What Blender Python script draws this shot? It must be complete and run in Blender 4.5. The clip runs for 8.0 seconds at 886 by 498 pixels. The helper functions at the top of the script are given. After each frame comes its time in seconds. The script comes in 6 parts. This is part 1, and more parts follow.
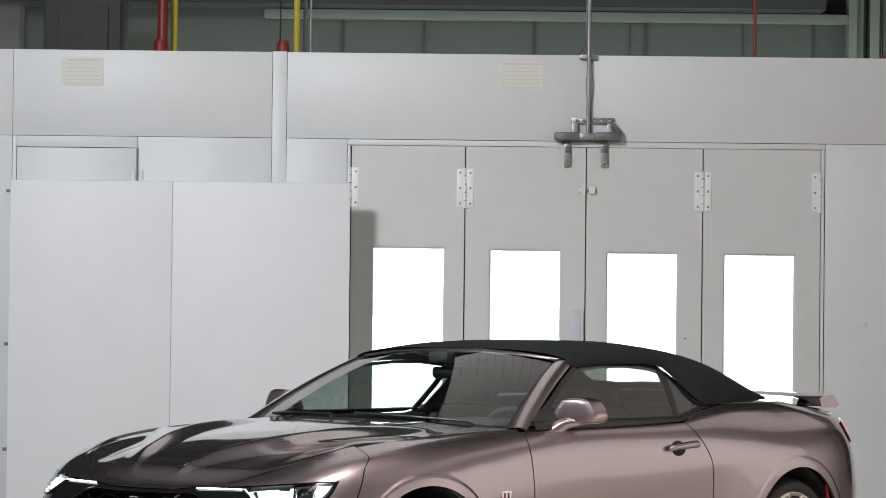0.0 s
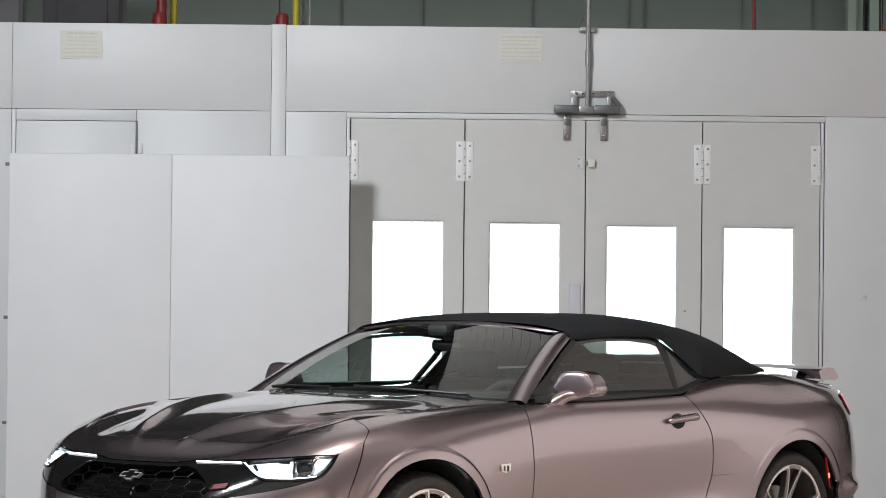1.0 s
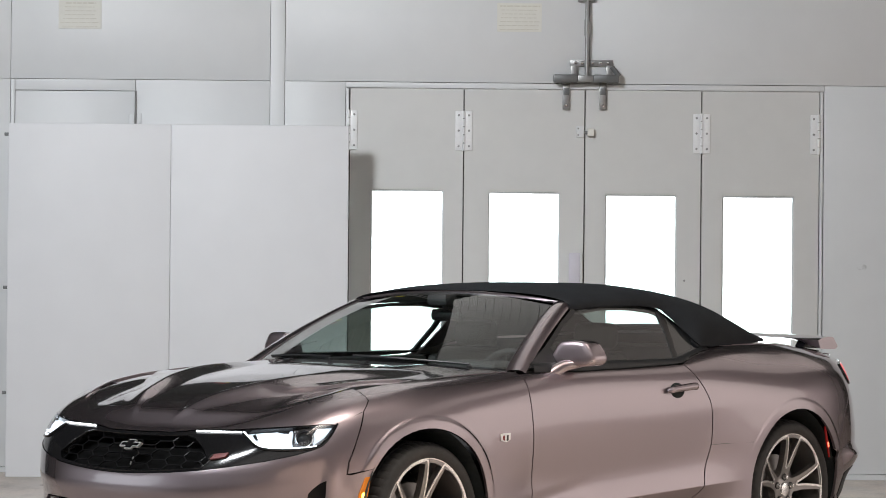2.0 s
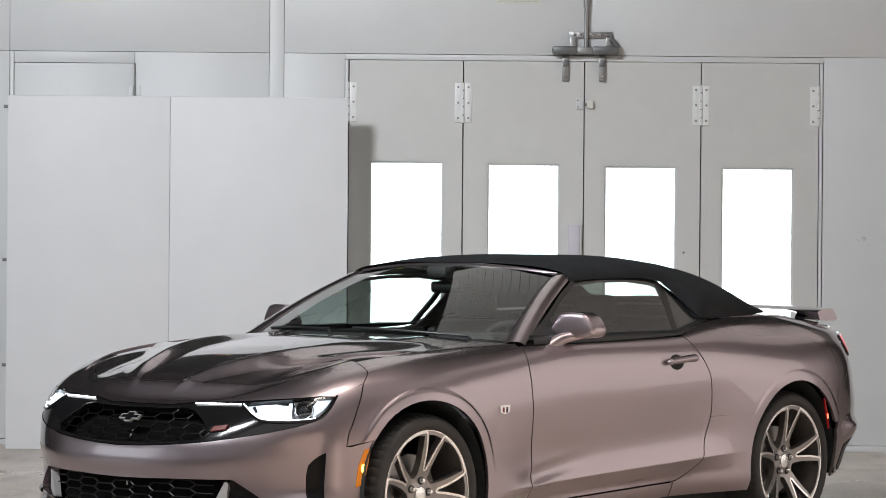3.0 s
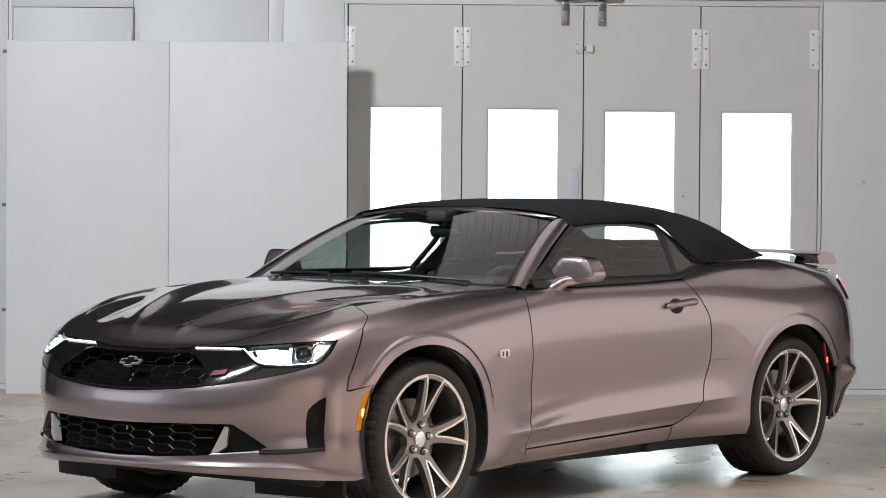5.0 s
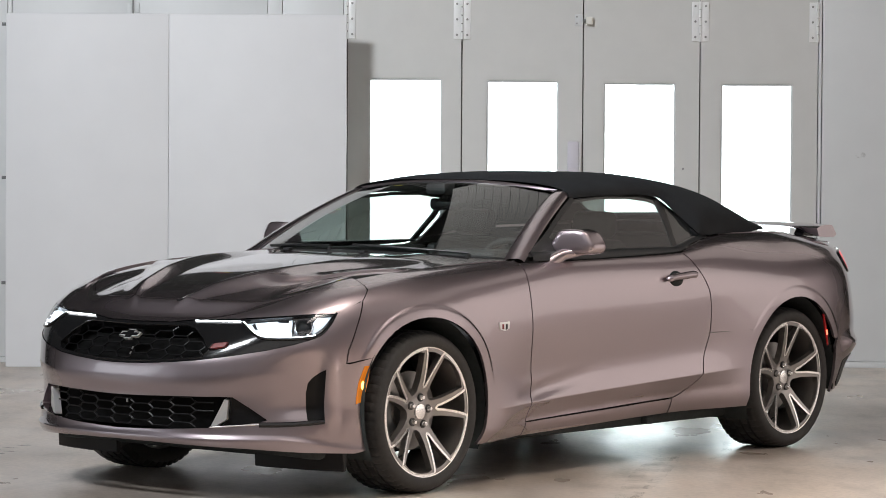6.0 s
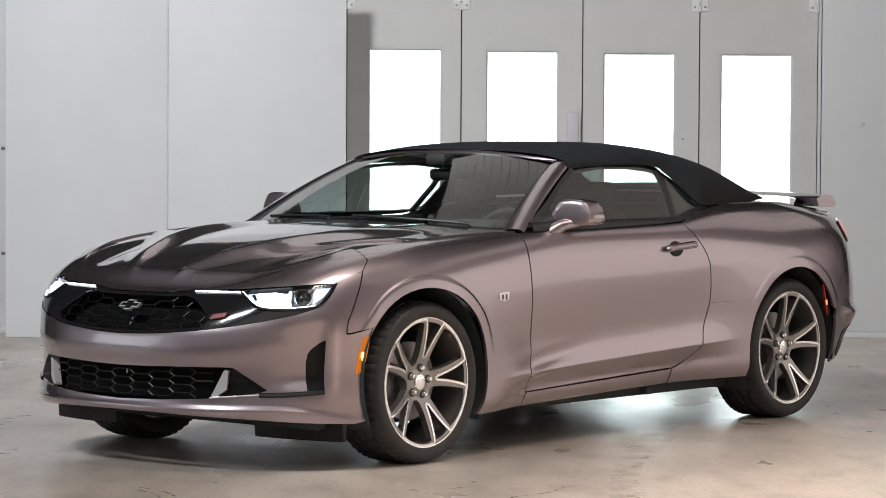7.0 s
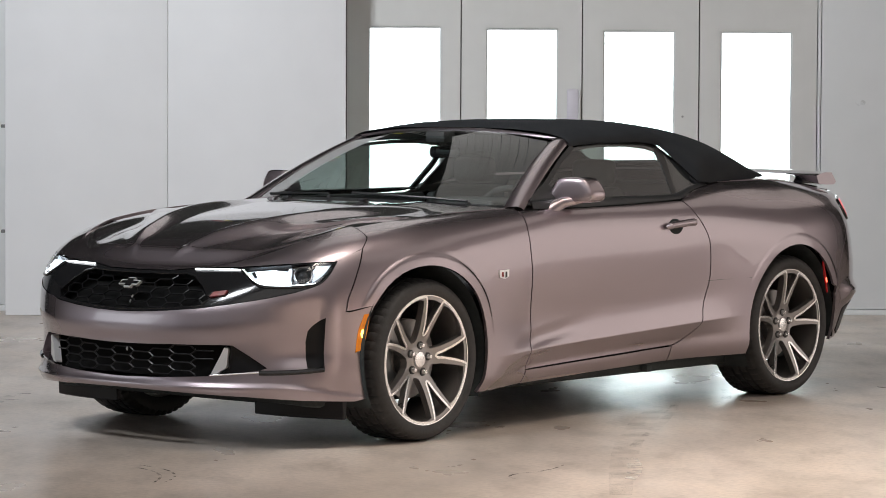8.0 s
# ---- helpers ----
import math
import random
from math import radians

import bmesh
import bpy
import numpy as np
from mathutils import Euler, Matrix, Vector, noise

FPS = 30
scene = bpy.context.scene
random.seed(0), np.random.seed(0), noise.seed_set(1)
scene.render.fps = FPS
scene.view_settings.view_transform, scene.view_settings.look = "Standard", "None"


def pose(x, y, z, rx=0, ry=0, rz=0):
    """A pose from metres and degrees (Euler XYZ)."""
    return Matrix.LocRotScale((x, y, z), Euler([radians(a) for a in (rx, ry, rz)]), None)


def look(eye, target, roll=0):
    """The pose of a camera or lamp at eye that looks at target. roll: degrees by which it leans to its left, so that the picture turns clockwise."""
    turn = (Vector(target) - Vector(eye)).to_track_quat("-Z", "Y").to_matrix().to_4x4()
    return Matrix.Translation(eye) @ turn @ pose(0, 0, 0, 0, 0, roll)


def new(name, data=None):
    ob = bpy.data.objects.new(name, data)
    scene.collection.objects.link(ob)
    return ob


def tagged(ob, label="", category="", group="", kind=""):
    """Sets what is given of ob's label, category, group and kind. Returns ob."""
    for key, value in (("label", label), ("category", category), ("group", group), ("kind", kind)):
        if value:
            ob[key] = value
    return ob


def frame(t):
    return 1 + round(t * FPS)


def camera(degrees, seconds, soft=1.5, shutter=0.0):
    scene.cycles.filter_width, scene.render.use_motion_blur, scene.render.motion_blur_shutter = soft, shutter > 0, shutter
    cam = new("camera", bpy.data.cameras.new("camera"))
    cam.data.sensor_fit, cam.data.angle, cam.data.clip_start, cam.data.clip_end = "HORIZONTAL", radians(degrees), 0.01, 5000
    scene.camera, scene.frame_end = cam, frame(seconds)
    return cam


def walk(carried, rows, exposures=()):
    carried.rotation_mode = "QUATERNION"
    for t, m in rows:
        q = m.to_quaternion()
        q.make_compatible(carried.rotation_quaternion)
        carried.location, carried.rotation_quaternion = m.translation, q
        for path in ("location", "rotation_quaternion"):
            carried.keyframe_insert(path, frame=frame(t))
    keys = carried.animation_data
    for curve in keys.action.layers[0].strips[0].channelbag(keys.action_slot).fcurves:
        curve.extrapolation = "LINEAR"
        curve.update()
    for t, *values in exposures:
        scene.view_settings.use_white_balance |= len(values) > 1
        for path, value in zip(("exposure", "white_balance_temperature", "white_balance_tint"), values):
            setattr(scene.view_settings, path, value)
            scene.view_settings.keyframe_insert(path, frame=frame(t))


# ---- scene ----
from mathutils.geometry import delaunay_2d_cdt

# ------------------------------------------------------------------ camera
EYE = 1.4547
cam = camera(16.357, 8.0, soft=0.65)
ROWS = [
    (0.0, 91.312, -0.64, 0.071), (0.5, 91.069, -0.618, 0.066), (1.0, 90.811, -0.594, 0.062),
    (1.5, 90.526, -0.565, 0.056), (3.0, 89.726, -0.490, 0.040), (3.5, 89.474, -0.475, 0.037),
    (4.0, 89.195, -0.450, 0.036), (4.5, 88.934, -0.425, 0.034), (6.0, 88.184, -0.370, 0.026),
    (6.5, 87.898, -0.355, 0.024), (7.0, 87.634, -0.330, 0.019), (7.5, 87.413, -0.308, 0.016),
    (8.0, 87.218, -0.303, 0.015),
]
walk(cam, [(t, pose(0, 0, EYE, rx, ry, rz)) for t, rx, ry, rz in ROWS])

# ------------------------------------------------------------------ light
world = bpy.data.worlds.new("world")
scene.world = world
world.use_nodes = True
world.node_tree.nodes["Background"].inputs[0].default_value = (0.75, 0.85, 1.0, 1)
world.node_tree.nodes["Background"].inputs[1].default_value = 0.02
scene.view_settings.exposure = 0.0


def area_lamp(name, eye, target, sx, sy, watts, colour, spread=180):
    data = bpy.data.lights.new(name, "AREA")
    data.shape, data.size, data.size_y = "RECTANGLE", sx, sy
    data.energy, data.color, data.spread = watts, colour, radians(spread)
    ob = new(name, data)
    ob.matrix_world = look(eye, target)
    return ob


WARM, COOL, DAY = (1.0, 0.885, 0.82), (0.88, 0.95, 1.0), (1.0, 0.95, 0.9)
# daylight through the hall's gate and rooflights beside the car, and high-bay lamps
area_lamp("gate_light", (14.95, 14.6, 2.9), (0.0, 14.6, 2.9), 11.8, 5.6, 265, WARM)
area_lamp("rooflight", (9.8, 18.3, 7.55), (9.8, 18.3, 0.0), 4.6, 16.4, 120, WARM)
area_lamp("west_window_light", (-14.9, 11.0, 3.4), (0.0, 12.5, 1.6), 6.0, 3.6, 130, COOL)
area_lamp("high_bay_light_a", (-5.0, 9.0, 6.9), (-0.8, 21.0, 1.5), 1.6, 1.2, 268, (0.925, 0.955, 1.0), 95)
# broad soft fill added under the front roof; no opening is built there
area_lamp("front_fill_light", (1.0, 1.5, 7.1), (1.0, 1.5, 0.0), 16.0, 9.0, 380, (1.0, 0.96, 0.94))
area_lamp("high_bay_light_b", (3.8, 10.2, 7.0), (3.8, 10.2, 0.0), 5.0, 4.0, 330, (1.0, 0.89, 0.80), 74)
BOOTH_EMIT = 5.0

# ------------------------------------------------------------------ materials


def material(name, colour, rough=0.5, metal=0.0, var=0.06, scale=8.0, bump=0.0, bump_scale=60.0, coat=0.0, spec=0.5, rvar=0.0, emit=None, power=0.0, stretch=(1, 1, 1), coat_rough=0.03):
    """Principled surface whose colour, gloss and relief vary at two scales."""
    m = bpy.data.materials.new(name)
    m.use_nodes = True
    nt = m.node_tree
    b = nt.nodes["Principled BSDF"]
    b.inputs["Metallic"].default_value = metal
    b.inputs["Roughness"].default_value = rough
    b.inputs["Coat Weight"].default_value = coat
    b.inputs["Coat Roughness"].default_value = coat_rough
    b.inputs["Specular IOR Level"].default_value = spec
    b.inputs["Base Color"].default_value = (*colour, 1)
    if emit:
        b.inputs["Emission Color"].default_value = (*emit, 1)
        b.inputs["Emission Strength"].default_value = power
    if var or bump or rvar:
        tc = nt.nodes.new("ShaderNodeTexCoord")
        mp = nt.nodes.new("ShaderNodeMapping")
        mp.inputs["Scale"].default_value = stretch
        nt.links.new(tc.outputs["Object"], mp.inputs[0])
    if var or rvar:
        n1, n2 = nt.nodes.new("ShaderNodeTexNoise"), nt.nodes.new("ShaderNodeTexNoise")
        n1.inputs["Scale"].default_value, n1.inputs["Detail"].default_value = scale * 0.16, 5
        n2.inputs["Scale"].default_value, n2.inputs["Detail"].default_value = scale * 2.5, 8
        for n in (n1, n2):
            nt.links.new(mp.outputs[0], n.inputs["Vector"])
        add = nt.nodes.new("ShaderNodeMath")
        add.operation = "ADD"
        nt.links.new(n1.outputs[0], add.inputs[0])
        nt.links.new(n2.outputs[0], add.inputs[1])
        if var:
            mr = nt.nodes.new("ShaderNodeMapRange")
            mr.inputs[1].default_value, mr.inputs[2].default_value = 0.6, 1.4
            mr.inputs[3].default_value, mr.inputs[4].default_value = 1 - var, 1 + var
            mx = nt.nodes.new("ShaderNodeVectorMath")
            mx.operation = "SCALE"
            mx.inputs[0].default_value = colour
            nt.links.new(add.outputs[0], mr.inputs[0])
            nt.links.new(mr.outputs[0], mx.inputs["Scale"])
            nt.links.new(mx.outputs[0], b.inputs["Base Color"])
        if rvar:
            mr = nt.nodes.new("ShaderNodeMapRange")
            mr.inputs[1].default_value, mr.inputs[2].default_value = 0.6, 1.4
            mr.inputs[3].default_value, mr.inputs[4].default_value = max(0.02, rough - rvar), rough + rvar
            nt.links.new(add.outputs[0], mr.inputs[0])
            nt.links.new(mr.outputs[0], b.inputs["Roughness"])
    if bump:
        n3 = nt.nodes.new("ShaderNodeTexNoise")
        n3.inputs["Scale"].default_value, n3.inputs["Detail"].default_value = bump_scale, 6
        bp = nt.nodes.new("ShaderNodeBump")
        bp.inputs["Strength"].default_value, bp.inputs["Distance"].default_value = bump, 0.01
        nt.links.new(mp.outputs[0], n3.inputs["Vector"])
        nt.links.new(n3.outputs[0], bp.inputs["Height"])
        nt.links.new(bp.outputs[0], b.inputs["Normal"])
    return m


def glass(name, tint, ior=1.5, rough=0.0, shown=1.0):
    """A thin pane: clear or tinted, with a reflection that Fresnel drives."""
    m = bpy.data.materials.new(name)
    m.use_nodes = True
    nt = m.node_tree
    nt.nodes.clear()
    out, mix = nt.nodes.new("ShaderNodeOutputMaterial"), nt.nodes.new("ShaderNodeMixShader")
    tr, gl, fr = nt.nodes.new("ShaderNodeBsdfTransparent"), nt.nodes.new("ShaderNodeBsdfGlossy"), nt.nodes.new("ShaderNodeLayerWeight")
    tr.inputs[0].default_value = (*tint, 1)
    gl.inputs["Roughness"].default_value = rough
    gl.inputs["Color"].default_value = (shown, shown, shown, 1)
    fr.inputs["Blend"].default_value = 0.5
    f0 = ((ior - 1) / (ior + 1)) ** 2
    pw, ml = nt.nodes.new("ShaderNodeMath"), nt.nodes.new("ShaderNodeMath")
    pw.operation, pw.inputs[1].default_value = "POWER", 5.0
    ml.operation, ml.inputs[1].default_value, ml.inputs[2].default_value = "MULTIPLY_ADD", 1 - 2 * f0, 2 * f0
    nt.links.new(fr.outputs["Facing"], pw.inputs[0])
    nt.links.new(pw.outputs[0], ml.inputs[0])
    nt.links.new(ml.outputs[0], mix.inputs[0])
    nt.links.new(tr.outputs[0], mix.inputs[1])
    nt.links.new(gl.outputs[0], mix.inputs[2])
    nt.links.new(mix.outputs[0], out.inputs[0])
    return m


PAINT = material("metallic_rose_grey_paint", (0.43, 0.366, 0.392), 0.41, 0.95, 0.015, 900, coat=1.0)


def gloss_at_grazing(m, near, far):
    """Lacquer over flakes: satin when faced, glossier at a flat angle."""
    nt = m.node_tree
    lw, mr = nt.nodes.new("ShaderNodeLayerWeight"), nt.nodes.new("ShaderNodeMapRange")
    lw.inputs["Blend"].default_value = 0.5
    mr.inputs[1].default_value, mr.inputs[2].default_value = 0.46, 0.80
    mr.inputs[3].default_value, mr.inputs[4].default_value = near, far
    nt.links.new(lw.outputs["Facing"], mr.inputs[0])
    nt.links.new(mr.outputs[0], nt.nodes["Principled BSDF"].inputs["Roughness"])


gloss_at_grazing(PAINT, 0.37, 0.10)
WHITE = material("white_coated_steel", (0.69, 0.705, 0.71), 0.45, 0, 0.03, 2.0, bump=0.03, bump_scale=1.3, rvar=0.05)
PANEL_WHITE = material("white_sheet_board", (0.74, 0.75, 0.765), 0.5, 0, 0.03, 1.5, bump=0.05, bump_scale=1.1)
DOOR_WHITE = material("off_white_door_steel", (0.655, 0.66, 0.645), 0.45, 0, 0.04, 2.5, bump=0.03, bump_scale=1.6, rvar=0.06)
HINGE_WHITE = material("glossy_white_hinge_paint", (0.84, 0.85, 0.85), 0.35, 0, 0.04, 20)
SEAM = material("dark_joint", (0.22, 0.22, 0.22), 0.8, var=0)
JOINT = material("grey_panel_joint", (0.36, 0.36, 0.355), 0.8, var=0)
STEEL = material("galvanised_steel", (0.34, 0.34, 0.335), 0.42, 0.7, 0.12, 30, bump=0.05, bump_scale=90)
DARK_STEEL = material("grey_door_closer", (0.16, 0.165, 0.165), 0.45, 0.4, 0.08, 30)
BLACK = material("satin_black_plastic", (0.028, 0.029, 0.030), 0.38, 0, 0.1, 40, bump=0.04, bump_scale=400)
GLOSS_BLACK = material("gloss_black_plastic", (0.012, 0.012, 0.013), 0.12, 0, 0.05, 30)
SHELL_BLACK = material("black_inner_shell", (0.008, 0.008, 0.008), 0.9, 0, 0.1, 20, spec=0.1)
MATT_BLACK = material("matt_black_underside", (0.055, 0.062, 0.062), 0.9, 0, 0.2, 20, spec=0.15)
RUBBER = material("tyre_rubber", (0.040, 0.039, 0.0385), 0.6, 0, 0.25, 25, bump=0.1, bump_scale=200)
FABRIC = material("black_canvas_top", (0.025, 0.028, 0.032), 0.9, 0, 0.2, 60, bump=0.12, bump_scale=700, spec=0.25)
ALLOY = material("grey_painted_alloy", (0.33, 0.312, 0.298), 0.34, 0.8, 0.04, 60, coat=0.3)
MACHINED = material("machined_bright_alloy", (0.96, 0.955, 0.94), 0.24, 0.9, 0.03, 80, bump=0.02, bump_scale=500)
BRIGHT_TRIM = material("satin_bright_trim", (0.88, 0.88, 0.88), 0.30, 0.55, 0.03, 80)
CHROME = material("chrome", (0.85, 0.85, 0.86), 0.07, 1.0, 0.02, 60)
DISC = material("brake_disc_steel", (0.30, 0.29, 0.28), 0.35, 0.9, 0.15, 70)
INTERIOR = material("black_interior_trim", (0.05, 0.052, 0.052), 0.6, 0, 0.15, 40, bump=0.08, bump_scale=250)
LEATHER = material("black_leather", (0.05, 0.049, 0.047), 0.45, 0, 0.15, 30, bump=0.08, bump_scale=180)
LINING = material("grey_cloth_lining", (0.11, 0.108, 0.105), 0.9, 0, 0.1, 60, bump=0.08, bump_scale=500)
LAMP_LIT = material("lit_headlamp", (0.9, 0.95, 1.0), 0.3, 0, 0, emit=(0.85, 0.94, 1.0), power=1.7)
LAMP_DRL = material("lit_daytime_strip", (0.9, 0.95, 1.0), 0.3, 0, 0, emit=(0.92, 0.97, 1.0), power=4.0)
LAMP_DIM = material("dim_lamp_facet", (0.6, 0.64, 0.68), 0.25, 0.3, 0, emit=(0.85, 0.94, 1.0), power=0.75)
TAIL_LIT = material("lit_tail_lens", (0.5, 0.02, 0.03), 0.15, 0, 0.1, 90, emit=(1.0, 0.04, 0.05), power=0.75)
AMBER = material("amber_lens", (0.60, 0.17, 0.012), 0.18, 0, 0.1, 120, emit=(1.0, 0.32, 0.01), power=0.24)
AMBER_LIT = material("lit_amber_bulb", (1.0, 0.5, 0.05), 0.3, 0, 0, emit=(1.0, 0.55, 0.08), power=7.0)
RED = material("red_lens", (0.28, 0.008, 0.010), 0.12, 0, 0.1, 90, emit=(1.0, 0.02, 0.02), power=0.06)
RED_LIT = material("lit_red_bulb", (0.9, 0.1, 0.06), 0.3, 0, 0, emit=(1.0, 0.16, 0.08), power=3.0)
RED_PAINT = material("red_paint", (0.22, 0.020, 0.018), 0.4, 0, 0.1, 20)
YELLOW_PAINT = material("yellow_paint", (0.55, 0.47, 0.03), 0.45, 0, 0.1, 10)
NOTE = material("cream_paper", (0.75, 0.745, 0.69), 0.8, 0, 0.04, 12)
NOTE_INK = material("faded_ink", (0.64, 0.625, 0.56), 0.8, 0, 0.1, 30)
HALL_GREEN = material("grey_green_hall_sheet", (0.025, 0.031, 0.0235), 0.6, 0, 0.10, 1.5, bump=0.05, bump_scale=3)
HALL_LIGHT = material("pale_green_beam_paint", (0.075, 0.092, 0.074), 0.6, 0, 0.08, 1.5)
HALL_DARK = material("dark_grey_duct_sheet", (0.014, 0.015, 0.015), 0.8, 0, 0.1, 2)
HALL_WALL = material("hall_wall_sheet", (0.38, 0.372, 0.365), 0.6, 0, 0.08, 1.2, bump=0.05, bump_scale=2)
HALL_CEIL = material("hall_ceiling_sheet", (0.11, 0.11, 0.11), 0.8, 0, 0.1, 1)
ROOFLIGHT = material("translucent_roof_sheet", (0.8, 0.82, 0.82), 0.5, 0, 0.04, 3, emit=(1.0, 0.98, 0.95), power=0.52)
BOOTH_GLOW = material("glowing_booth_lining", (0.9, 0.93, 0.95), 0.5, 0, 0, emit=(0.93, 0.98, 1.0), power=BOOTH_EMIT)
CAR_GLASS = glass("tinted_car_glass", (0.70, 0.79, 0.76))
SIDE_GLASS = glass("tinted_side_glass", (0.60, 0.68, 0.66))
QUARTER_GLASS = glass("dark_tinted_side_glass", (0.55, 0.57, 0.57))
LENS = glass("clear_lamp_lens", (0.95, 0.97, 1.0), 1.45)
WINDOW = glass("booth_window_pane", (0.93, 0.97, 0.97), 1.45)


def concrete():
    """Polished, stained concrete with patchy gloss, trowel clouds and scuffs."""
    m = bpy.data.materials.new("polished_concrete")
    m.use_nodes = True
    nt = m.node_tree
    b = nt.nodes["Principled BSDF"]
    tc = nt.nodes.new("ShaderNodeTexCoord")

    def noise_at(scale, detail, stretch=(1, 1, 1), turn=0.0, rough=0.55):
        mp = nt.nodes.new("ShaderNodeMapping")
        mp.inputs["Scale"].default_value = stretch
        mp.inputs["Rotation"].default_value = (0, 0, turn)
        n = nt.nodes.new("ShaderNodeTexNoise")
        n.inputs["Scale"].default_value, n.inputs["Detail"].default_value = scale, detail
        n.inputs["Roughness"].default_value = rough
        nt.links.new(tc.outputs["Object"], mp.inputs[0])
        nt.links.new(mp.outputs[0], n.inputs["Vector"])
        return n.outputs[0]

    def ramp(src, stops):
        r = nt.nodes.new("ShaderNodeValToRGB")
        while len(r.color_ramp.elements) < len(stops):
            r.color_ramp.elements.new(0.5)
        for e, (p, c) in zip(r.color_ramp.elements, stops):
            e.position, e.color = p, (*c, 1)
        nt.links.new(src, r.inputs[0])
        return r.outputs[0]

    def mix(a, b2, fac, mode="MULTIPLY"):
        x = nt.nodes.new("ShaderNodeMix")
        x.data_type, x.blend_type = "RGBA", mode
        x.inputs[0].default_value = fac
        nt.links.new(a, x.inputs[6])
        nt.links.new(b2, x.inputs[7])
        return x.outputs[2]

    big = ramp(noise_at(1.1, 5, (1.1, 0.6, 1), 0.1, 0.5), [(0.30, (0.44, 0.385, 0.338)), (0.50, (0.575, 0.497, 0.432)), (0.70, (0.70, 0.612, 0.54))])
    mid = ramp(noise_at(3.5, 7, (1.4, 0.6, 1), 0.2, 0.58), [(0.30, (0.66, 0.64, 0.62)), (0.5, (1, 1, 1)), (0.72, (1.12, 1.10, 1.08))])
    fine = ramp(noise_at(38, 8), [(0.3, (0.76, 0.76, 0.76)), (0.6, (1.06, 1.06, 1.06))])
    scuff = ramp(noise_at(7, 5, (0.25, 5, 1), 0.35, 0.6), [(0.63, (1, 1, 1)), (0.70, (0.70, 0.68, 0.66)), (0.74, (1, 1, 1))])
    col = mix(mix(mix(big, mid, 0.8), fine, 0.7), scuff, 0.12)
    nt.links.new(col, b.inputs["Base Color"])
    rg = ramp(noise_at(1.8, 5, (1.2, 0.6, 1), 0.2, 0.5), [(0.3, (0.25, 0.25, 0.25)), (0.55, (0.36, 0.36, 0.36)), (0.8, (0.50, 0.50, 0.50))])
    nt.links.new(rg, b.inputs["Roughness"])
    b.inputs["Specular IOR Level"].default_value = 0.65
    bp = nt.nodes.new("ShaderNodeBump")
    bp.inputs["Strength"].default_value, bp.inputs["Distance"].default_value = 0.06, 0.004
    nt.links.new(noise_at(9, 6), bp.inputs["Height"])
    nt.links.new(bp.outputs[0], b.inputs["Normal"])
    return m


CONCRETE = concrete()
GRILLE_BLACK = material("grille_black_plastic", (0.009, 0.009, 0.010), 0.35, 0, 0.1, 60, spec=0.25)
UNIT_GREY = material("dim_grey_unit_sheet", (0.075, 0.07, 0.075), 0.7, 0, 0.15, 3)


def worn_mark(name, colour, cover, scale=9.0, rough=0.6):
    """A broken film on the floor: noise decides where it has worn off."""
    m = material(name, colour, rough, 0, 0.1, 30)
    nt = m.node_tree
    b, out = nt.nodes["Principled BSDF"], nt.nodes["Material Output"]
    tc, n, r = nt.nodes.new("ShaderNodeTexCoord"), nt.nodes.new("ShaderNodeTexNoise"), nt.nodes.new("ShaderNodeMapRange")
    n.inputs["Scale"].default_value, n.inputs["Detail"].default_value = scale, 8
    r.inputs[1].default_value, r.inputs[2].default_value, r.inputs[3].default_value, r.inputs[4].default_value = 0.42, 0.66, 0.0, cover
    tr, mx = nt.nodes.new("ShaderNodeBsdfTransparent"), nt.nodes.new("ShaderNodeMixShader")
    nt.links.new(tc.outputs["Object"], n.inputs["Vector"])
    nt.links.new(n.outputs[0], r.inputs[0])
    nt.links.new(r.outputs[0], mx.inputs[0])
    nt.links.new(tr.outputs[0], mx.inputs[1])
    nt.links.new(b.outputs[0], mx.inputs[2])
    nt.links.new(mx.outputs[0], out.inputs[0])
    return m


TYRE_MARK = worn_mark("worn_tyre_mark", (0.22, 0.195, 0.17), 0.15, 7.0)
CHALK = worn_mark("pale_scraped_patch", (0.72, 0.68, 0.62), 0.8, 14.0)
SCRATCH = worn_mark("dark_scratch", (0.08, 0.07, 0.06), 0.95, 20.0)
SMUDGE = worn_mark("grey_wall_smudge", (0.5, 0.5, 0.5), 0.35, 25.0)

# ------------------------------------------------------------------ mesh helpers


def mesh_ob(name, verts, faces, mat, parent=None, label="", smooth=False, normals=None):
    me = bpy.data.meshes.new(name)
    me.from_pydata([tuple(v) for v in verts], [], faces)
    me.materials.append(mat)
    if smooth:
        me.shade_smooth()
    if normals is not None:
        me.normals_split_custom_set_from_vertices([tuple(n) for n in normals])
    me.update()
    ob = new(name, me)
    if parent:
        ob.parent = parent
    if label:
        ob["label"] = label
    return ob


def part(name, bm, mat, parent, label="", smooth=False):
    """Links a bmesh as one mesh object under a thing or a part."""
    me = bpy.data.meshes.new(name)
    bm.normal_update()
    bm.to_mesh(me)
    bm.free()
    me.materials.append(mat)
    if smooth:
        me.shade_smooth()
        me.set_sharp_from_angle(angle=radians(35))
    ob = new(name, me)
    if parent:
        ob.parent = parent
    if label:
        ob["label"] = label
    return ob


def box_bm(lo, hi, bevel=0.0, seg=2):
    bm = bmesh.new()
    bmesh.ops.create_cube(bm, size=1)
    for v in bm.verts:
        v.co = Vector([lo[k] + (v.co[k] + 0.5) * (hi[k] - lo[k]) for k in range(3)])
    if bevel:
        bmesh.ops.bevel(bm, geom=bm.edges[:], offset=bevel, segments=seg, affect="EDGES", profile=0.5)
    return bm


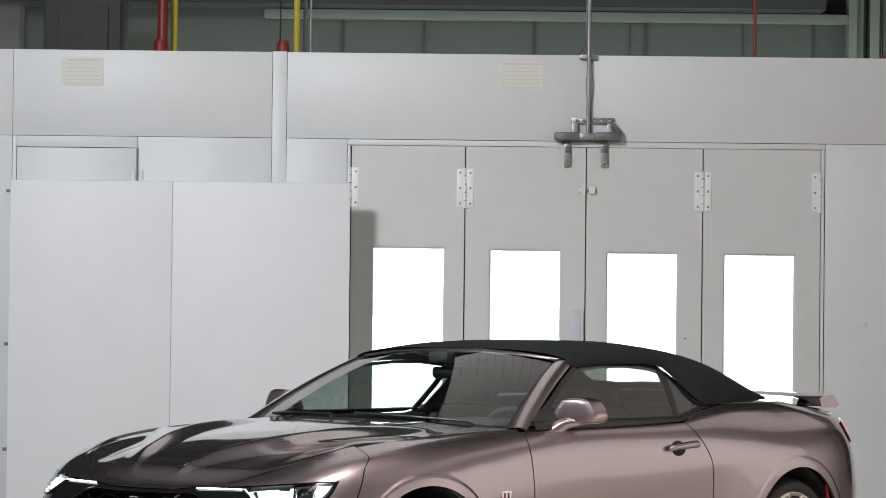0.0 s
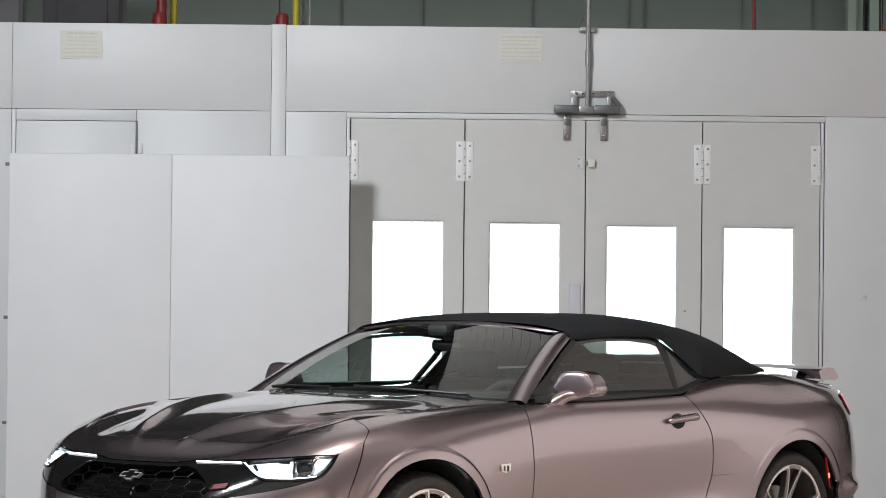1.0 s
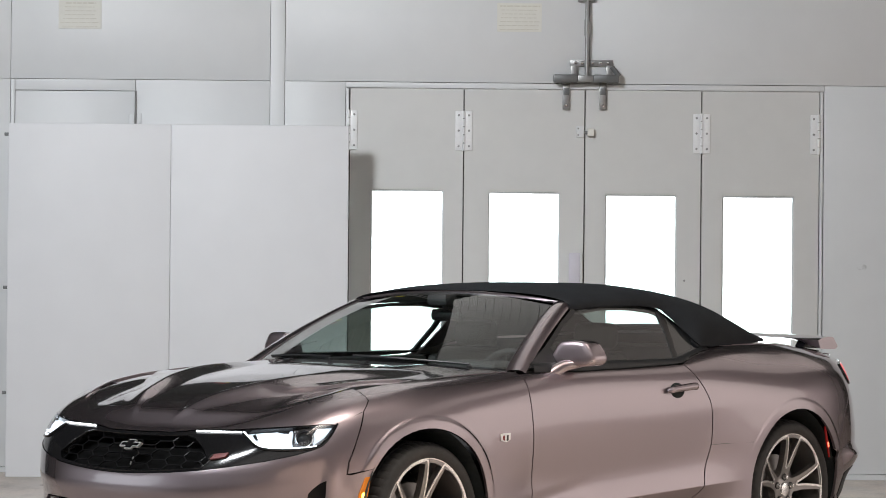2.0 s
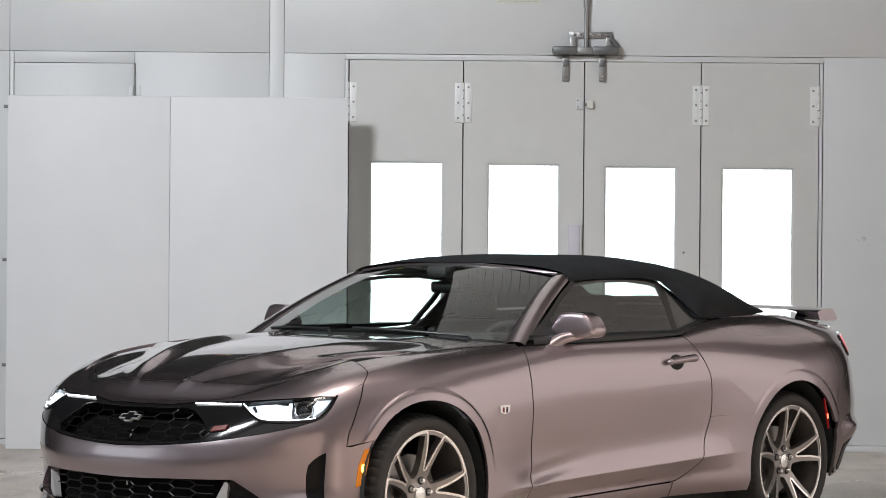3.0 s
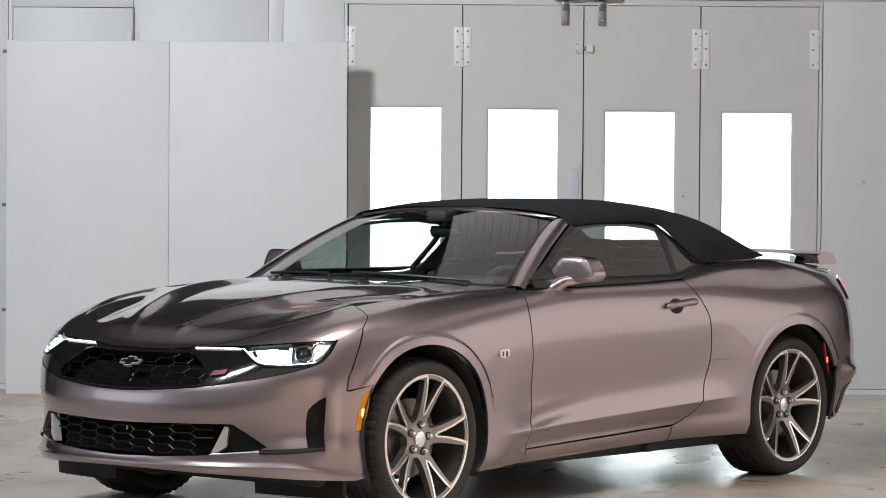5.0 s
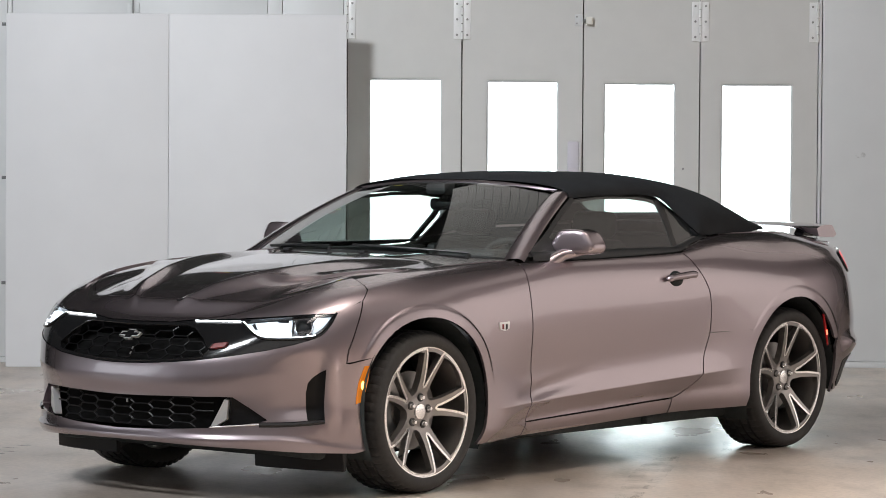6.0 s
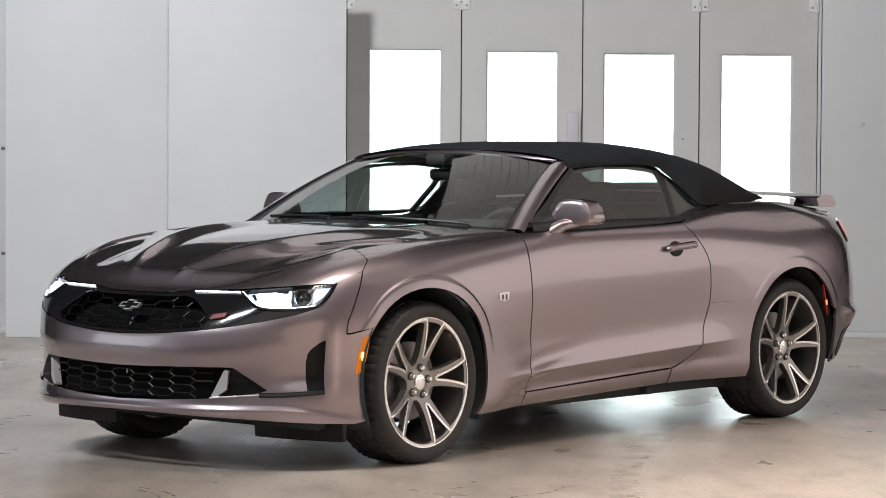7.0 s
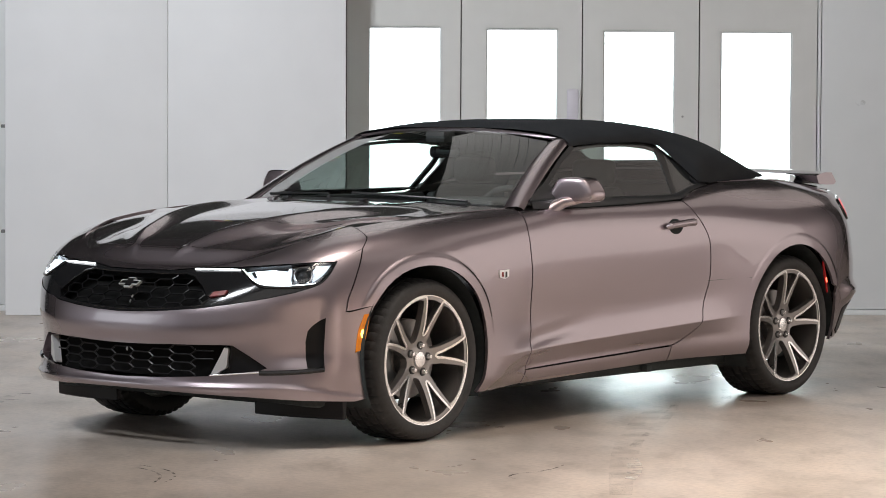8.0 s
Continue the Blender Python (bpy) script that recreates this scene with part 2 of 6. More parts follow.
def box(name, lo, hi, mat, parent=None, label="", bevel=0.0, seg=2):
    return part(name, box_bm(lo, hi, bevel, seg), mat, parent, label, smooth=bevel > 0)


def tube_bm(points, radius, sides=10, closed=False, caps=True):
    """A round bar along points; radius may be a number or one for each point."""
    bm = bmesh.new()
    pts = [Vector(p) for p in points]
    n = len(pts)
    rings, up = [], Vector((0, 0, 1))
    for i, p in enumerate(pts):
        d = (pts[(i + 1) % n] - pts[i - 1]) if closed else (pts[min(i + 1, n - 1)] - pts[max(i - 1, 0)])
        d.normalize()
        a = d.cross(up if abs(d.z) < 0.95 else Vector((1, 0, 0))).normalized()
        b = d.cross(a)
        r = radius[i] if isinstance(radius, (list, tuple)) else radius
        rings.append([bm.verts.new(p + (a * math.cos(k * math.tau / sides) + b * math.sin(k * math.tau / sides)) * r) for k in range(sides)])
    for i in range(n if closed else n - 1):
        q0, q1 = rings[i], rings[(i + 1) % n]
        for k in range(sides):
            bm.faces.new((q0[k], q0[(k + 1) % sides], q1[(k + 1) % sides], q1[k]))
    if caps and not closed:
        bm.faces.new(rings[0][::-1])
        bm.faces.new(rings[-1])
    bmesh.ops.recalc_face_normals(bm, faces=bm.faces[:])
    return bm


def lathe_bm(profile, axis_to, seg=64, a0=0.0, a1=math.tau):
    """Turns (radius, along) pairs round an axis; axis_to maps (c, s, along) times radius to a place."""
    bm = bmesh.new()
    full = abs(a1 - a0 - math.tau) < 1e-6
    rings = []
    for k in range(seg if full else seg + 1):
        a = a0 + (a1 - a0) * k / seg
        rings.append([bm.verts.new(axis_to(r * math.cos(a), r * math.sin(a), h)) for r, h in profile])
    for k in range(seg):
        q0, q1 = rings[k], rings[(k + 1) % len(rings)]
        for i in range(len(profile) - 1):
            bm.faces.new((q0[i], q0[i + 1], q1[i + 1], q1[i]))
    bmesh.ops.remove_doubles(bm, verts=bm.verts[:], dist=1e-6)
    bmesh.ops.recalc_face_normals(bm, faces=bm.faces[:])
    return bm


def thing(name, m, label, category, group="", kind=""):
    ob = new(name)
    ob.empty_display_size = 0.2
    ob.matrix_world = m
    return tagged(ob, label, category, group, kind)


def prism_bm(outline, lo, hi, put, bevel=0.0):
    """Extrudes a 2D outline from lo to hi; put(u, v, w) gives the place."""
    bm = bmesh.new()
    a = [bm.verts.new(put(u, v, lo)) for u, v in outline]
    b = [bm.verts.new(put(u, v, hi)) for u, v in outline]
    n = len(outline)
    bm.faces.new(a)
    bm.faces.new(b[::-1])
    for k in range(n):
        bm.faces.new((a[k], b[k], b[(k + 1) % n], a[(k + 1) % n]))
    bmesh.ops.recalc_face_normals(bm, faces=bm.faces[:])
    if bevel:
        bmesh.ops.bevel(bm, geom=bm.edges[:], offset=bevel, segments=2, affect="EDGES", profile=0.5)
    return bm

# ------------------------------------------------------------------ hall
WY = 20.957          # front face of the booth
X0, X1, Y0, Y1, CEIL = -15.0, 15.0, -5.0, 26.6, 7.6

floor_ob = tagged(box("floor", (X0, Y0, -0.2), (X1, Y1, 0.0), CONCRETE), "polished stained concrete hall floor", "floor", kind="structure")
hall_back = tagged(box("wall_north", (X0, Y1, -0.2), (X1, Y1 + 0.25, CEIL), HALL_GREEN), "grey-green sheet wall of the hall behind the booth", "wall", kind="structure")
tagged(box("wall_south", (X0, Y0 - 0.25, -0.2), (X1, Y0, CEIL), HALL_WALL), "plain grey hall wall", "wall", kind="structure")


def wall_with_opening(name, x0, x1, a, b, low, high, label):
    """A side wall of the hall with one large opening that lets daylight in."""
    bm = bmesh.new()
    pieces = [((x0, Y0 - 0.25, -0.2), (x1, a, CEIL)), ((x0, b, -0.2), (x1, Y1 + 0.25, CEIL)), ((x0, a, high), (x1, b, CEIL))]
    if low > 0:
        pieces.append(((x0, a, -0.2), (x1, b, low)))
    for lo, hi in pieces:
        b2 = box_bm(lo, hi)
        me = bpy.data.meshes.new("piece")
        b2.to_mesh(me)
        b2.free()
        bm.from_mesh(me)
        bpy.data.meshes.remove(me)
    return tagged(part(name, bm, HALL_WALL, None), label, "wall", kind="structure")


wall_with_opening("wall_east", X1, X1 + 0.25, 8.7, 20.5, 0.0, 5.75, "plain grey hall wall with a tall open gate")
wall_with_opening("wall_west", X0 - 0.25, X0, 8.0, 14.0, 1.6, 5.2, "plain grey hall wall with a wide window opening")


def ribbed_ceiling():
    """Trapezoid roof sheet, ribs running along the hall."""
    xs, zs = [], []
    x = X0
    while x < X1:
        for dx, dz in ((0.0, 0.0), (0.14, 0.0), (0.17, 0.06), (0.27, 0.06)):
            xs.append(x + dx)
            zs.append(CEIL + dz)
        x += 0.30
    verts = [(a, Y0 - 0.2, z) for a, z in zip(xs, zs)] + [(a, Y1 + 0.2, z) for a, z in zip(xs, zs)]
    verts += [(xs[0], Y0 - 0.2, CEIL + 0.2), (xs[-1], Y0 - 0.2, CEIL + 0.2), (xs[0], Y1 + 0.2, CEIL + 0.2), (xs[-1], Y1 + 0.2, CEIL + 0.2)]
    n = len(xs)
    faces = [(i, i + n, i + 1 + n, i + 1) for i in range(n - 1)] + [(2 * n, 2 * n + 1, 2 * n + 3, 2 * n + 2)]
    return tagged(mesh_ob("ceiling", verts, faces, HALL_CEIL), "ribbed grey sheet roof of the hall", "ceiling", kind="structure")


ribbed_ceiling()
rooflight_ob = tagged(new("window_rooflight"), "translucent daylight strips in the hall roof", "rooflight", kind="structure")
for k in range(19):
    x = -1.05 + k * 0.14
    box("strip", (x, 15.5, CEIL - 0.03), (x + 0.132, 25.0, CEIL - 0.005), ROOFLIGHT, rooflight_ob)
for k, y in enumerate((1.0, 8.0, 15.0)):
    b = box_bm((X0, y - 0.1, CEIL - 0.45), (X1, y + 0.1, CEIL - 0.02))
    tagged(part("trim_roof_beam", b, HALL_LIGHT, None), "pale painted steel roof beam", "beam", group="roof beams", kind="structure")

# what shows above the booth: beam, duct, sheet joints, columns, pipes


def far(px, py, depth):
    """Place on the upright plane at that depth for a direction in the first view."""
    return (px - 784) * depth / 5455 - 0.026 * depth / 21, EYE + depth * (0.0865 + (95 - py) * 0.0001833)


def upper_back():
    y = Y1
    xa, z0 = far(545, 37, y)
    xb, z1 = far(1497, 22, y)
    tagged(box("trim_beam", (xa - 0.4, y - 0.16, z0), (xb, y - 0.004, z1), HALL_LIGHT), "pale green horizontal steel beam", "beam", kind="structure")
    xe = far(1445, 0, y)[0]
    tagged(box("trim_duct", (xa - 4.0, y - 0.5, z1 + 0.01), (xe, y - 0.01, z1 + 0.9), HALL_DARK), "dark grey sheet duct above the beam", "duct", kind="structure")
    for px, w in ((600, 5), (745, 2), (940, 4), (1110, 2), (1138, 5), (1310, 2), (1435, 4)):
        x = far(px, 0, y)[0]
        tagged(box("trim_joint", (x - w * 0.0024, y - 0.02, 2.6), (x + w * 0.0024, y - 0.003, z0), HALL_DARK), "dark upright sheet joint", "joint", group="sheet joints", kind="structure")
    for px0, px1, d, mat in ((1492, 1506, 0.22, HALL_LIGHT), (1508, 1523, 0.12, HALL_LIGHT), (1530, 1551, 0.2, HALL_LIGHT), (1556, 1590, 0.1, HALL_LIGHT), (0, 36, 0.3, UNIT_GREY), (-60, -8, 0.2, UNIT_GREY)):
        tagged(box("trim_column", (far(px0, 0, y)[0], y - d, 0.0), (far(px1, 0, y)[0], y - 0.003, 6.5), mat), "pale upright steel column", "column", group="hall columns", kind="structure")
    # grey cabinet behind the booth roof
    x0, zt = far(82, 5, y - 1.2)
    x1, _ = far(216, 5, y - 1.2)
    c = thing("air_unit", pose(0, 0, 0), "grey sheet-metal air handling unit on the booth roof", "air unit")
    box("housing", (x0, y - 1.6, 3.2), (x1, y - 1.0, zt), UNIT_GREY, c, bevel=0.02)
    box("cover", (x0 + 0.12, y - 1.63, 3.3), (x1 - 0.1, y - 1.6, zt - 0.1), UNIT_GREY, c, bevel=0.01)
    # pipes
    for px, r, depth, mat, lab, top in ((519, 0.024, 23.0, YELLOW_PAINT, "yellow gas pipe", 4.3), (302, 0.026, 23.5, YELLOW_PAINT, "yellow gas pipe", 4.3), (281, 0.038, 23.3, RED_PAINT, "red sprinkler pipe", 4.3),
                                        (1331, 0.013, 23.0, RED_PAINT, "thin red sprinkler pipe", 4.3), (534, 0.014, 23.2, STEEL, "grey steel conduit", 6), (544, 0.008, 23.2, STEEL, "grey steel conduit", 6),
                                        (1526, 0.010, 23.2, HALL_DARK, "dark hanging cable", 6), (490, 0.006, 23.2, HALL_DARK, "dark hanging cable", 6), (1554, 0.008, 23.2, HALL_DARK, "dark hanging cable", 6)):
        x = far(px, 50, depth)[0]
        tagged(part("pipe", tube_bm([(x, depth, 3.2), (x, depth, top)], r, 12), mat, None, smooth=True), lab + " rising from the booth roof", "pipe", group="pipes above the booth")
    for px, py, r in ((495, 82, 0.045), (278, 82, 0.05), (1566, 98, 0.05)):
        x, z = far(px, py, 21.4)
        v = thing("valve", pose(x, 21.4, 3.2), "red painted valve cap on the booth roof", "valve", group="red valves")
        part("cap", lathe_bm([(0.0, z - 3.2 + 0.03), (r * 0.7, z - 3.2 + 0.025), (r, z - 3.2), (r, 0.0)], lambda c, s, h: (c, s, h), 20), RED_PAINT, v, smooth=True)
        part("flange", lathe_bm([(0.0, 0.04), (r * 1.3, 0.04), (r * 1.3, 0.0)], lambda c, s, h: (c, s, h), 20), RED_PAINT, v, smooth=True)


upper_back()

# ------------------------------------------------------------------ booth
LEAVES = (-0.662, 0.115, 0.938, 1.732, 2.535)
WINS = ((-0.516, -0.016, 1.947), (0.284, 0.776, 1.938), (1.079, 1.571, 1.927), (1.875, 2.366, 1.924))
WIN_LOW, DOOR_TOP, LINE, TOP = 0.24, 2.632, 2.678, 3.266


def booth_wall(name, x0, x1, z0, z1, mat=WHITE, proud=0.0, label="white coated steel wall panel of the paint booth"):
    ob = box(name, (x0 + 0.0012, WY - proud, z0 + 0.0012), (x1 - 0.0012, WY + 0.08, z1 - 0.0012), mat, None, bevel=0.003)
    return tagged(ob, label, "wall panel", group="booth wall panels", kind="structure")


# upper fascia, lower panels, post
for x0, x1 in ((-7.5, -5.0), (-5.0, -2.97), (-2.97, -1.205), (-1.105, 0.963), (0.963, 3.03), (3.03, 6.0)):
    booth_wall("wall_panel", x0, x1, LINE, TOP)
for x0, x1 in ((-7.5, -5.0), (-5.0, -2.97), (-1.105, LEAVES[0] - 0.028), (LEAVES[-1] + 0.028, 6.0)):
    booth_wall("wall_panel", x0, x1, 0.04, LINE)
booth_wall("wall_post", -1.205, -1.105, 0.0, TOP + 0.004, proud=0.005, label="white upright cover post between booth panels")
booth_wall("wall_panel", -2.97, -2.94, 0.04, LINE)
booth_wall("wall_panel", -2.12, -1.205, 0.04, LINE)
booth_wall("wall_panel", -2.94, -2.12, 2.6, LINE)
# backing that shuts the joints
tagged(box("wall_backing", (-7.5, WY + 0.085, LINE - 0.06), (6.0, WY + 0.12, TOP - 0.01), JOINT), "dark backing behind the panel joints", "backing", kind="structure")
for x0, x1 in ((-7.5, LEAVES[0]), (LEAVES[-1], 6.0)):
    tagged(box("wall_backing", (x0, WY + 0.085, 0.0), (x1, WY + 0.12, LINE - 0.06), JOINT), "dark backing behind the panel joints", "backing", kind="structure")
for x0, x1 in ((-7.5, LEAVES[0] - 0.03), (LEAVES[-1] + 0.03, 6.0)):
    tagged(box("baseboard", (x0, WY - 0.012, 0.0), (x1, WY + 0.08, 0.038), WHITE, bevel=0.003), "low white base rail of the booth", "base rail", kind="structure")
# door frame
tagged(box("trim_door_head", (LEAVES[0] - 0.028, WY - 0.006, DOOR_TOP + 0.006), (LEAVES[-1] + 0.028, WY + 0.08, LINE - 0.003), WHITE, bevel=0.003), "white head rail of the door frame", "door frame", kind="structure")
for x in (LEAVES[0] - 0.014, LEAVES[-1] + 0.014):
    tagged(box("trim_door_jamb", (x - 0.012, WY - 0.006, 0.0), (x + 0.009, WY + 0.08, DOOR_TOP + 0.004), WHITE, bevel=0.003), "white jamb of the door frame", "door frame", kind="structure")


def hinge(parent, x, z, left=True, right=True):
    """A butt hinge: plates, barrel knuckles and bolts."""
    h = new("hinge")
    h.parent = parent
    h.location = (x, WY - 0.001, z)
    for side, on in ((-1, left), (1, right)):
        if on:
            a, b = sorted((side * 0.008, side * 0.058))
            box("plate", (a, -0.008, -0.134), (b, 0.0, 0.134), HINGE_WHITE, h, bevel=0.003)
            for dz in (-0.105, 0.0, 0.105):
                part("bolt", lathe_bm([(0.0, -0.014), (0.006, -0.013), (0.008, -0.008)], lambda c, s, q, xx=side * 0.035, zz=dz: (xx + c, q, zz + s), 10), STEEL, h, smooth=True)
    for k in range(5):
        zc = -0.112 + k * 0.056
        part("knuckle", tube_bm([(0, -0.010, zc - 0.024), (0, -0.010, zc + 0.024)], 0.010, 10), HINGE_WHITE, h, smooth=True)
    return h


def booth_door(i):
    x0, x1 = LEAVES[i] + 0.0042, LEAVES[i + 1] - 0.0042
    wx0, wx1, wt = WINS[i]
    d = thing("door_%d" % (i + 1), pose(0, 0, 0), "off-white steel booth door with a tall lit window", "door", "booth doors", "structure")
    y0, y1 = WY, WY + 0.055
    bm = bmesh.new()
    outer = [(x0, 0.015), (x1, 0.015), (x1, DOOR_TOP), (x0, DOOR_TOP)]
    inner = [(wx0, WIN_LOW), (wx1, WIN_LOW), (wx1, wt), (wx0, wt)]
    for y, flip in ((y0, False), (y1, True)):
        o = [bm.verts.new((x, y, z)) for x, z in outer]
        n = [bm.verts.new((x, y, z)) for x, z in inner]
        for k in range(4):
            f = (o[k], o[(k + 1) % 4], n[(k + 1) % 4], n[k])
            bm.faces.new(f if not flip else f[::-1])
        if not flip:
            of, nf = o, n
    for k in range(4):
        bm.faces.new((of[k], o[k], o[(k + 1) % 4], of[(k + 1) % 4]))
        bm.faces.new((nf[k], nf[(k + 1) % 4], n[(k + 1) % 4], n[k]))
    bmesh.ops.recalc_face_normals(bm, faces=bm.faces[:])
    part("leaf", bm, DOOR_WHITE, d)
    for a, b in (((wx0 - 0.002, WIN_LOW), (wx0 + 0.012, wt)), ((wx1 - 0.012, WIN_LOW), (wx1 + 0.002, wt)), ((wx0 + 0.012, wt - 0.012), (wx1 - 0.012, wt + 0.002)), ((wx0 + 0.012, WIN_LOW - 0.002), (wx1 - 0.012, WIN_LOW + 0.012))):
        box("window_bead", (a[0], y0 + 0.012, a[1]), (b[0], y0 + 0.048, b[1]), WHITE, d)
    pane = box("pane", (wx0 + 0.004, y0 + 0.026, WIN_LOW + 0.004), (wx1 - 0.004, y0 + 0.032, wt - 0.004), WINDOW, d, "clear window pane")
    pane.visible_shadow = False
    return d


doors = [booth_door(i) for i in range(4)]
hinge(doors[0], LEAVES[0] - 0.004, 2.35, left=False)
hinge(doors[0], LEAVES[1], 2.35)
hinge(doors[2], LEAVES[3], 2.345)
hinge(doors[3], LEAVES[4] - 0.006, 2.345, right=False)
for i, x in ((0, LEAVES[0] - 0.004), (0, LEAVES[1]), (2, LEAVES[3]), (3, LEAVES[4] - 0.006)):
    hinge(doors[i], x, 0.30, left=x > 0, right=x < 2.4)
box("astragal", (LEAVES[2] - 0.006, WY + 0.058, 0.02), (LEAVES[2] + 0.05, WY + 0.07, DOOR_TOP), DOOR_WHITE, doors[2])
for x in LEAVES:
    tagged(box("door_seal", (x - 0.024, WY + 0.056, 0.02), (x + 0.02, WY + 0.0575, DOOR_TOP), SEAM), "dark rubber seal behind the door joint", "seal", group="door seals", kind="structure")

# small side door, mostly behind the loose boards
sd = thing("door_5", pose(0, 0, 0), "narrow white side door in the booth wall", "door", kind="structure")
box("leaf", (-2.9375, WY + 0.002, 0.02), (-2.1225, WY + 0.06, 2.5975), WHITE, sd, bevel=0.003)
box("hinge_plate", (-2.16, WY - 0.006, 2.28), (-2.128, WY + 0.002, 2.44), WHITE, sd, bevel=0.002)
part("hinge_pin", tube_bm([(-2.118, WY - 0.008, 2.28), (-2.118, WY - 0.008, 2.6)], 0.007, 8), STEEL, sd, smooth=True)
box("hinge_plate", (-2.10, WY - 0.006, 2.38), (-2.075, WY + 0.002, 2.45), WHITE, sd, bevel=0.002)

# inside of the booth; its back lining glows in place of lamps
tagged(box("wall_booth_back", (-4.0, WY + 4.0, 0.0), (5.0, WY + 4.1, 3.1), BOOTH_GLOW), "white lining inside the booth, glowing in place of booth lamps", "lining", kind="structure")
tagged(box("wall_booth_side", (-4.1, WY + 0.14, 0.0), (-4.0, WY + 4.1, 3.1), WHITE), "white lining inside the booth", "lining", kind="structure")
tagged(box("wall_booth_side", (5.0, WY + 0.14, 0.0), (5.1, WY + 4.1, 3.1), WHITE), "white lining inside the booth", "lining", kind="structure")
tagged(box("ceiling_booth", (-7.5, WY + 0.125, 3.1), (6.0, WY + 4.1, 3.2), WHITE), "sheet roof of the paint booth", "ceiling", kind="structure")

# latch, switch plate, notices
lt = thing("door_latch", pose(0, 0, 0), "small white door latch with a cream striker", "latch")
box("plate", (0.880, WY - 0.012, 2.310), (0.934, WY, 2.390), WHITE, lt, bevel=0.006)
box("striker", (0.955, WY - 0.035, 2.318), (1.0, WY, 2.372), NOTE, lt, bevel=0.006)
part("pin", tube_bm([(0.934, WY - 0.014, 2.345), (0.958, WY - 0.014, 2.345)], 0.012, 10), STEEL, lt, smooth=True)
for dz in (2.328, 2.372):
    part("screw", lathe_bm([(0.0, -0.016), (0.006, -0.012)], lambda c, s, h, zz=dz: (0.893 + c, WY + h, zz + s), 8), STEEL, lt)
sw = thing("push_plate", pose(0, 0, 0), "narrow pale lilac push plate on the door", "push plate")
box("plate", (0.836, WY - 0.03, 1.12), (0.912, WY, 1.527), material("pale_lilac_plastic", (0.62, 0.60, 0.66), 0.45, 0, 0.04, 8), sw, bevel=0.008)
box("edge", (0.912, WY - 0.018, 1.12), (0.926, WY, 1.524), WHITE, sw, bevel=0.003)


def notice(x0, x1, z0, z1, lines, seed):
    rnd = random.Random(seed)
    nt = thing("notice", pose(0, 0, 0), "faded cream paper notice with unreadable lines", "notice", "paper notices")
    box("sheet", (x0, WY - 0.004, z0), (x1, WY + 0.0, z1), NOTE, nt)
    for k in range(lines):
        zc = z1 - 0.02 - (z1 - z0 - 0.035) * k / (lines - 1)
        hw = (x1 - x0) * rnd.uniform(0.33, 0.46)
        xc = (x0 + x1) / 2 + rnd.uniform(-0.005, 0.005)
        h = 0.010 if k == 0 else 0.0055
        x = xc - hw
        while x < xc + hw:
            w = min(rnd.uniform(0.015, 0.05), xc + hw - x)
            box("print_bar", (x, WY - 0.0065, zc - h / 2), (x + w, WY - 0.0045, zc + h / 2), NOTE_INK, nt)
            x += w + 0.006


notice(-2.648, -2.356, 3.021, 3.214, 7, 1)
notice(0.335, 0.637, 3.027, 3.220, 7, 2)

# door closer bracket with its conduit
br = thing("door_closer", pose(0, 0, 0), "grey steel door closer gear with brackets above the doors", "door closer")
box("arm", (0.716, WY - 0.10, 2.680), (0.885, WY - 0.02, 2.735), DARK_STEEL, br, bevel=0.012)
box("arm", (0.985, WY - 0.10, 2.680), (1.165, WY - 0.02, 2.735), DARK_STEEL, br, bevel=0.012)
box("block", (0.88, WY - 0.09, 2.684), (0.99, WY - 0.01, 2.73), STEEL, br, bevel=0.006)
box("back_plate", (0.830, WY - 0.02, 2.795), (1.125, WY - 0.002, 2.838), STEEL, br, bevel=0.003)
for x in (0.835, 1.075):
    box("side_plate", (x, WY - 0.03, 2.70), (x + 0.045, WY - 0.004, 2.80), STEEL, br, bevel=0.004)
for x in (0.87, 0.915, 0.985, 1.04, 1.09):
    part("bolt", lathe_bm([(0.0, -0.034), (0.009, -0.032), (0.012, -0.02)], lambda c, s, h, xx=x: (xx + c, WY + h, 2.818 + s), 10), CHROME, br, smooth=True)
part("lever", tube_bm([(1.115, WY - 0.05, 2.79), (1.165, WY - 0.06, 2.725)], 0.017, 10), DARK_STEEL, br, smooth=True)
for x in (0.784, 1.034):
    box("strap", (x, WY - 0.022, 2.50), (x + 0.048, WY - 0.008, 2.685), STEEL, br, bevel=0.004)
    box("strap_pad", (x + 0.004, WY - 0.03, 2.60), (x + 0.044, WY - 0.022, 2.645), DARK_STEEL, br, bevel=0.003)
    part("strap_bolt", lathe_bm([(0.0, -0.03), (0.009, -0.028), (0.01, -0.02)], lambda c, s, h, xx=x: (xx + 0.024 + c, WY + h, 2.53 + s), 10), CHROME, br, smooth=True)
cd = thing("conduit", pose(0, 0, 0), "grey steel conduit running down to the door closer", "conduit")
part("tube", tube_bm([(0.948, WY - 0.045, 4.6), (0.944, WY - 0.045, 2.73)], 0.0135, 12), STEEL, cd, smooth=True)
part("coupling", tube_bm([(0.945, WY - 0.045, 3.0), (0.945, WY - 0.045, 3.11)], 0.019, 12), STEEL, cd, smooth=True)
part("bent_cable", tube_bm([(0.93, WY - 0.04, 3.65), (0.93, WY - 0.04, 3.38), (0.915, WY - 0.04, 3.33), (0.885, WY - 0.03, 3.285)], 0.006, 8), DARK_STEEL, cd, smooth=True)
box("clip", (0.885, WY - 0.035, 3.235), (1.0, WY - 0.002, 3.268), STEEL, cd, bevel=0.004)


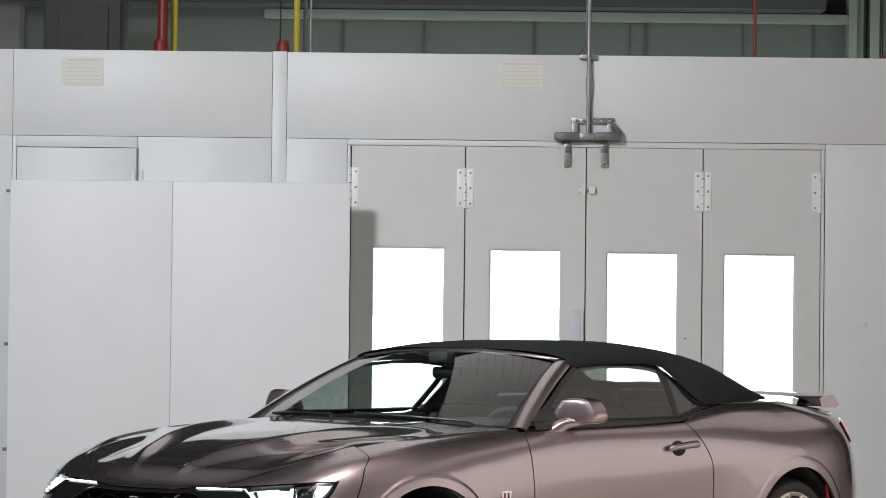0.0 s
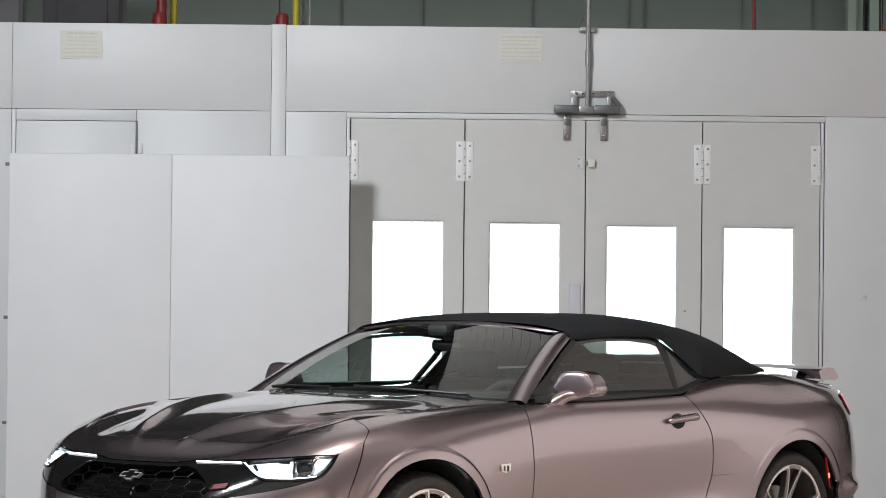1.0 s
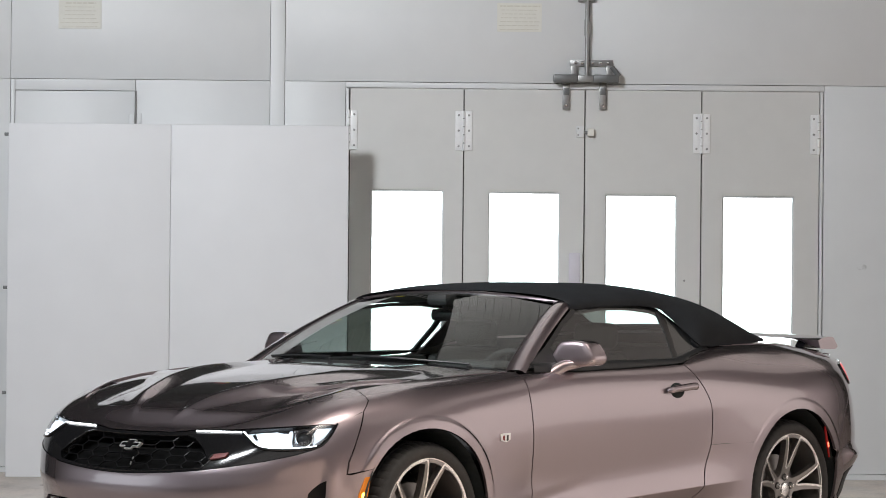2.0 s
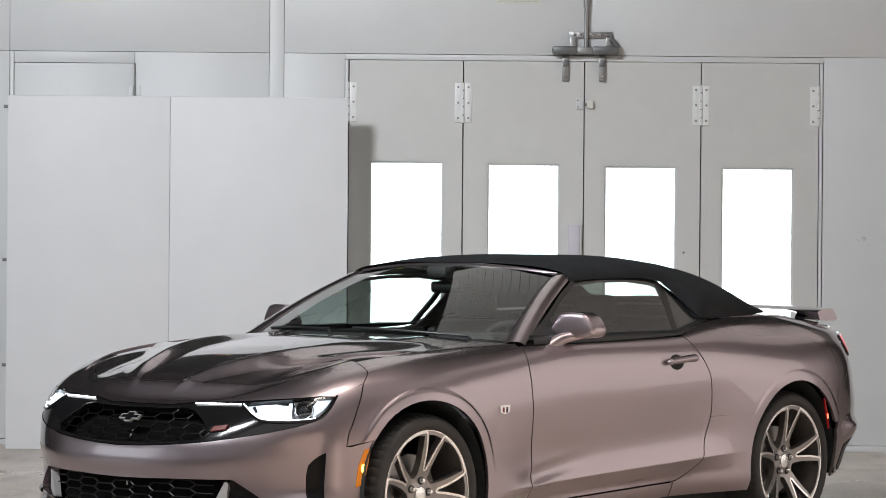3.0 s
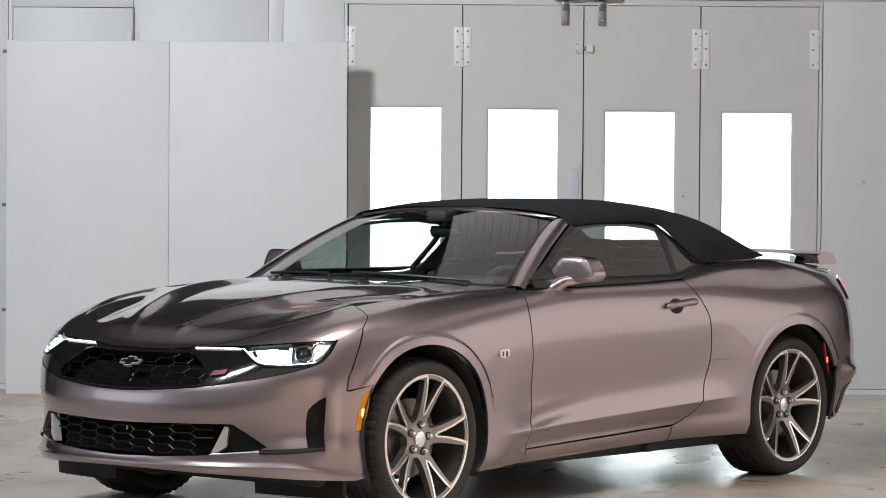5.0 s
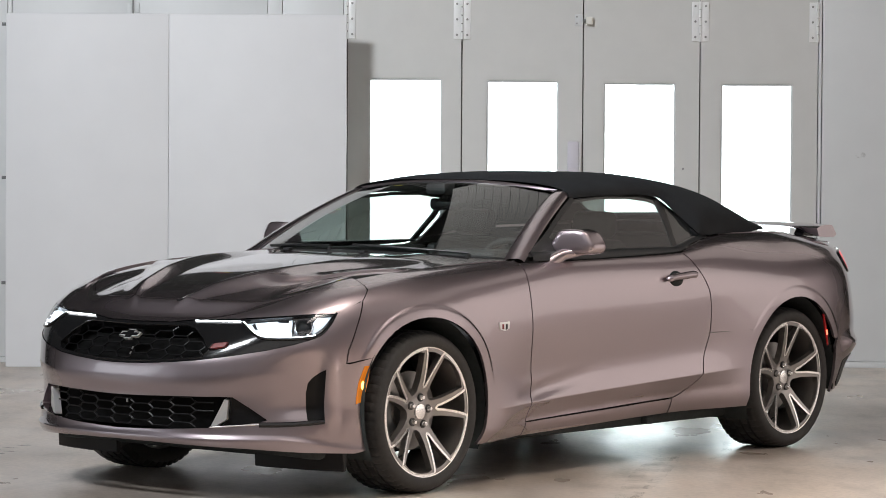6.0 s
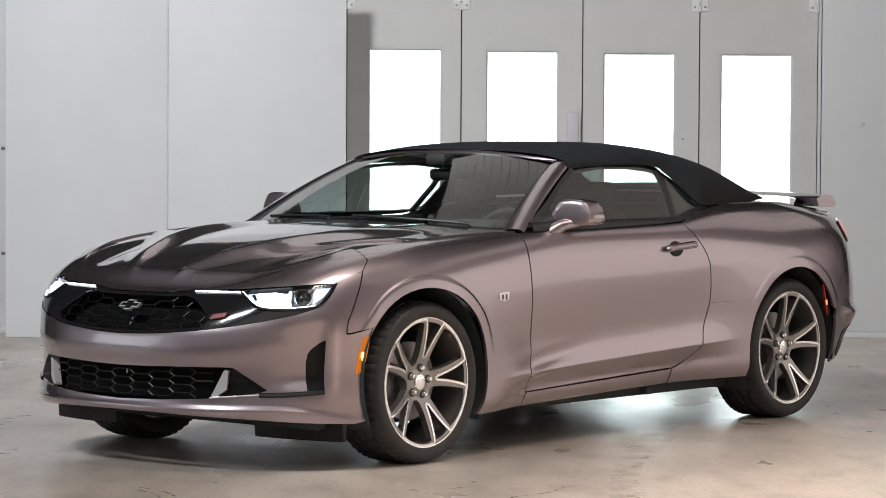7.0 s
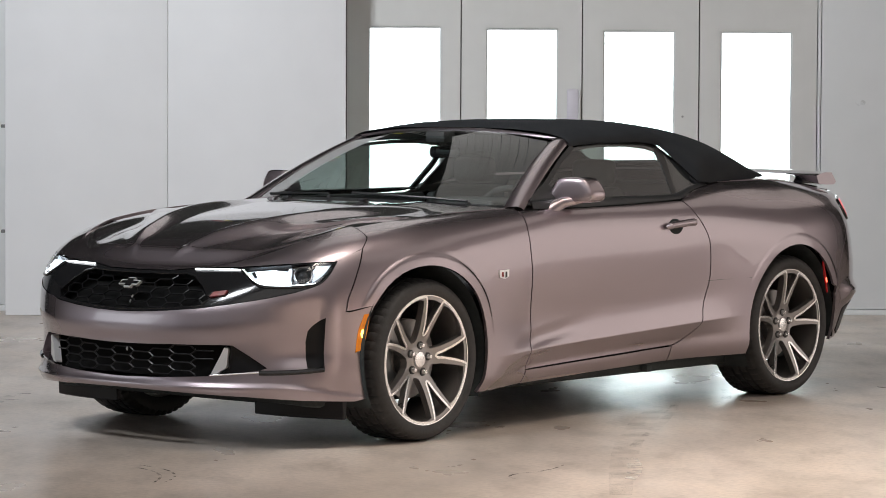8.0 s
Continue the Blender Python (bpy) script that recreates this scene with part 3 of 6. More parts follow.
# loose white boards in front of the booth
def loose_board(x0, x1, lab):
    b = thing("board", pose(0, 0, 0), lab, "board", "loose white boards")
    box("sheet", (x0, 20.50, 0.0), (x1, 20.545, 2.356), PANEL_WHITE, b, bevel=0.006, seg=3)
    return b


lb = loose_board(-2.916, -1.8345, "tall white door-sized board standing before the booth wall")
for z in (0.55, 1.25, 2.27):
    box("pin", (-2.945, 20.51, z), (-2.914, 20.535, z + 0.022), DARK_STEEL, lb, bevel=0.003)
loose_board(-1.8335, -0.652, "tall white door-sized board standing before the booth wall")


# marks on the floor and the wall


def floor_mark(points, width, mat, label, z=0.0012):
    """A thin worn band that follows a line on the floor."""
    p = np.array(points, float)
    t = np.gradient(p, axis=0)
    n = np.stack([-t[:, 1], t[:, 0]], 1) / np.linalg.norm(t, axis=1, keepdims=True)
    w = width * (0.6 + 0.4 * np.sin(np.linspace(0.3, 2.9, len(p))))[:, None]
    a, b = p + n * w / 2, p - n * w / 2
    V = [(*q, z) for q in a] + [(*q, z) for q in b]
    k = len(p)
    F = [(k + i, k + i + 1, i + 1, i) for i in range(k - 1)]
    ob = mesh_ob("floor_mark", V, F, mat)
    return tagged(ob, label, "floor mark", group="floor marks", kind="structure")


def bend(x0, y0, x1, y1, bow, n=24):
    t = np.linspace(0, 1, n)
    return np.stack([x0 + (x1 - x0) * t - (y1 - y0) * bow * t * (1 - t), y0 + (y1 - y0) * t + (x1 - x0) * bow * t * (1 - t)], 1)


floor_mark([(1.10, 14.8), (1.03, 14.5), (0.96, 14.2), (0.90, 13.85), (0.85, 13.45), (0.80, 13.1), (0.76, 12.7), (0.72, 12.2), (0.69, 11.8), (0.66, 11.3)], 0.12, TYRE_MARK, "curved faded dark tyre mark on the concrete")
floor_mark(bend(1.14, 14.9, 0.80, 12.9, 0.05), 0.05, TYRE_MARK, "narrow faded tyre mark on the concrete", 0.0016)
floor_mark(bend(0.77, 12.5, 0.72, 11.75, 0.1), 0.06, CHALK, "pale scraped patch on the concrete", 0.0018)
floor_mark(bend(0.29, 11.75, 0.34, 11.97, 0.9), 0.012, SCRATCH, "short dark scratch on the concrete", 0.002)
floor_mark(bend(0.33, 11.95, 0.49, 12.25, -0.3), 0.010, SCRATCH, "short dark scratch on the concrete", 0.002)
floor_mark(bend(-1.23, 12.1, -1.09, 11.6, 0.5), 0.012, SCRATCH, "curved black rubber scuff on the concrete", 0.002)
floor_mark(bend(-1.20, 12.15, -1.05, 11.6, 0.6), 0.010, SCRATCH, "curved black rubber scuff on the concrete", 0.0024)
floor_mark(bend(1.27, 14.6, 1.42, 15.5, -0.2), 0.05, TYRE_MARK, "long faint tyre mark on the concrete")
for k in range(6):
    x, y = -2.20 + 0.05 * (k % 3) + 0.02 * (k // 3), 14.50 + 0.30 * (k // 3) + 0.12 * (k % 3)
    floor_mark([(x, y), (x + 0.03, y + 0.02), (x + 0.06, y + 0.035)], 0.05, CHALK, "short pale broken dash on the concrete", 0.002)
for x, z, r in ((2.83, 1.446, 0.022),):
    ob = mesh_ob("wall_smudge", [(x + r * 1.6 * math.cos(a), WY - 0.0015, z + r * math.sin(a)) for a in np.linspace(0, math.tau, 16, endpoint=False)], [tuple(range(16))], SMUDGE)
    tagged(ob, "grey smudge on the white wall", "smudge", group="wall smudges", kind="structure")
# small mark on the door, added in the shape of a screw head
sc_ = thing("screw", pose(0, 0, 0), "small spot on the door, built as a steel screw head", "screw")
part("head", lathe_bm([(0.0, -0.006), (0.006, -0.005), (0.008, 0.0)], lambda c, s, h: (1.622 + c, WY + h, 1.345 + s), 10), STEEL, sc_, smooth=True)

# ------------------------------------------------------------------ car surfaces
# car space: x forward from the front axle, y to the car's left, z up
def herm(xs, ys, x):
    """Smooth curve through (xs, ys), without overshoot."""
    xs, ys, x = np.asarray(xs, float), np.asarray(ys, float), np.asarray(x, float)
    h, d = np.diff(xs), np.diff(ys) / np.diff(xs)
    m = np.zeros(len(xs))
    m[0], m[-1] = d[0], d[-1]
    for k in range(1, len(xs) - 1):
        if d[k - 1] * d[k] > 0:
            w1, w2 = 2 * h[k] + h[k - 1], h[k] + 2 * h[k - 1]
            m[k] = (w1 + w2) / (w1 / d[k - 1] + w2 / d[k])
    i = np.clip(np.searchsorted(xs, x) - 1, 0, len(xs) - 2)
    t = np.clip((x - xs[i]) / h[i], 0, 1)
    return ys[i] * (1 + 2 * t) * (1 - t) ** 2 + m[i] * h[i] * t * (1 - t) ** 2 + ys[i + 1] * t * t * (3 - 2 * t) + m[i + 1] * h[i] * t * t * (t - 1)


def bell(x, c, w):
    return np.exp(-((np.asarray(x, float) - c) / w) ** 2)


def step(x, a, b):
    t = np.clip((np.asarray(x, float) - a) / (b - a), 0, 1)
    return t * t * (3 - 2 * t)


PLAN_X = [0.945, 0.935, 0.892, 0.80, 0.655, 0.455, 0.22, 0.0, -0.35, -0.9, -1.5, -2.1, -2.6, -2.9, -3.2, -3.4, -3.6, -3.74, -3.83, -3.855]
PLAN_Y = [0.0, 0.2, 0.42, 0.605, 0.765, 0.868, 0.920, 0.945, 0.944, 0.928, 0.921, 0.932, 0.951, 0.953, 0.935, 0.892, 0.777, 0.592, 0.30, 0.0]


def plan_table():
    n = len(PLAN_X)
    px = np.array([PLAN_X[1]] + PLAN_X + [PLAN_X[-2]])
    py = np.array([-PLAN_Y[1]] + PLAN_Y + [-PLAN_Y[-2]])
    c = np.concatenate([[0], np.cumsum(np.hypot(np.diff(px), np.diff(py)))])
    out = []
    for k in range(1, n):
        h = c[k + 1] - c[k]
        m0 = np.array([(px[k + 1] - px[k - 1]), (py[k + 1] - py[k - 1])]) / (c[k + 1] - c[k - 1])
        m1 = np.array([(px[k + 2] - px[k]), (py[k + 2] - py[k])]) / (c[k + 2] - c[k])
        p0, p1 = np.array([px[k], py[k]]), np.array([px[k + 1], py[k + 1]])
        for t in np.linspace(0, 1, 40, endpoint=False):
            out.append(p0 * (1 + 2 * t) * (1 - t) ** 2 + m0 * h * t * (1 - t) ** 2 + p1 * t * t * (3 - 2 * t) + m1 * h * t * t * (t - 1))
    out.append(np.array([px[n], py[n]]))
    out = np.array(out)
    s = np.concatenate([[0], np.cumsum(np.hypot(*np.diff(out, axis=0).T))])
    u = np.linspace(0, s[-1], 1200)
    return u, np.interp(u, s, out[:, 0]), np.interp(u, s, out[:, 1])


PS, PX, PY = plan_table()
# the way round the nose is counted up to the front axle as NOSE_WAY
NOSE_WAY = 1.5690
_n = np.interp(0.0, -PX, PS)
PS = np.where(PS < _n, PS * NOSE_WAY / _n, PS + NOSE_WAY - _n)
SEND = PS[-1]
_k = np.exp(-np.linspace(-2, 2, 41) ** 2)
_k /= _k.sum()
_dx = np.gradient(PX, PS)
_dy = np.gradient(PY, PS)
PNX = np.convolve(np.concatenate([np.full(20, 1.0), -(-_dy), np.full(20, -1.0)]), _k, "valid")
PNY = np.convolve(np.concatenate([-_dx[20:0:-1] * -1, -_dx, -_dx[-2:-22:-1] * -1]), _k, "valid")
_l = np.hypot(PNX, PNY)
PNX, PNY = PNX / _l, PNY / _l


def sx(x):
    """Way along the outline to the place on the car's side with that x."""
    return np.interp(-np.asarray(x, float), -PX, PS)


def sy(y):
    """Way along the outline to the place on the nose with that y."""
    k = np.argmax(PY > 0.86)
    y = np.asarray(y, float)
    return np.sign(y) * np.interp(np.abs(y), PY[:k], PS[:k])


ZLO = 0.14
STATIONS = []


def station(s, top, pairs):
    STATIONS.append((float(s), top, pairs))


# inward (minus) or outward offset from the outline at heights, then the height of the shoulder
station(0.0, 0.738, [(0.14, -0.10), (0.20, -0.045), (0.255, -0.006), (0.30, -0.010), (0.42, -0.016), (0.50, 0.0), (0.555, -0.006), (0.60, -0.03), (0.68, -0.085), (0.72, -0.118), (0.738, -0.15)])
station(sy(0.42), 0.752, [(0.14, -0.10), (0.20, -0.04), (0.255, -0.004), (0.30, -0.010), (0.42, -0.016), (0.50, 0.0), (0.565, -0.006), (0.62, -0.03), (0.69, -0.08), (0.73, -0.113), (0.752, -0.15)])
station(sx(0.655), 0.842, [(0.14, -0.07), (0.20, -0.02), (0.27, 0.0), (0.40, -0.012), (0.52, -0.004), (0.60, 0.002), (0.68, -0.012), (0.76, -0.052), (0.805, -0.105), (0.842, -0.185)])
station(sx(0.36), 0.907, [(0.14, -0.05), (0.20, -0.012), (0.30, 0.0), (0.50, 0.0), (0.65, -0.004), (0.74, -0.018), (0.81, -0.045), (0.866, -0.095), (0.892, -0.15), (0.907, -0.21)])
station(sx(0.0), 0.946, [(0.14, -0.03), (0.30, -0.004), (0.55, 0.0), (0.70, 0.0), (0.79, -0.012), (0.85, -0.037), (0.90, -0.085), (0.930, -0.14), (0.946, -0.21)])
station(sx(-0.5), 0.970, [(0.14, -0.09), (0.20, -0.042), (0.25, -0.018), (0.33, -0.016), (0.50, -0.012), (0.68, 0.0), (0.80, -0.006), (0.88, -0.026), (0.932, -0.065), (0.956, -0.105), (0.970, -0.16)])
station(sx(-1.0), 0.985, [(0.14, -0.11), (0.20, -0.055), (0.26, -0.024), (0.32, -0.03), (0.46, -0.024), (0.60, -0.008), (0.74, 0.0), (0.85, -0.008), (0.92, -0.024), (0.965, -0.05), (0.985, -0.085)])
station(sx(-1.9), 1.0, [(0.14, -0.12), (0.22, -0.055), (0.295, -0.022), (0.34, -0.014), (0.46, -0.016), (0.60, -0.008), (0.74, -0.002), (0.86, -0.008), (0.93, -0.026), (0.975, -0.055), (1.0, -0.09)])
station(sx(-2.12), 1.038, [(0.14, -0.115), (0.22, -0.05), (0.30, -0.015), (0.5, -0.010), (0.65, -0.003), (0.78, -0.003), (0.87, -0.013), (0.94, -0.036), (0.99, -0.070), (1.02, -0.103), (1.038, -0.14)])
station(sx(-2.35), 1.064, [(0.14, -0.11), (0.22, -0.045), (0.305, -0.010), (0.5, -0.006), (0.65, 0.0), (0.78, -0.002), (0.87, -0.016), (0.94, -0.045), (0.99, -0.08), (1.035, -0.125), (1.064, -0.18)])
station(sx(-2.81), 1.066, [(0.14, -0.03), (0.30, -0.004), (0.55, 0.0), (0.74, 0.0), (0.83, -0.012), (0.90, -0.04), (0.96, -0.08), (1.01, -0.135), (1.045, -0.18), (1.066, -0.22)])
station(sx(-3.3), 1.022, [(0.14, -0.09), (0.25, -0.05), (0.4, -0.015), (0.5, 0.0), (0.7, 0.0), (0.80, -0.008), (0.88, -0.03), (0.95, -0.075), (1.0, -0.14), (1.022, -0.20)])
station(sx(-3.6), 1.0, [(0.14, -0.19), (0.25, -0.13), (0.36, -0.085), (0.46, -0.025), (0.60, 0.0), (0.70, -0.012), (0.80, -0.03), (0.90, -0.06), (0.96, -0.085), (1.0, -0.13)])
station(SEND, 1.0, [(0.14, -0.16), (0.25, -0.10), (0.4, -0.04), (0.60, 0.0), (0.70, -0.02), (0.80, -0.035), (0.90, -0.05), (0.96, -0.07), (1.0, -0.11)])

NS, NT = 420, 121
TS = np.linspace(0, SEND, NS)
TT = np.linspace(0, 1, NT)


def build_table():
    ss = np.array([a for a, _, _ in STATIONS])
    tops = herm(ss, [b for _, b, _ in STATIONS], TS)
    rows = []
    for s, top, pairs in STATIONS:
        z = ZLO + TT * (top - ZLO)
        rows.append(herm([p[0] for p in pairs], [p[1] for p in pairs], z))
    rows = np.array(rows)
    tab = np.array([herm(ss, rows[:, j], TS) for j in range(NT)]).T
    # fair the surface
    k1 = np.exp(-np.linspace(-2, 2, 9) ** 2)
    k1 /= k1.sum()
    tab = np.apply_along_axis(lambda r: np.convolve(np.concatenate([np.full(4, r[0]), r, 2 * r[-1] - r[-2:-6:-1]]), k1, "valid"), 1, tab)
    k2 = np.exp(-np.linspace(-2, 2, 31) ** 2)
    k2 /= k2.sum()
    tab = np.apply_along_axis(lambda r: np.convolve(np.concatenate([r[15:0:-1], r, r[-2:-17:-1]]), k2, "valid"), 0, tab)
    tops = np.convolve(np.concatenate([tops[15:0:-1], tops, tops[-2:-17:-1]]), k2, "valid")
    return tab, tops


TAB, TOPS = build_table()


def cubic(t):
    return (-0.5 * t + t * t - 0.5 * t ** 3, 1 - 2.5 * t * t + 1.5 * t ** 3, 0.5 * t + 2 * t * t - 1.5 * t ** 3, -0.5 * t * t + 0.5 * t ** 3)


def shoulder(s):
    return np.interp(np.abs(s), TS, TOPS)


WHEELS = ((0.0, 0.352, 0.385), (-2.811, 0.352, 0.395))


def arch_r(i, deg):
    """Radius of a wheel opening at an angle from straight ahead; the front one reaches further up and ahead."""
    return WHEELS[i][2] + (0.030 * bell(deg, 50, 42) if i == 0 else 0.0 * np.asarray(deg, float))


def wrap_base(s, z):
    s, z = np.broadcast_arrays(np.asarray(s, float), np.asarray(z, float))
    a = np.clip(np.abs(s), 0, SEND)
    t = np.clip((z - ZLO) / (shoulder(a) - ZLO), 0, 1)
    fs, ft = a / SEND * (NS - 1), t * (NT - 1)
    i, j = np.clip(fs.astype(int), 0, NS - 2), np.clip(ft.astype(int), 0, NT - 2)
    wi, wj = cubic(fs - i), cubic(ft - j)
    off = 0.0
    for p in range(4):
        for q in range(4):
            off = off + wi[p] * wj[q] * TAB[np.clip(i + p - 1, 0, NS - 1), np.clip(j + q - 1, 0, NT - 1)]
    return a, off


def side_shape(x, z, a):
    """Flared arches, the swage along the flank and the scooped lower door."""
    d = 0.0
    side = step(a, 0.75, 1.25) * (1 - step(a, 5.1, 5.5))
    for k, (cx, cz, r) in enumerate(WHEELS):
        q = np.hypot(x - cx, z - cz) - arch_r(k, np.degrees(np.arctan2(z - cz, x - cx)))
        # flat lip round the opening with a crisp outer edge
        d = d + (0.007 * (1 - step(q, 0.042, 0.062)) + 0.003 * (1 - step(q, 0.060, 0.14))) * np.where(x > cx, step(z, 0.50, 0.66), step(z, 0.38, 0.66)) * (1 if k == 0 else 0.35)
    # crease low on the door, a hollow over it and an undercut below
    along = step(-x, 0.42, 0.78) * (1 - step(-x, 2.0, 2.42))
    h = z - (0.343 + 0.046 * (-x - 0.7))
    up = np.where(h > 0, np.sin(0.5 * math.pi * np.minimum(h / 0.15, 1.0)), 0.0)
    d = d + along * np.where(h > 0, -0.017 * up * (1 - step(h, 0.10, 0.38)), 0.0)
    d = d + along * np.where(h < 0, 0.62 * np.maximum(h, -0.075), 0.0)
    # second fold that climbs from behind the front wheel and dies out in the door
    h2 = z - (0.424 + 0.147 * (-x - 0.585))
    d = d - step(-x, 0.56, 0.80) * (1 - step(-x, 0.85, 1.30)) * np.where(h2 < 0, 0.011 * np.sin(math.pi * np.clip(-h2 / 0.12, 0, 1)) ** 2, 0.0)
    # lip along the foot of the front bumper, ridge along its waist
    hl = z - (0.262 - 0.05 * step(a, 0.75, 1.2))
    lip = 0.009 * np.where(hl < 0, np.exp(-(hl / 0.035) ** 2), np.exp(-(hl / 0.010) ** 2)) * (1 - step(a, 1.12, 1.26))
    hw = z - (0.505 + 0.03 * step(a, 0.3, 1.0))
    lip = lip + 0.004 * np.where(hw > 0, np.exp(-(hw / 0.035) ** 2), np.exp(-(hw / 0.05) ** 2)) * (1 - step(a, 0.85, 1.05))
    # sharp wedge low on the rear corner
    hr = z - 0.50
    lip = lip + 0.030 * np.where(hr > 0, np.exp(-(hr / 0.03) ** 2), np.exp(-(hr / 0.07) ** 2)) * step(a, 4.80, 5.0) * (1 - step(a, 5.6, 5.9))
    # hollow beside the air slot and the upright edge of the corner behind it
    band = step(z, 0.33, 0.40) * (1 - step(z, 0.54, 0.66))
    lip = lip - 0.012 * step(a, 0.70, 0.88) * (1 - step(a, 0.955, 1.0)) * band + 0.008 * bell(a, 1.015, 0.03) * step(z, 0.30, 0.38) * (1 - step(z, 0.56, 0.66))
    return d * side + lip


def wrap(s, z):
    """Place on the body shell: way s round the outline (right side minus), height z."""
    s, z = np.broadcast_arrays(np.asarray(s, float), np.asarray(z, float))
    a, off = wrap_base(s, z)
    px, py = np.interp(a, PS, PX), np.interp(a, PS, PY)
    nx, ny = np.interp(a, PS, PNX), np.interp(a, PS, PNY)
    off = off + side_shape(px + nx * off, z, a)
    x, y = px + nx * off, py + ny * off
    return np.stack([x, np.where(s < 0, -y, y), z], -1)


def wrap_n(s, z, e=0.004):
    """Outward normal of the shell."""
    s, z = np.asarray(s, float), np.asarray(z, float)
    du = wrap(s + e, z) - wrap(s - e, z)
    top = shoulder(s)
    zu, zd = np.minimum(z + e, top - 1e-4), np.minimum(z - e, top - 1e-4 - e)
    dv = wrap(s, zu) - wrap(s, zd)
    n = np.cross(du, dv)
    n /= np.maximum(np.linalg.norm(n, axis=-1, keepdims=True), 1e-9)
    return n



def coons(u, v, front, back, side):
    """Patch between a front, a back and two mirrored side curves; u to the front, v across."""
    u, v = np.broadcast_arrays(np.asarray(u, float), np.asarray(v, float))
    w = ((v + 1) / 2)[..., None]
    uu = u[..., None]
    left = side(u)
    right = left * np.array([1, -1, 1])
    c = [side(np.zeros_like(u)), side(np.ones_like(u))]
    cr = [q * np.array([1, -1, 1]) for q in c]
    lin = (1 - uu) * ((1 - w) * cr[0] + w * c[0]) + uu * ((1 - w) * cr[1] + w * c[1])
    return (1 - uu) * back(v) + uu * front(v) + (1 - w) * right + w * left - lin


S_CORNER, S_COWL = float(sx(0.50)), float(sx(-0.68))
HOOD_X = [-0.62, -0.3, 0.0, 0.3, 0.5, 0.65, 0.74, 0.785, 0.81]
HOOD_Z = [1.0, 0.996, 0.977, 0.941, 0.896, 0.845, 0.797, 0.762, 0.735]


def hood_front(v):
    s = np.asarray(v, float) * S_CORNER
    return wrap(s, shoulder(s))


def hood_side(u):
    s = S_COWL + (S_CORNER - S_COWL) * np.asarray(u, float)
    return wrap(s, shoulder(s))


def hood_back(v):
    v = np.asarray(v, float)
    c = hood_side(np.zeros(1))[0]
    return np.stack([-0.475 + (c[0] + 0.475) * v * v, c[1] * v, 1.0 + (c[2] - 1.0) * np.abs(v) ** 2.2], -1)


def ridge_feet(x):
    """Inner foot and crest of the bonnet ridges, as distances from the middle."""
    inner = herm([-0.76, -0.60, -0.45, -0.29, -0.09, 0.145, 0.45], [0.088, 0.138, 0.162, 0.205, 0.259, 0.285, 0.30], -x)
    return inner, inner + herm([-0.76, -0.60, -0.30, 0.10], [0.018, 0.055, 0.11, 0.13], -x)


def hood(u, v):
    """Place on the bonnet: raised middle with soft creases, hollow outer flanks."""
    u, v = np.broadcast_arrays(np.asarray(u, float), np.asarray(v, float))
    p = coons(u, v, hood_front, hood_back, hood_side)
    mid = coons(u, np.zeros_like(u), hood_front, hood_back, hood_side)
    lift = herm([-q for q in HOOD_X[::-1]], HOOD_Z[::-1], -mid[..., 0]) - mid[..., 2]
    dz = lift * (1 - v * v) ** 1.2 * (1 - step(u, 0.90, 1.0))
    x, y = p[..., 0], np.abs(p[..., 1])
    # sunken middle between two ridges that spread from the nose to the cowl
    inner, outer = ridge_feet(x)
    reach = herm([-0.76, -0.60, -0.30, 0.10], [0.03, 0.12, 0.20, 0.24], -x)
    high = 0.031 * step(0.76 - x, 0.0, 0.22) * (1 - 0.75 * step(-x, -0.05, 0.42))
    climb = np.clip((y - inner) / (outer - inner), 0, 1)
    dz = dz + high * (climb ** 1.3 * (1 - step(y, outer, outer + reach)) - 0.35) * (1 - step(u, 0.93, 0.995))
    # valley between ridge and fender, shallow towards the screen
    dz = dz - 0.016 * bell(y, 0.50 + 0.15 * (0.45 - x), 0.085) * bell(x, 0.40, 0.24) * (1 - step(np.abs(v), 0.86, 0.98)) * (1 - step(u, 0.88, 0.97))
    e2 = y - (0.43 + (0.35 - x) * 0.74)
    f2 = step(0.42 - x, 0.0, 0.10) * (1 - step(-x, 0.0, 0.25)) * (1 - step(np.abs(v), 0.93, 1.0))
    dz = dz + f2 * 0.012 * np.where(e2 < 0, np.exp(-(e2 / 0.06) ** 2), np.exp(-(e2 / 0.018) ** 2))
    return p + np.stack([0 * dz, 0 * dz, dz], -1)


def deck_side(u):
    s = sx(-3.56) + (sx(-2.12) - sx(-3.56)) * np.asarray(u, float)
    return wrap(s, shoulder(s))


def deck_front(v):
    v = np.asarray(v, float)
    c = deck_side(np.ones(1))[0]
    return np.stack([c[0] - 0.1 * (1 - v * v), c[1] * v, c[2] + 0.03 * (1 - v * v)], -1)


def deck_back(v):
    s = SEND - np.abs(np.asarray(v, float)) * (SEND - float(sx(-3.56)))
    return wrap(np.where(np.asarray(v) < 0, -s, s), shoulder(s))


def deck(u, v):
    p = coons(u, v, deck_front, deck_back, deck_side)
    dz = 0.03 * (1 - np.asarray(v, float) ** 2) * np.ones_like(p[..., 0])
    return p + np.stack([0 * dz, 0 * dz, dz], -1)


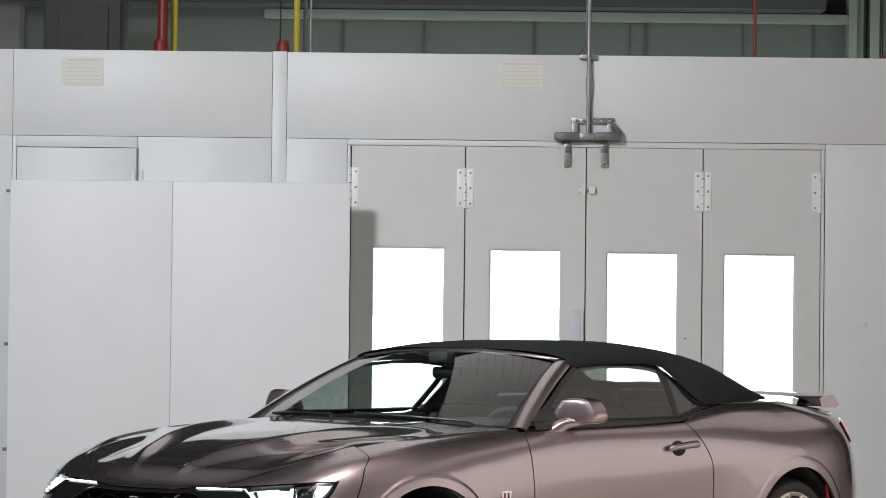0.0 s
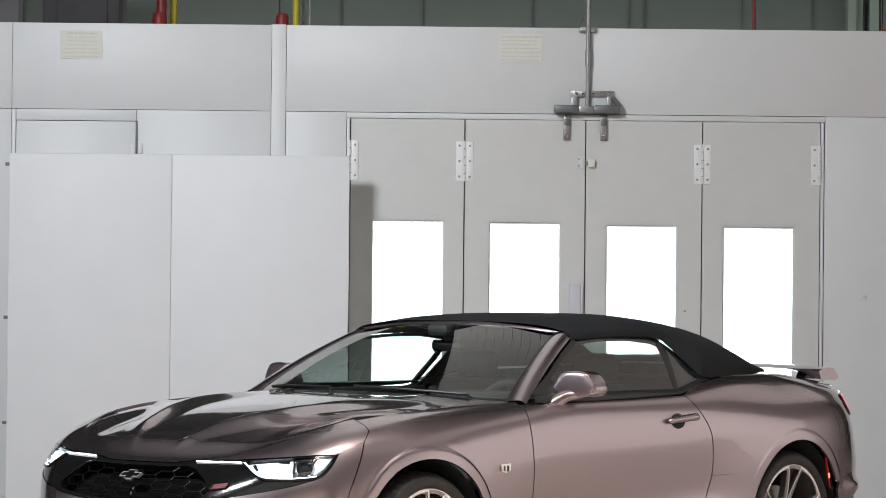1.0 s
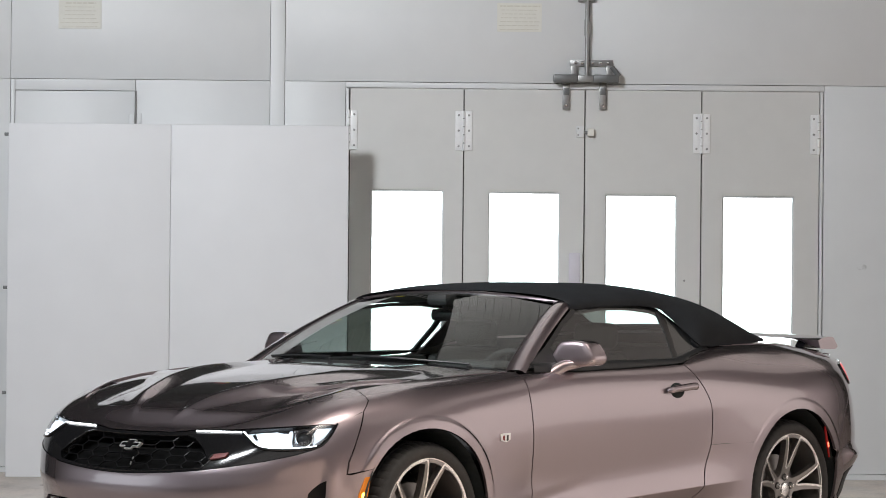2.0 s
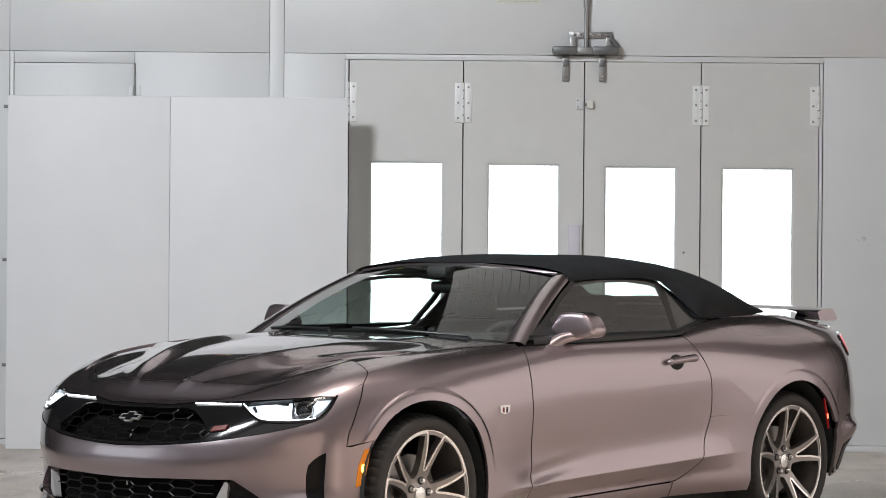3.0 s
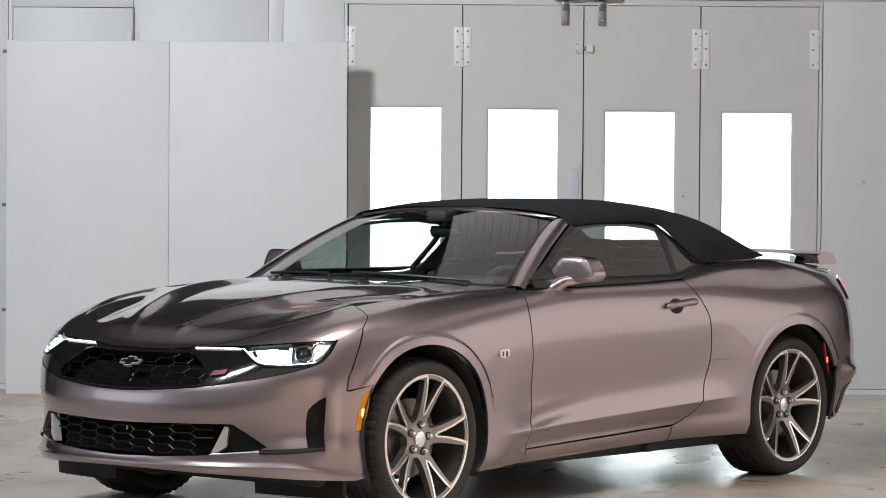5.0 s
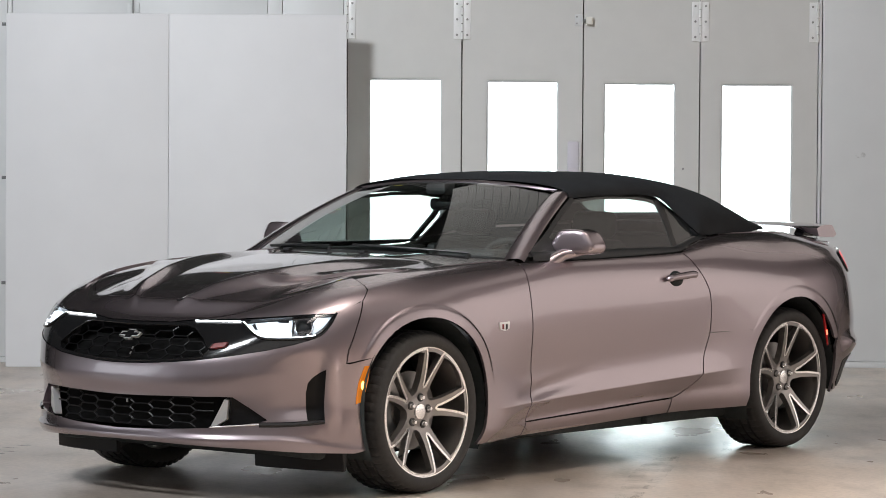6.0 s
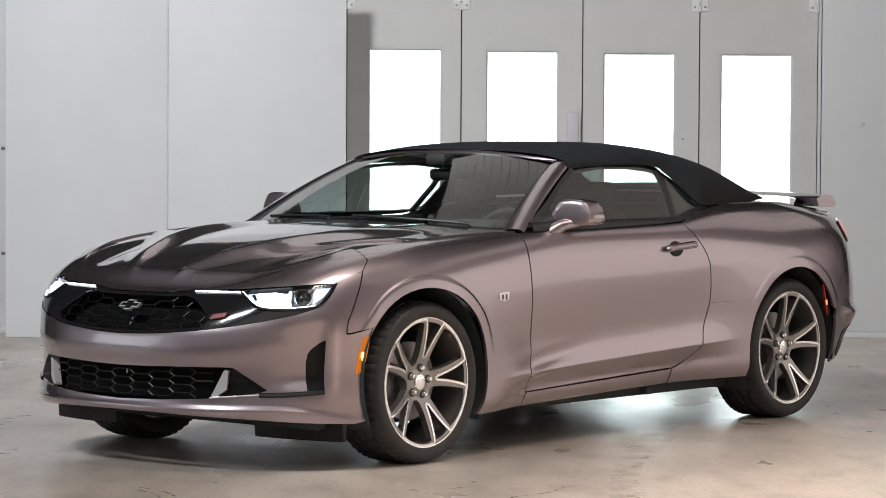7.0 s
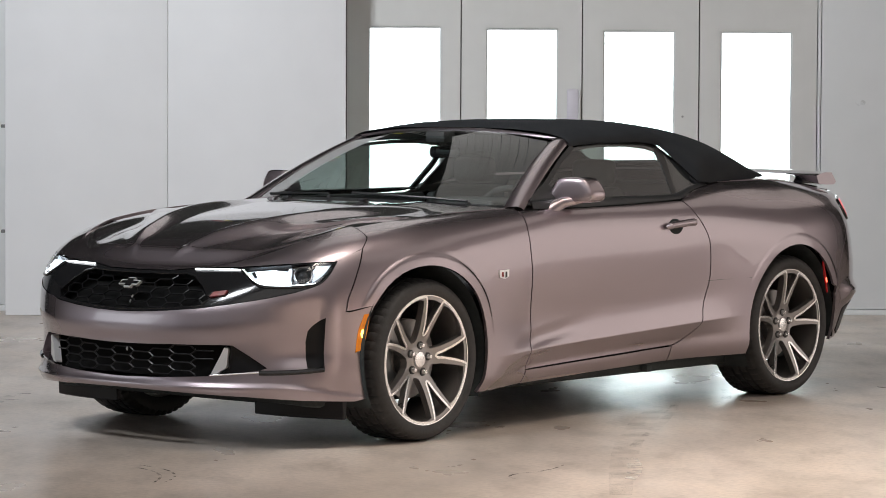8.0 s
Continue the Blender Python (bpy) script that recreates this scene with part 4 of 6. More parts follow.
def screen(b, a):
    """Windscreen: a across, b from the base to the header."""
    b, a = np.broadcast_arrays(np.asarray(b, float), np.asarray(a, float))
    base = np.stack([-0.50 - 0.235 * a * a, 0.762 * a, 1.0 - 0.02 * a * a], -1)
    top = np.stack([-1.245 - 0.055 * a * a, 0.592 * a, 1.302 - 0.03 * a * a], -1)
    bow = 0.02 * 4 * b * (1 - b) + 0.012 * (1 - a * a)
    n = np.array([0.36, 0, 0.93])
    return base + (top - base) * b[..., None] + bow[..., None] * n


ROOF_EX = [-1.305, -1.56, -1.84, -2.03, -2.115, -2.212, -2.40, -2.66, -3.02]
ROOF_EY = [0.664, 0.655, 0.653, 0.658, 0.718, 0.788, 0.768, 0.710, 0.60]
ROOF_EZ = [1.240, 1.252, 1.256, 1.237, 1.152, 1.062, 1.062, 1.064, 1.075]
ROOF_CX = [-1.262, -1.50, -1.80, -2.04, -2.22, -2.42, -2.66, -2.90, -3.14]
ROOF_CZ = [1.324, 1.352, 1.361, 1.360, 1.351, 1.334, 1.296, 1.224, 1.108]
ROOF_U = [0.0, 0.13, 0.27, 0.38, 0.45, 0.54, 0.66, 0.82, 1.0]


def roof(u, v):
    """Fabric top: v across, u from the header to the rear deck."""
    u, v = np.broadcast_arrays(np.asarray(u, float), np.asarray(v, float))
    ex, ey, ez, cx, cz = (herm(ROOF_U, q, u) for q in (ROOF_EX, ROOF_EY, ROOF_EZ, ROOF_CX, ROOF_CZ))
    n = 2.65
    th = np.abs(v) * math.pi / 2
    c, s = np.clip(np.cos(th), 0, 1) ** (2 / n), np.clip(np.sin(th), 0, 1) ** (2 / n)
    y = ey * s
    z = ez + (cz - ez) * c
    x = cx + (ex - cx) * s ** 2
    return np.stack([x, y * np.sign(v), z], -1)


def belt_y(x):
    return herm([-2.6, -2.235, -1.9, -1.0, -0.7], [0.74, 0.79, 0.828, 0.84, 0.838], x)


def side_glass(x, z):
    """Plane of the left side windows; x along the car, z up."""
    x, z = np.broadcast_arrays(np.asarray(x, float), np.asarray(z, float))
    return np.stack([x, belt_y(x) - 0.70 * (z - 0.985), z], -1)

# ------------------------------------------------------------------ car panels


def spline(points, per=8, closed=False):
    """Points of a smooth line through the given ones."""
    p = [np.array(q, float) for q in points]
    n = len(p)
    out = []
    for k in range(n if closed else n - 1):
        a, b, c, d = (p[(k + j) % n] if closed else p[min(max(k + j, 0), n - 1)] for j in (-1, 0, 1, 2))
        for t in np.linspace(0, 1, per, endpoint=False):
            out.append(tuple(0.5 * (2 * b + (c - a) * t + (2 * a - 5 * b + 4 * c - d) * t * t + (3 * b - a - 3 * c + d) * t ** 3)))
    if not closed:
        out.append(tuple(p[-1]))
    return out


def dense(poly, h):
    out = []
    for k in range(len(poly)):
        a, b = np.array(poly[k], float), np.array(poly[(k + 1) % len(poly)], float)
        n = max(1, int(np.ceil(np.linalg.norm(b - a) / h)))
        out += [a + (b - a) * j / n for j in range(n)]
    return np.array(out)


def inside(poly, pts):
    x, y = pts[:, 0], pts[:, 1]
    r = np.zeros(len(pts), bool)
    for (x0, y0), (x1, y1) in zip(poly, np.roll(poly, -1, 0)):
        hit = (y0 > y) != (y1 > y)
        with np.errstate(divide="ignore", invalid="ignore"):
            r ^= hit & (x < (x1 - x0) * (y - y0) / (y1 - y0) + x0)
    return r


def clear_of(poly, pts, d):
    ok = np.ones(len(pts), bool)
    for a, b in zip(poly, np.roll(poly, -1, 0)):
        ab = b - a
        t = np.clip(((pts - a) @ ab) / max(ab @ ab, 1e-12), 0, 1)
        ok &= np.linalg.norm(pts - a - t[:, None] * ab, axis=1) > d
    return ok


def area2(p):
    return np.sum(p[:, 0] * np.roll(p[:, 1], -1) - p[:, 1] * np.roll(p[:, 0], -1))


def normal_of(surf, p, q, e=0.003):
    n = np.cross(surf(p + e, q) - surf(p - e, q), surf(p, q + e) - surf(p, q - e))
    return n / np.maximum(np.linalg.norm(n, axis=-1, keepdims=True), 1e-9)


def wrap_soft(s, z):
    """The shell, carried on past its shoulder in a straight line."""
    top = shoulder(s) - 0.001
    over = np.maximum(np.asarray(z, float) - top, 0)
    a = wrap(s, np.minimum(z, top))
    return a + (a - wrap(s, np.minimum(z, top) - 0.004)) * (over / 0.004)[..., None]


def patch(name, poly, mat, parent, surf=wrap_soft, h=0.02, holes=(), lift=0.0, lip=0.014, label="", out=None, gap=0.0, lines=()):
    """A panel: an outline in a surface's own two measures, laid on that surface, with a turned-in rim."""
    loops = [dense(poly, h)] + [dense(q, h) for q in holes]
    if gap:
        p = loops[0]
        t = np.roll(p, -1, 0) - np.roll(p, 1, 0)
        nrm = np.stack([-t[:, 1], t[:, 0]], 1) / np.maximum(np.linalg.norm(t, axis=1, keepdims=True), 1e-9)
        loops[0] = p + nrm * gap * (1 if area2(p) > 0 else -1)
    lo, hi = loops[0].min(0), loops[0].max(0)
    gx, gy = np.meshgrid(np.arange(lo[0] + h / 2, hi[0], h), np.arange(lo[1] + h / 2, hi[1], h))
    g = np.stack([gx.ravel(), gy.ravel()], 1)
    g = g[inside(loops[0], g)]
    for q in loops[1:]:
        g = g[~inside(q, g)]
    for q in loops:
        g = g[clear_of(q, g, h * 0.4)]
    rows = []
    for ln in lines:
        q = np.array(ln, float)
        ok = inside(loops[0], q)
        for w in loops:
            ok &= clear_of(w, q, h * 0.3)
        for w in loops[1:]:
            ok &= ~inside(w, q)
        run = []
        for p, o in list(zip(q, ok)) + [(None, False)]:
            if o:
                run.append(p)
            else:
                if len(run) > 1:
                    rows.append(np.array(run))
                run = []
    for q in rows:
        d = np.min(np.linalg.norm(g[:, None] - q[None], axis=2), axis=1) if len(g) else np.zeros(0)
        g = g[d > h * 0.55]
    verts, edges, k = [], [], 0
    for q in rows:
        verts += [tuple(v) for v in q]
        edges += [(k + i, k + i + 1) for i in range(len(q) - 1)]
        k += len(q)
    for q in loops:
        n = len(q)
        verts += [tuple(v) for v in q]
        edges += [(k + i, k + (i + 1) % n) for i in range(n)]
        k += n
    verts += [tuple(v) for v in g]
    v2, _, f2, _, _, _ = delaunay_2d_cdt([Vector(v) for v in verts], edges, [], 0, 1e-6)
    v2 = np.array([tuple(v) for v in v2])
    f2 = np.array([f for f in f2 if len(f) == 3])
    cen = v2[f2].mean(1)
    keep = inside(loops[0], cen)
    for q in loops[1:]:
        keep &= ~inside(q, cen)
    f2 = f2[keep]
    P = surf(v2[:, 0], v2[:, 1])
    N = normal_of(surf, v2[:, 0], v2[:, 1])
    if out is not None:
        N *= np.sign(np.sum(N * np.array(out), -1, keepdims=True))
    else:
        c = P - np.array([np.clip(P[:, 0].mean(), -3, 0.2), 0, 0.6])
        N *= np.sign(np.sum(N * c)) if abs(np.sum(N * c)) > 0 else 1
    P = P + N * lift
    fn = np.cross(P[f2[:, 1]] - P[f2[:, 0]], P[f2[:, 2]] - P[f2[:, 0]])
    if np.sum(fn * N[f2[:, 0]]) < 0:
        f2 = f2[:, ::-1]
    V, NN, F = list(P), list(N), [tuple(int(i) for i in f) for f in f2]
    if lip:
        for li, q in enumerate(loops):
            L, LN = surf(q[:, 0], q[:, 1]), normal_of(surf, q[:, 0], q[:, 1])
            LN *= np.sign(np.sum(LN * N[np.argmin(np.linalg.norm(P[:, None] - L[:1], axis=2).ravel())]))
            L = L + LN * lift
            t = np.roll(L, -1, 0) - np.roll(L, 1, 0)
            o = np.cross(t, LN)
            o /= np.maximum(np.linalg.norm(o, axis=1, keepdims=True), 1e-9)
            base = len(V)
            m = len(q)
            V += list(L) + list(L - LN * lip)
            ctr = L.mean(0)
            s = np.sign(np.sum(o * (L - ctr))) or 1
            if li > 0:
                s = -s
            NN += list(o * s) * 2
            for i in range(m):
                j = (i + 1) % m
                f = (base + i, base + j, base + m + j, base + m + i)
                nf = np.cross(V[f[1]] - V[f[0]], V[f[3]] - V[f[0]])
                F.append(f if np.dot(nf, o[i] * s) > 0 else f[::-1])
    return mesh_ob(name, V, F, mat, parent, label, smooth=True, normals=NN)


def grid_patch(name, surf, us, vs, mat, parent, label="", out=(0, 0, 1), thick=0.0):
    """A whole rectangle of a surface as quads."""
    U, V = np.meshgrid(us, vs, indexing="ij")
    P, N = surf(U.ravel(), V.ravel()), normal_of(surf, U.ravel(), V.ravel(), 0.002)
    N *= np.where(np.sum(N * np.array(out), -1, keepdims=True) < 0, -1, 1)
    m = len(vs)
    F = [(i * m + j, (i + 1) * m + j, (i + 1) * m + j + 1, i * m + j + 1) for i in range(len(us) - 1) for j in range(m - 1)]
    fn = np.cross(P[F[0][1]] - P[F[0][0]], P[F[0][3]] - P[F[0][0]])
    if fn @ N[F[0][0]] < 0:
        F = [f[::-1] for f in F]
    if thick:
        k = len(P)
        P = np.concatenate([P, P - N * thick])
        back = [tuple(k + i for i in f[::-1]) for f in F]
        ring = [(i * m) for i in range(len(us))] + [(len(us) - 1) * m + j for j in range(1, m)] + [i * m + m - 1 for i in range(len(us) - 2, -1, -1)] + [j for j in range(m - 2, 0, -1)]
        rim = [(ring[i], ring[(i + 1) % len(ring)], k + ring[(i + 1) % len(ring)], k + ring[i]) for i in range(len(ring))]
        F = F + back + rim
        N = np.concatenate([N, -N])
    return mesh_ob(name, P, F, mat, parent, label, smooth=True, normals=N)


def ribbon(line, surf, r, lift=0.0, sides=8):
    """A thin bar that follows a line drawn on a surface."""
    q = np.array(line, float)
    P, N = surf(q[:, 0], q[:, 1]), normal_of(surf, q[:, 0], q[:, 1])
    N *= np.where(np.sum(N * (P - np.array([-1.0, 0, 0.6])), -1, keepdims=True) < 0, -1, 1)
    return tube_bm([tuple(p) for p in P + N * lift], r, sides)


car = thing("car", pose(-0.768, 13.637, 0, 0, 0, -129.4034), "rose-grey metallic two-door convertible car with a closed black fabric top", "car")
body = car


def both(poly, side):
    return [(s * side, z) for s, z in poly]


def arch(i, n=28, a0=-10, a1=190, grow=0.0):
    """Wheel opening as (way, height), from its front foot over the top to its rear foot."""
    cx, cz, r = WHEELS[i]
    return [(float(sx(cx + (float(arch_r(i, a)) + grow) * math.cos(radians(a)))), cz + (float(arch_r(i, a)) + grow) * math.sin(radians(a))) for a in np.linspace(a0, a1, n)]


S = lambda x: float(sx(x))
top_at = lambda s: float(shoulder(s)) - 0.0015
GAP = 0.0028

# lines along which the flank turns sharply
FEATURES = []
for dh in (-0.075, -0.012, -0.004, 0.0, 0.004, 0.012, 0.05, 0.105, 0.115, 0.125):
    FEATURES.append([(S(x), 0.343 + 0.046 * (-x - 0.7) + dh) for x in np.arange(-0.40, -2.45, -0.012)])
for wi, (wx, wz, wr) in enumerate(WHEELS):
    for dq in (0.018, 0.034, 0.045, 0.049, 0.053, 0.057, 0.062, 0.072, 0.085, 0.10):
        FEATURES.append([(S(wx + (float(arch_r(wi, a)) + dq) * math.cos(radians(a))), wz + (float(arch_r(wi, a)) + dq) * math.sin(radians(a))) for a in np.arange(-20, 201, 2.0)])
NOSE_LINES = [[(s, 0.262 - 0.05 * float(step(abs(s), 0.75, 1.2)) + dh) for s in np.arange(-1.28, 1.28, 0.012)] for dh in (-0.02, -0.006, 0.0, 0.006, 0.014)]
RIGHT_FEATURES = [[(-s, z) for s, z in q] for q in FEATURES]

# dark inner shell that shuts the joints


def inner_shell():
    us = np.linspace(-SEND * 0.999, SEND * 0.999, 240)
    V, F = [], []
    zt = np.linspace(0, 1, 9)
    for s in us:
        z0 = 0.30 + 0.14 * float(step(abs(s), 4.7, 4.95))
        z = z0 + zt * (top_at(s) - 0.02 - z0)
        n = wrap_n(np.full(9, s), z)
        V += list(wrap(np.full(9, s), z) - np.where(np.abs(s) < 1.1, 0.075, 0.03) * n)
    keep = []
    for i in range(len(us) - 1):
        for j in range(8):
            q = V[i * 9 + j]
            if min(math.hypot(q[0] - cx, q[2] - cz) for cx, cz, r in WHEELS) > 0.47:
                keep.append((i * 9 + j, (i + 1) * 9 + j, (i + 1) * 9 + j + 1, i * 9 + j + 1))
    return mesh_ob("inner_shell", V, keep, SHELL_BLACK, car, smooth=True)


inner_shell()

# lines shared by neighbouring panels: (way, height)
SEAM_F = [(1.083, 0.575), (1.092, 0.627), (1.145, 0.73), (1.205, 0.832), (1.262, 0.875)]
DOOR_F = spline([(S(-0.737), 0.2555), (S(-0.73), 0.344), (S(-0.735), 0.444), (S(-0.708), 0.60), (S(-0.685), 0.85), (S(-0.70), 0.966)], 6)
DOOR_R = spline([(S(-1.87), 0.2975), (S(-1.95), 0.325), (S(-2.035), 0.390), (S(-2.06), 0.482), (S(-2.098), 0.602), (S(-2.088), 0.752), (S(-2.06), 0.833), (S(-1.98), 0.935), (S(-1.93), 0.985)], 6)
BELT = [(S(x), z) for x, z in ((-0.44, 0.956), (-0.70, 0.966), (-1.18, 0.968), (-1.6, 0.976), (-1.93, 0.987), (-2.0, 1.003), (-2.068, 1.020), (-2.15, 1.034), (-2.23, 1.047))]
BAR_TOP = [(0.0, 0.563), (0.14, 0.567), (0.281, 0.576), (0.419, 0.588), (0.57, 0.608), (0.72, 0.632), (0.85, 0.658), (0.943, 0.683), (1.0, 0.728), (1.056, 0.781)]


def fender(side):
    f = [(s, z) for s, z in arch(0, 26, 36, 206) if z > 0.186]
    poly = [(S(-0.72), top_at(S(-0.72)))] + DOOR_F[::-1] + [(S(-0.742), 0.192), (S(-0.345), 0.182)] + f[::-1]
    poly += [(1.10, 0.575)] + SEAM_F
    poly += [(s, top_at(s)) for s in np.linspace(1.275, S(-0.70), 22)]
    p = patch("fender", both(poly, side), PAINT, car, h=0.013, gap=GAP, lines=FEATURES if side > 0 else RIGHT_FEATURES)
    return p


def door(side):
    poly = DOOR_F + [(S(x), z) for x, z in ((-1.0, 0.968), (-1.4, 0.972), (-1.7, 0.979))] + DOOR_R[::-1] + [(S(-1.4), 0.278)]
    d = patch("door", both(poly, side), PAINT, car, h=0.013, gap=GAP + 0.0012, lines=FEATURES if side > 0 else RIGHT_FEATURES)
    return d


def quarter(side):
    f = [(s, z) for s, z in arch(1, 28, -18, 182) if z > 0.232]
    poly = DOOR_R + [(S(-2.0), 1.003), (S(-2.068), 1.020), (S(-2.15), 1.034)] + [(s, top_at(s)) for s in np.linspace(S(-2.25), S(-3.50), 22)]
    poly += [(S(-3.49), 0.93), (S(-3.40), 0.86), (S(-3.28), 0.72), (S(-3.215), 0.60), (S(-3.2), 0.52)]
    poly += [(s, z) for s, z in f[::-1] if z > 0.51 or s < S(-2.8)] + [(S(-2.425), 0.227), (S(-1.875), 0.222)]
    return patch("rear_quarter", both(poly, side), PAINT, car, h=0.013, gap=GAP, lines=FEATURES if side > 0 else RIGHT_FEATURES)


def rocker(side):
    poly = [(S(-0.742), 0.190), (S(-0.99), 0.196), (S(-1.87), 0.222), (S(-1.87), 0.2955), (S(-1.4), 0.276), (S(-0.742), 0.2555)]
    return patch("rocker_panel", both(poly, side), PAINT, car, h=0.016, gap=GAP)


LOW_MAIN = [(0.0, 0.428), (0.15, 0.430), (0.279, 0.434), (0.537, 0.438), (0.585, 0.437), (0.66, 0.393), (0.735, 0.345), (0.70, 0.334), (0.48, 0.308), (0.25, 0.295), (0.0, 0.288)]
VENT = [(0.987, 0.551), (0.960, 0.538), (0.930, 0.518), (0.910, 0.497), (0.902, 0.453), (0.904, 0.38), (0.908, 0.338), (0.950, 0.336), (0.983, 0.339), (0.982, 0.40), (0.984, 0.47)]


def mirrored(half):
    """A closed outline from its left half, listed from the middle and back to the middle."""
    return [(s, z) for s, z in half] + [(-s, z) for s, z in half[::-1] if s > 1e-6]


def front_bumper():
    left = BAR_TOP + [(1.12, 0.806)] + SEAM_F[::-1][1:] + [(1.10, 0.5735)]
    foot = [(s, z) for s, z in arch(0, 30, -24, 37) if z > 0.20][::-1]
    left += foot + [(1.13, 0.196), (0.9, 0.206), (0.65, 0.222), (0.40, 0.232), (0.2, 0.238), (0.0, 0.240)]
    holes = [mirrored(LOW_MAIN), VENT, both(VENT, -1)]
    return patch("front_bumper", mirrored(left), PAINT, car, h=0.016, holes=holes, gap=GAP, lip=0.035, lines=NOSE_LINES)


front_bumper()
NOSE = [(0.0, 0.732), (0.2, 0.734), (0.33, 0.7465), (0.58, 0.755), (0.80, 0.770), (0.98, 0.781), (1.056, 0.779), (1.12, 0.802), (1.203, 0.831), (1.258, 0.872)]
patch("nose_edge", mirrored(NOSE + [(s, top_at(s) + 0.0014) for s in np.linspace(1.272, 0.0, 60)]), PAINT, car, h=0.012, lift=0.0006, lip=0)
for sd_ in (1, -1):
    fender(sd_)
    door(sd_)
    quarter(sd_)
    rocker(sd_)


def rear_bumper():
    left = [(S(-3.50), 0.998), (S(-3.49), 0.93), (S(-3.40), 0.86), (S(-3.28), 0.72), (S(-3.215), 0.60), (S(-3.2), 0.52)]
    left += [(s, z) for s, z in arch(1, 16, 142, 208) if z < 0.515 and z > 0.25]
    left += [(S(-3.27), 0.262), (S(-3.42), 0.36), (S(-3.6), 0.38), (SEND, 0.38)]
    poly = [(s, z) for s, z in left] + [(2 * SEND - s, z) for s, z in left[::-1] if s < SEND - 1e-6]

    def turned(s, z):
        s = np.asarray(s, float)
        return wrap_soft(np.where(s > SEND, -(2 * SEND - s), s), z)

    return patch("rear_bumper", poly, PAINT, car, surf=turned, h=0.024, gap=GAP)


rear_bumper()


def ridge_lines():
    """The feet and crests of the ridges in the bonnet's own measures."""
    out = []
    for k in (0, 1):
        for side in (1, -1):
            u = np.arange(0.03, 0.895, 0.012)
            a, b = np.full_like(u, 0.02), np.full_like(u, 0.8)
            for _ in range(18):
                m = (a + b) / 2
                q = coons(u, m, hood_front, hood_back, hood_side)
                low = q[:, 1] < ridge_feet(q[:, 0])[k]
                a, b = np.where(low, m, a), np.where(low, b, m)
            out.append(list(zip(u, side * a)))
    return out


patch("hood", [(0.0, v) for v in np.linspace(-0.996, 0.996, 21)] + [(u, 0.996) for u in np.linspace(0.05, 0.88, 16)] + [(0.8985, v) for v in np.linspace(0.99, -0.99, 41)] + [(u, -0.996) for u in np.linspace(0.88, 0.05, 16)],
      PAINT, car, surf=hood, h=0.0095, out=(0.2, 0, 1), lip=0.012, lines=ridge_lines())
patch("nose_panel", [(0.9012, v) for v in np.linspace(-0.996, 0.996, 41)] + [(1.0, v) for v in np.linspace(0.998, -0.998, 61)], PAINT, car, surf=hood, h=0.011, out=(0.2, 0, 1), lip=0.0)
patch("rear_deck", [(0.0, v) for v in np.linspace(-0.99, 0.99, 15)] + [(u, 0.995) for u in np.linspace(0.06, 0.94, 10)] + [(1.0, 0.99), (1.0, 0.93), (0.62, 0.84), (0.60, 0.0), (0.62, -0.84), (1.0, -0.93), (1.0, -0.99)] + [(u, -0.995) for u in np.linspace(0.94, 0.06, 10)],
      PAINT, car, surf=deck, h=0.03, out=(0, 0, 1), lip=0.012)

# cabin: windscreen, pillars, top, side windows
ws_ = grid_patch("windscreen", screen, np.linspace(0.0, 1.0, 14), np.linspace(-0.985, 0.985, 25), CAR_GLASS, car, "tinted windscreen", out=(0.4, 0, 1))
ws_.visible_shadow = False
REAR_GLASS = spline([(0.79, -0.30), (0.785, 0.0), (0.79, 0.30), (0.86, 0.36), (0.93, 0.40), (0.945, 0.3), (0.945, 0.0), (0.945, -0.3), (0.93, -0.40), (0.86, -0.36)], 5, True)
top_ = patch("soft_top", [(0.0, v) for v in np.linspace(-1, 1, 61)] + [(u, 1.0) for u in np.linspace(0.01, 0.99, 60)] + [(1.0, v) for v in np.linspace(1, -1, 61)] + [(u, -1.0) for u in np.linspace(0.99, 0.01, 60)], FABRIC, car, surf=roof, h=0.016, holes=[REAR_GLASS], out=(0, 0, 1), label="taut black canvas folding top")
rg_ = patch("rear_window", REAR_GLASS, SIDE_GLASS, top_, surf=roof, h=0.03, out=(-0.3, 0, 1), lift=-0.003, lip=0, label="glass rear window in the fabric top")
rg_.visible_shadow = False


def top_hem():
    """Inner hem that closes the fabric top against the body behind the doors."""
    e = [roof(u, 1.0) for u in np.linspace(0.50, 1.0, 20)] + [roof(1.0, v) for v in np.linspace(0.95, -0.95, 39)] + [roof(u, -1.0) for u in np.linspace(1.0, 0.50, 20)]
    V, F = [], []
    for p in e:
        q = p * np.array([1, 0.985, 1]) + np.array([0.012, 0, 0.006])
        V += [q, q + np.array([0, 0, -0.16])]
    n = len(e)
    F = [(2 * i, 2 * i + 2, 2 * i + 3, 2 * i + 1) for i in range(n - 1)]
    mesh_ob("top_hem", V, F, FABRIC, top_, smooth=True)


top_hem()


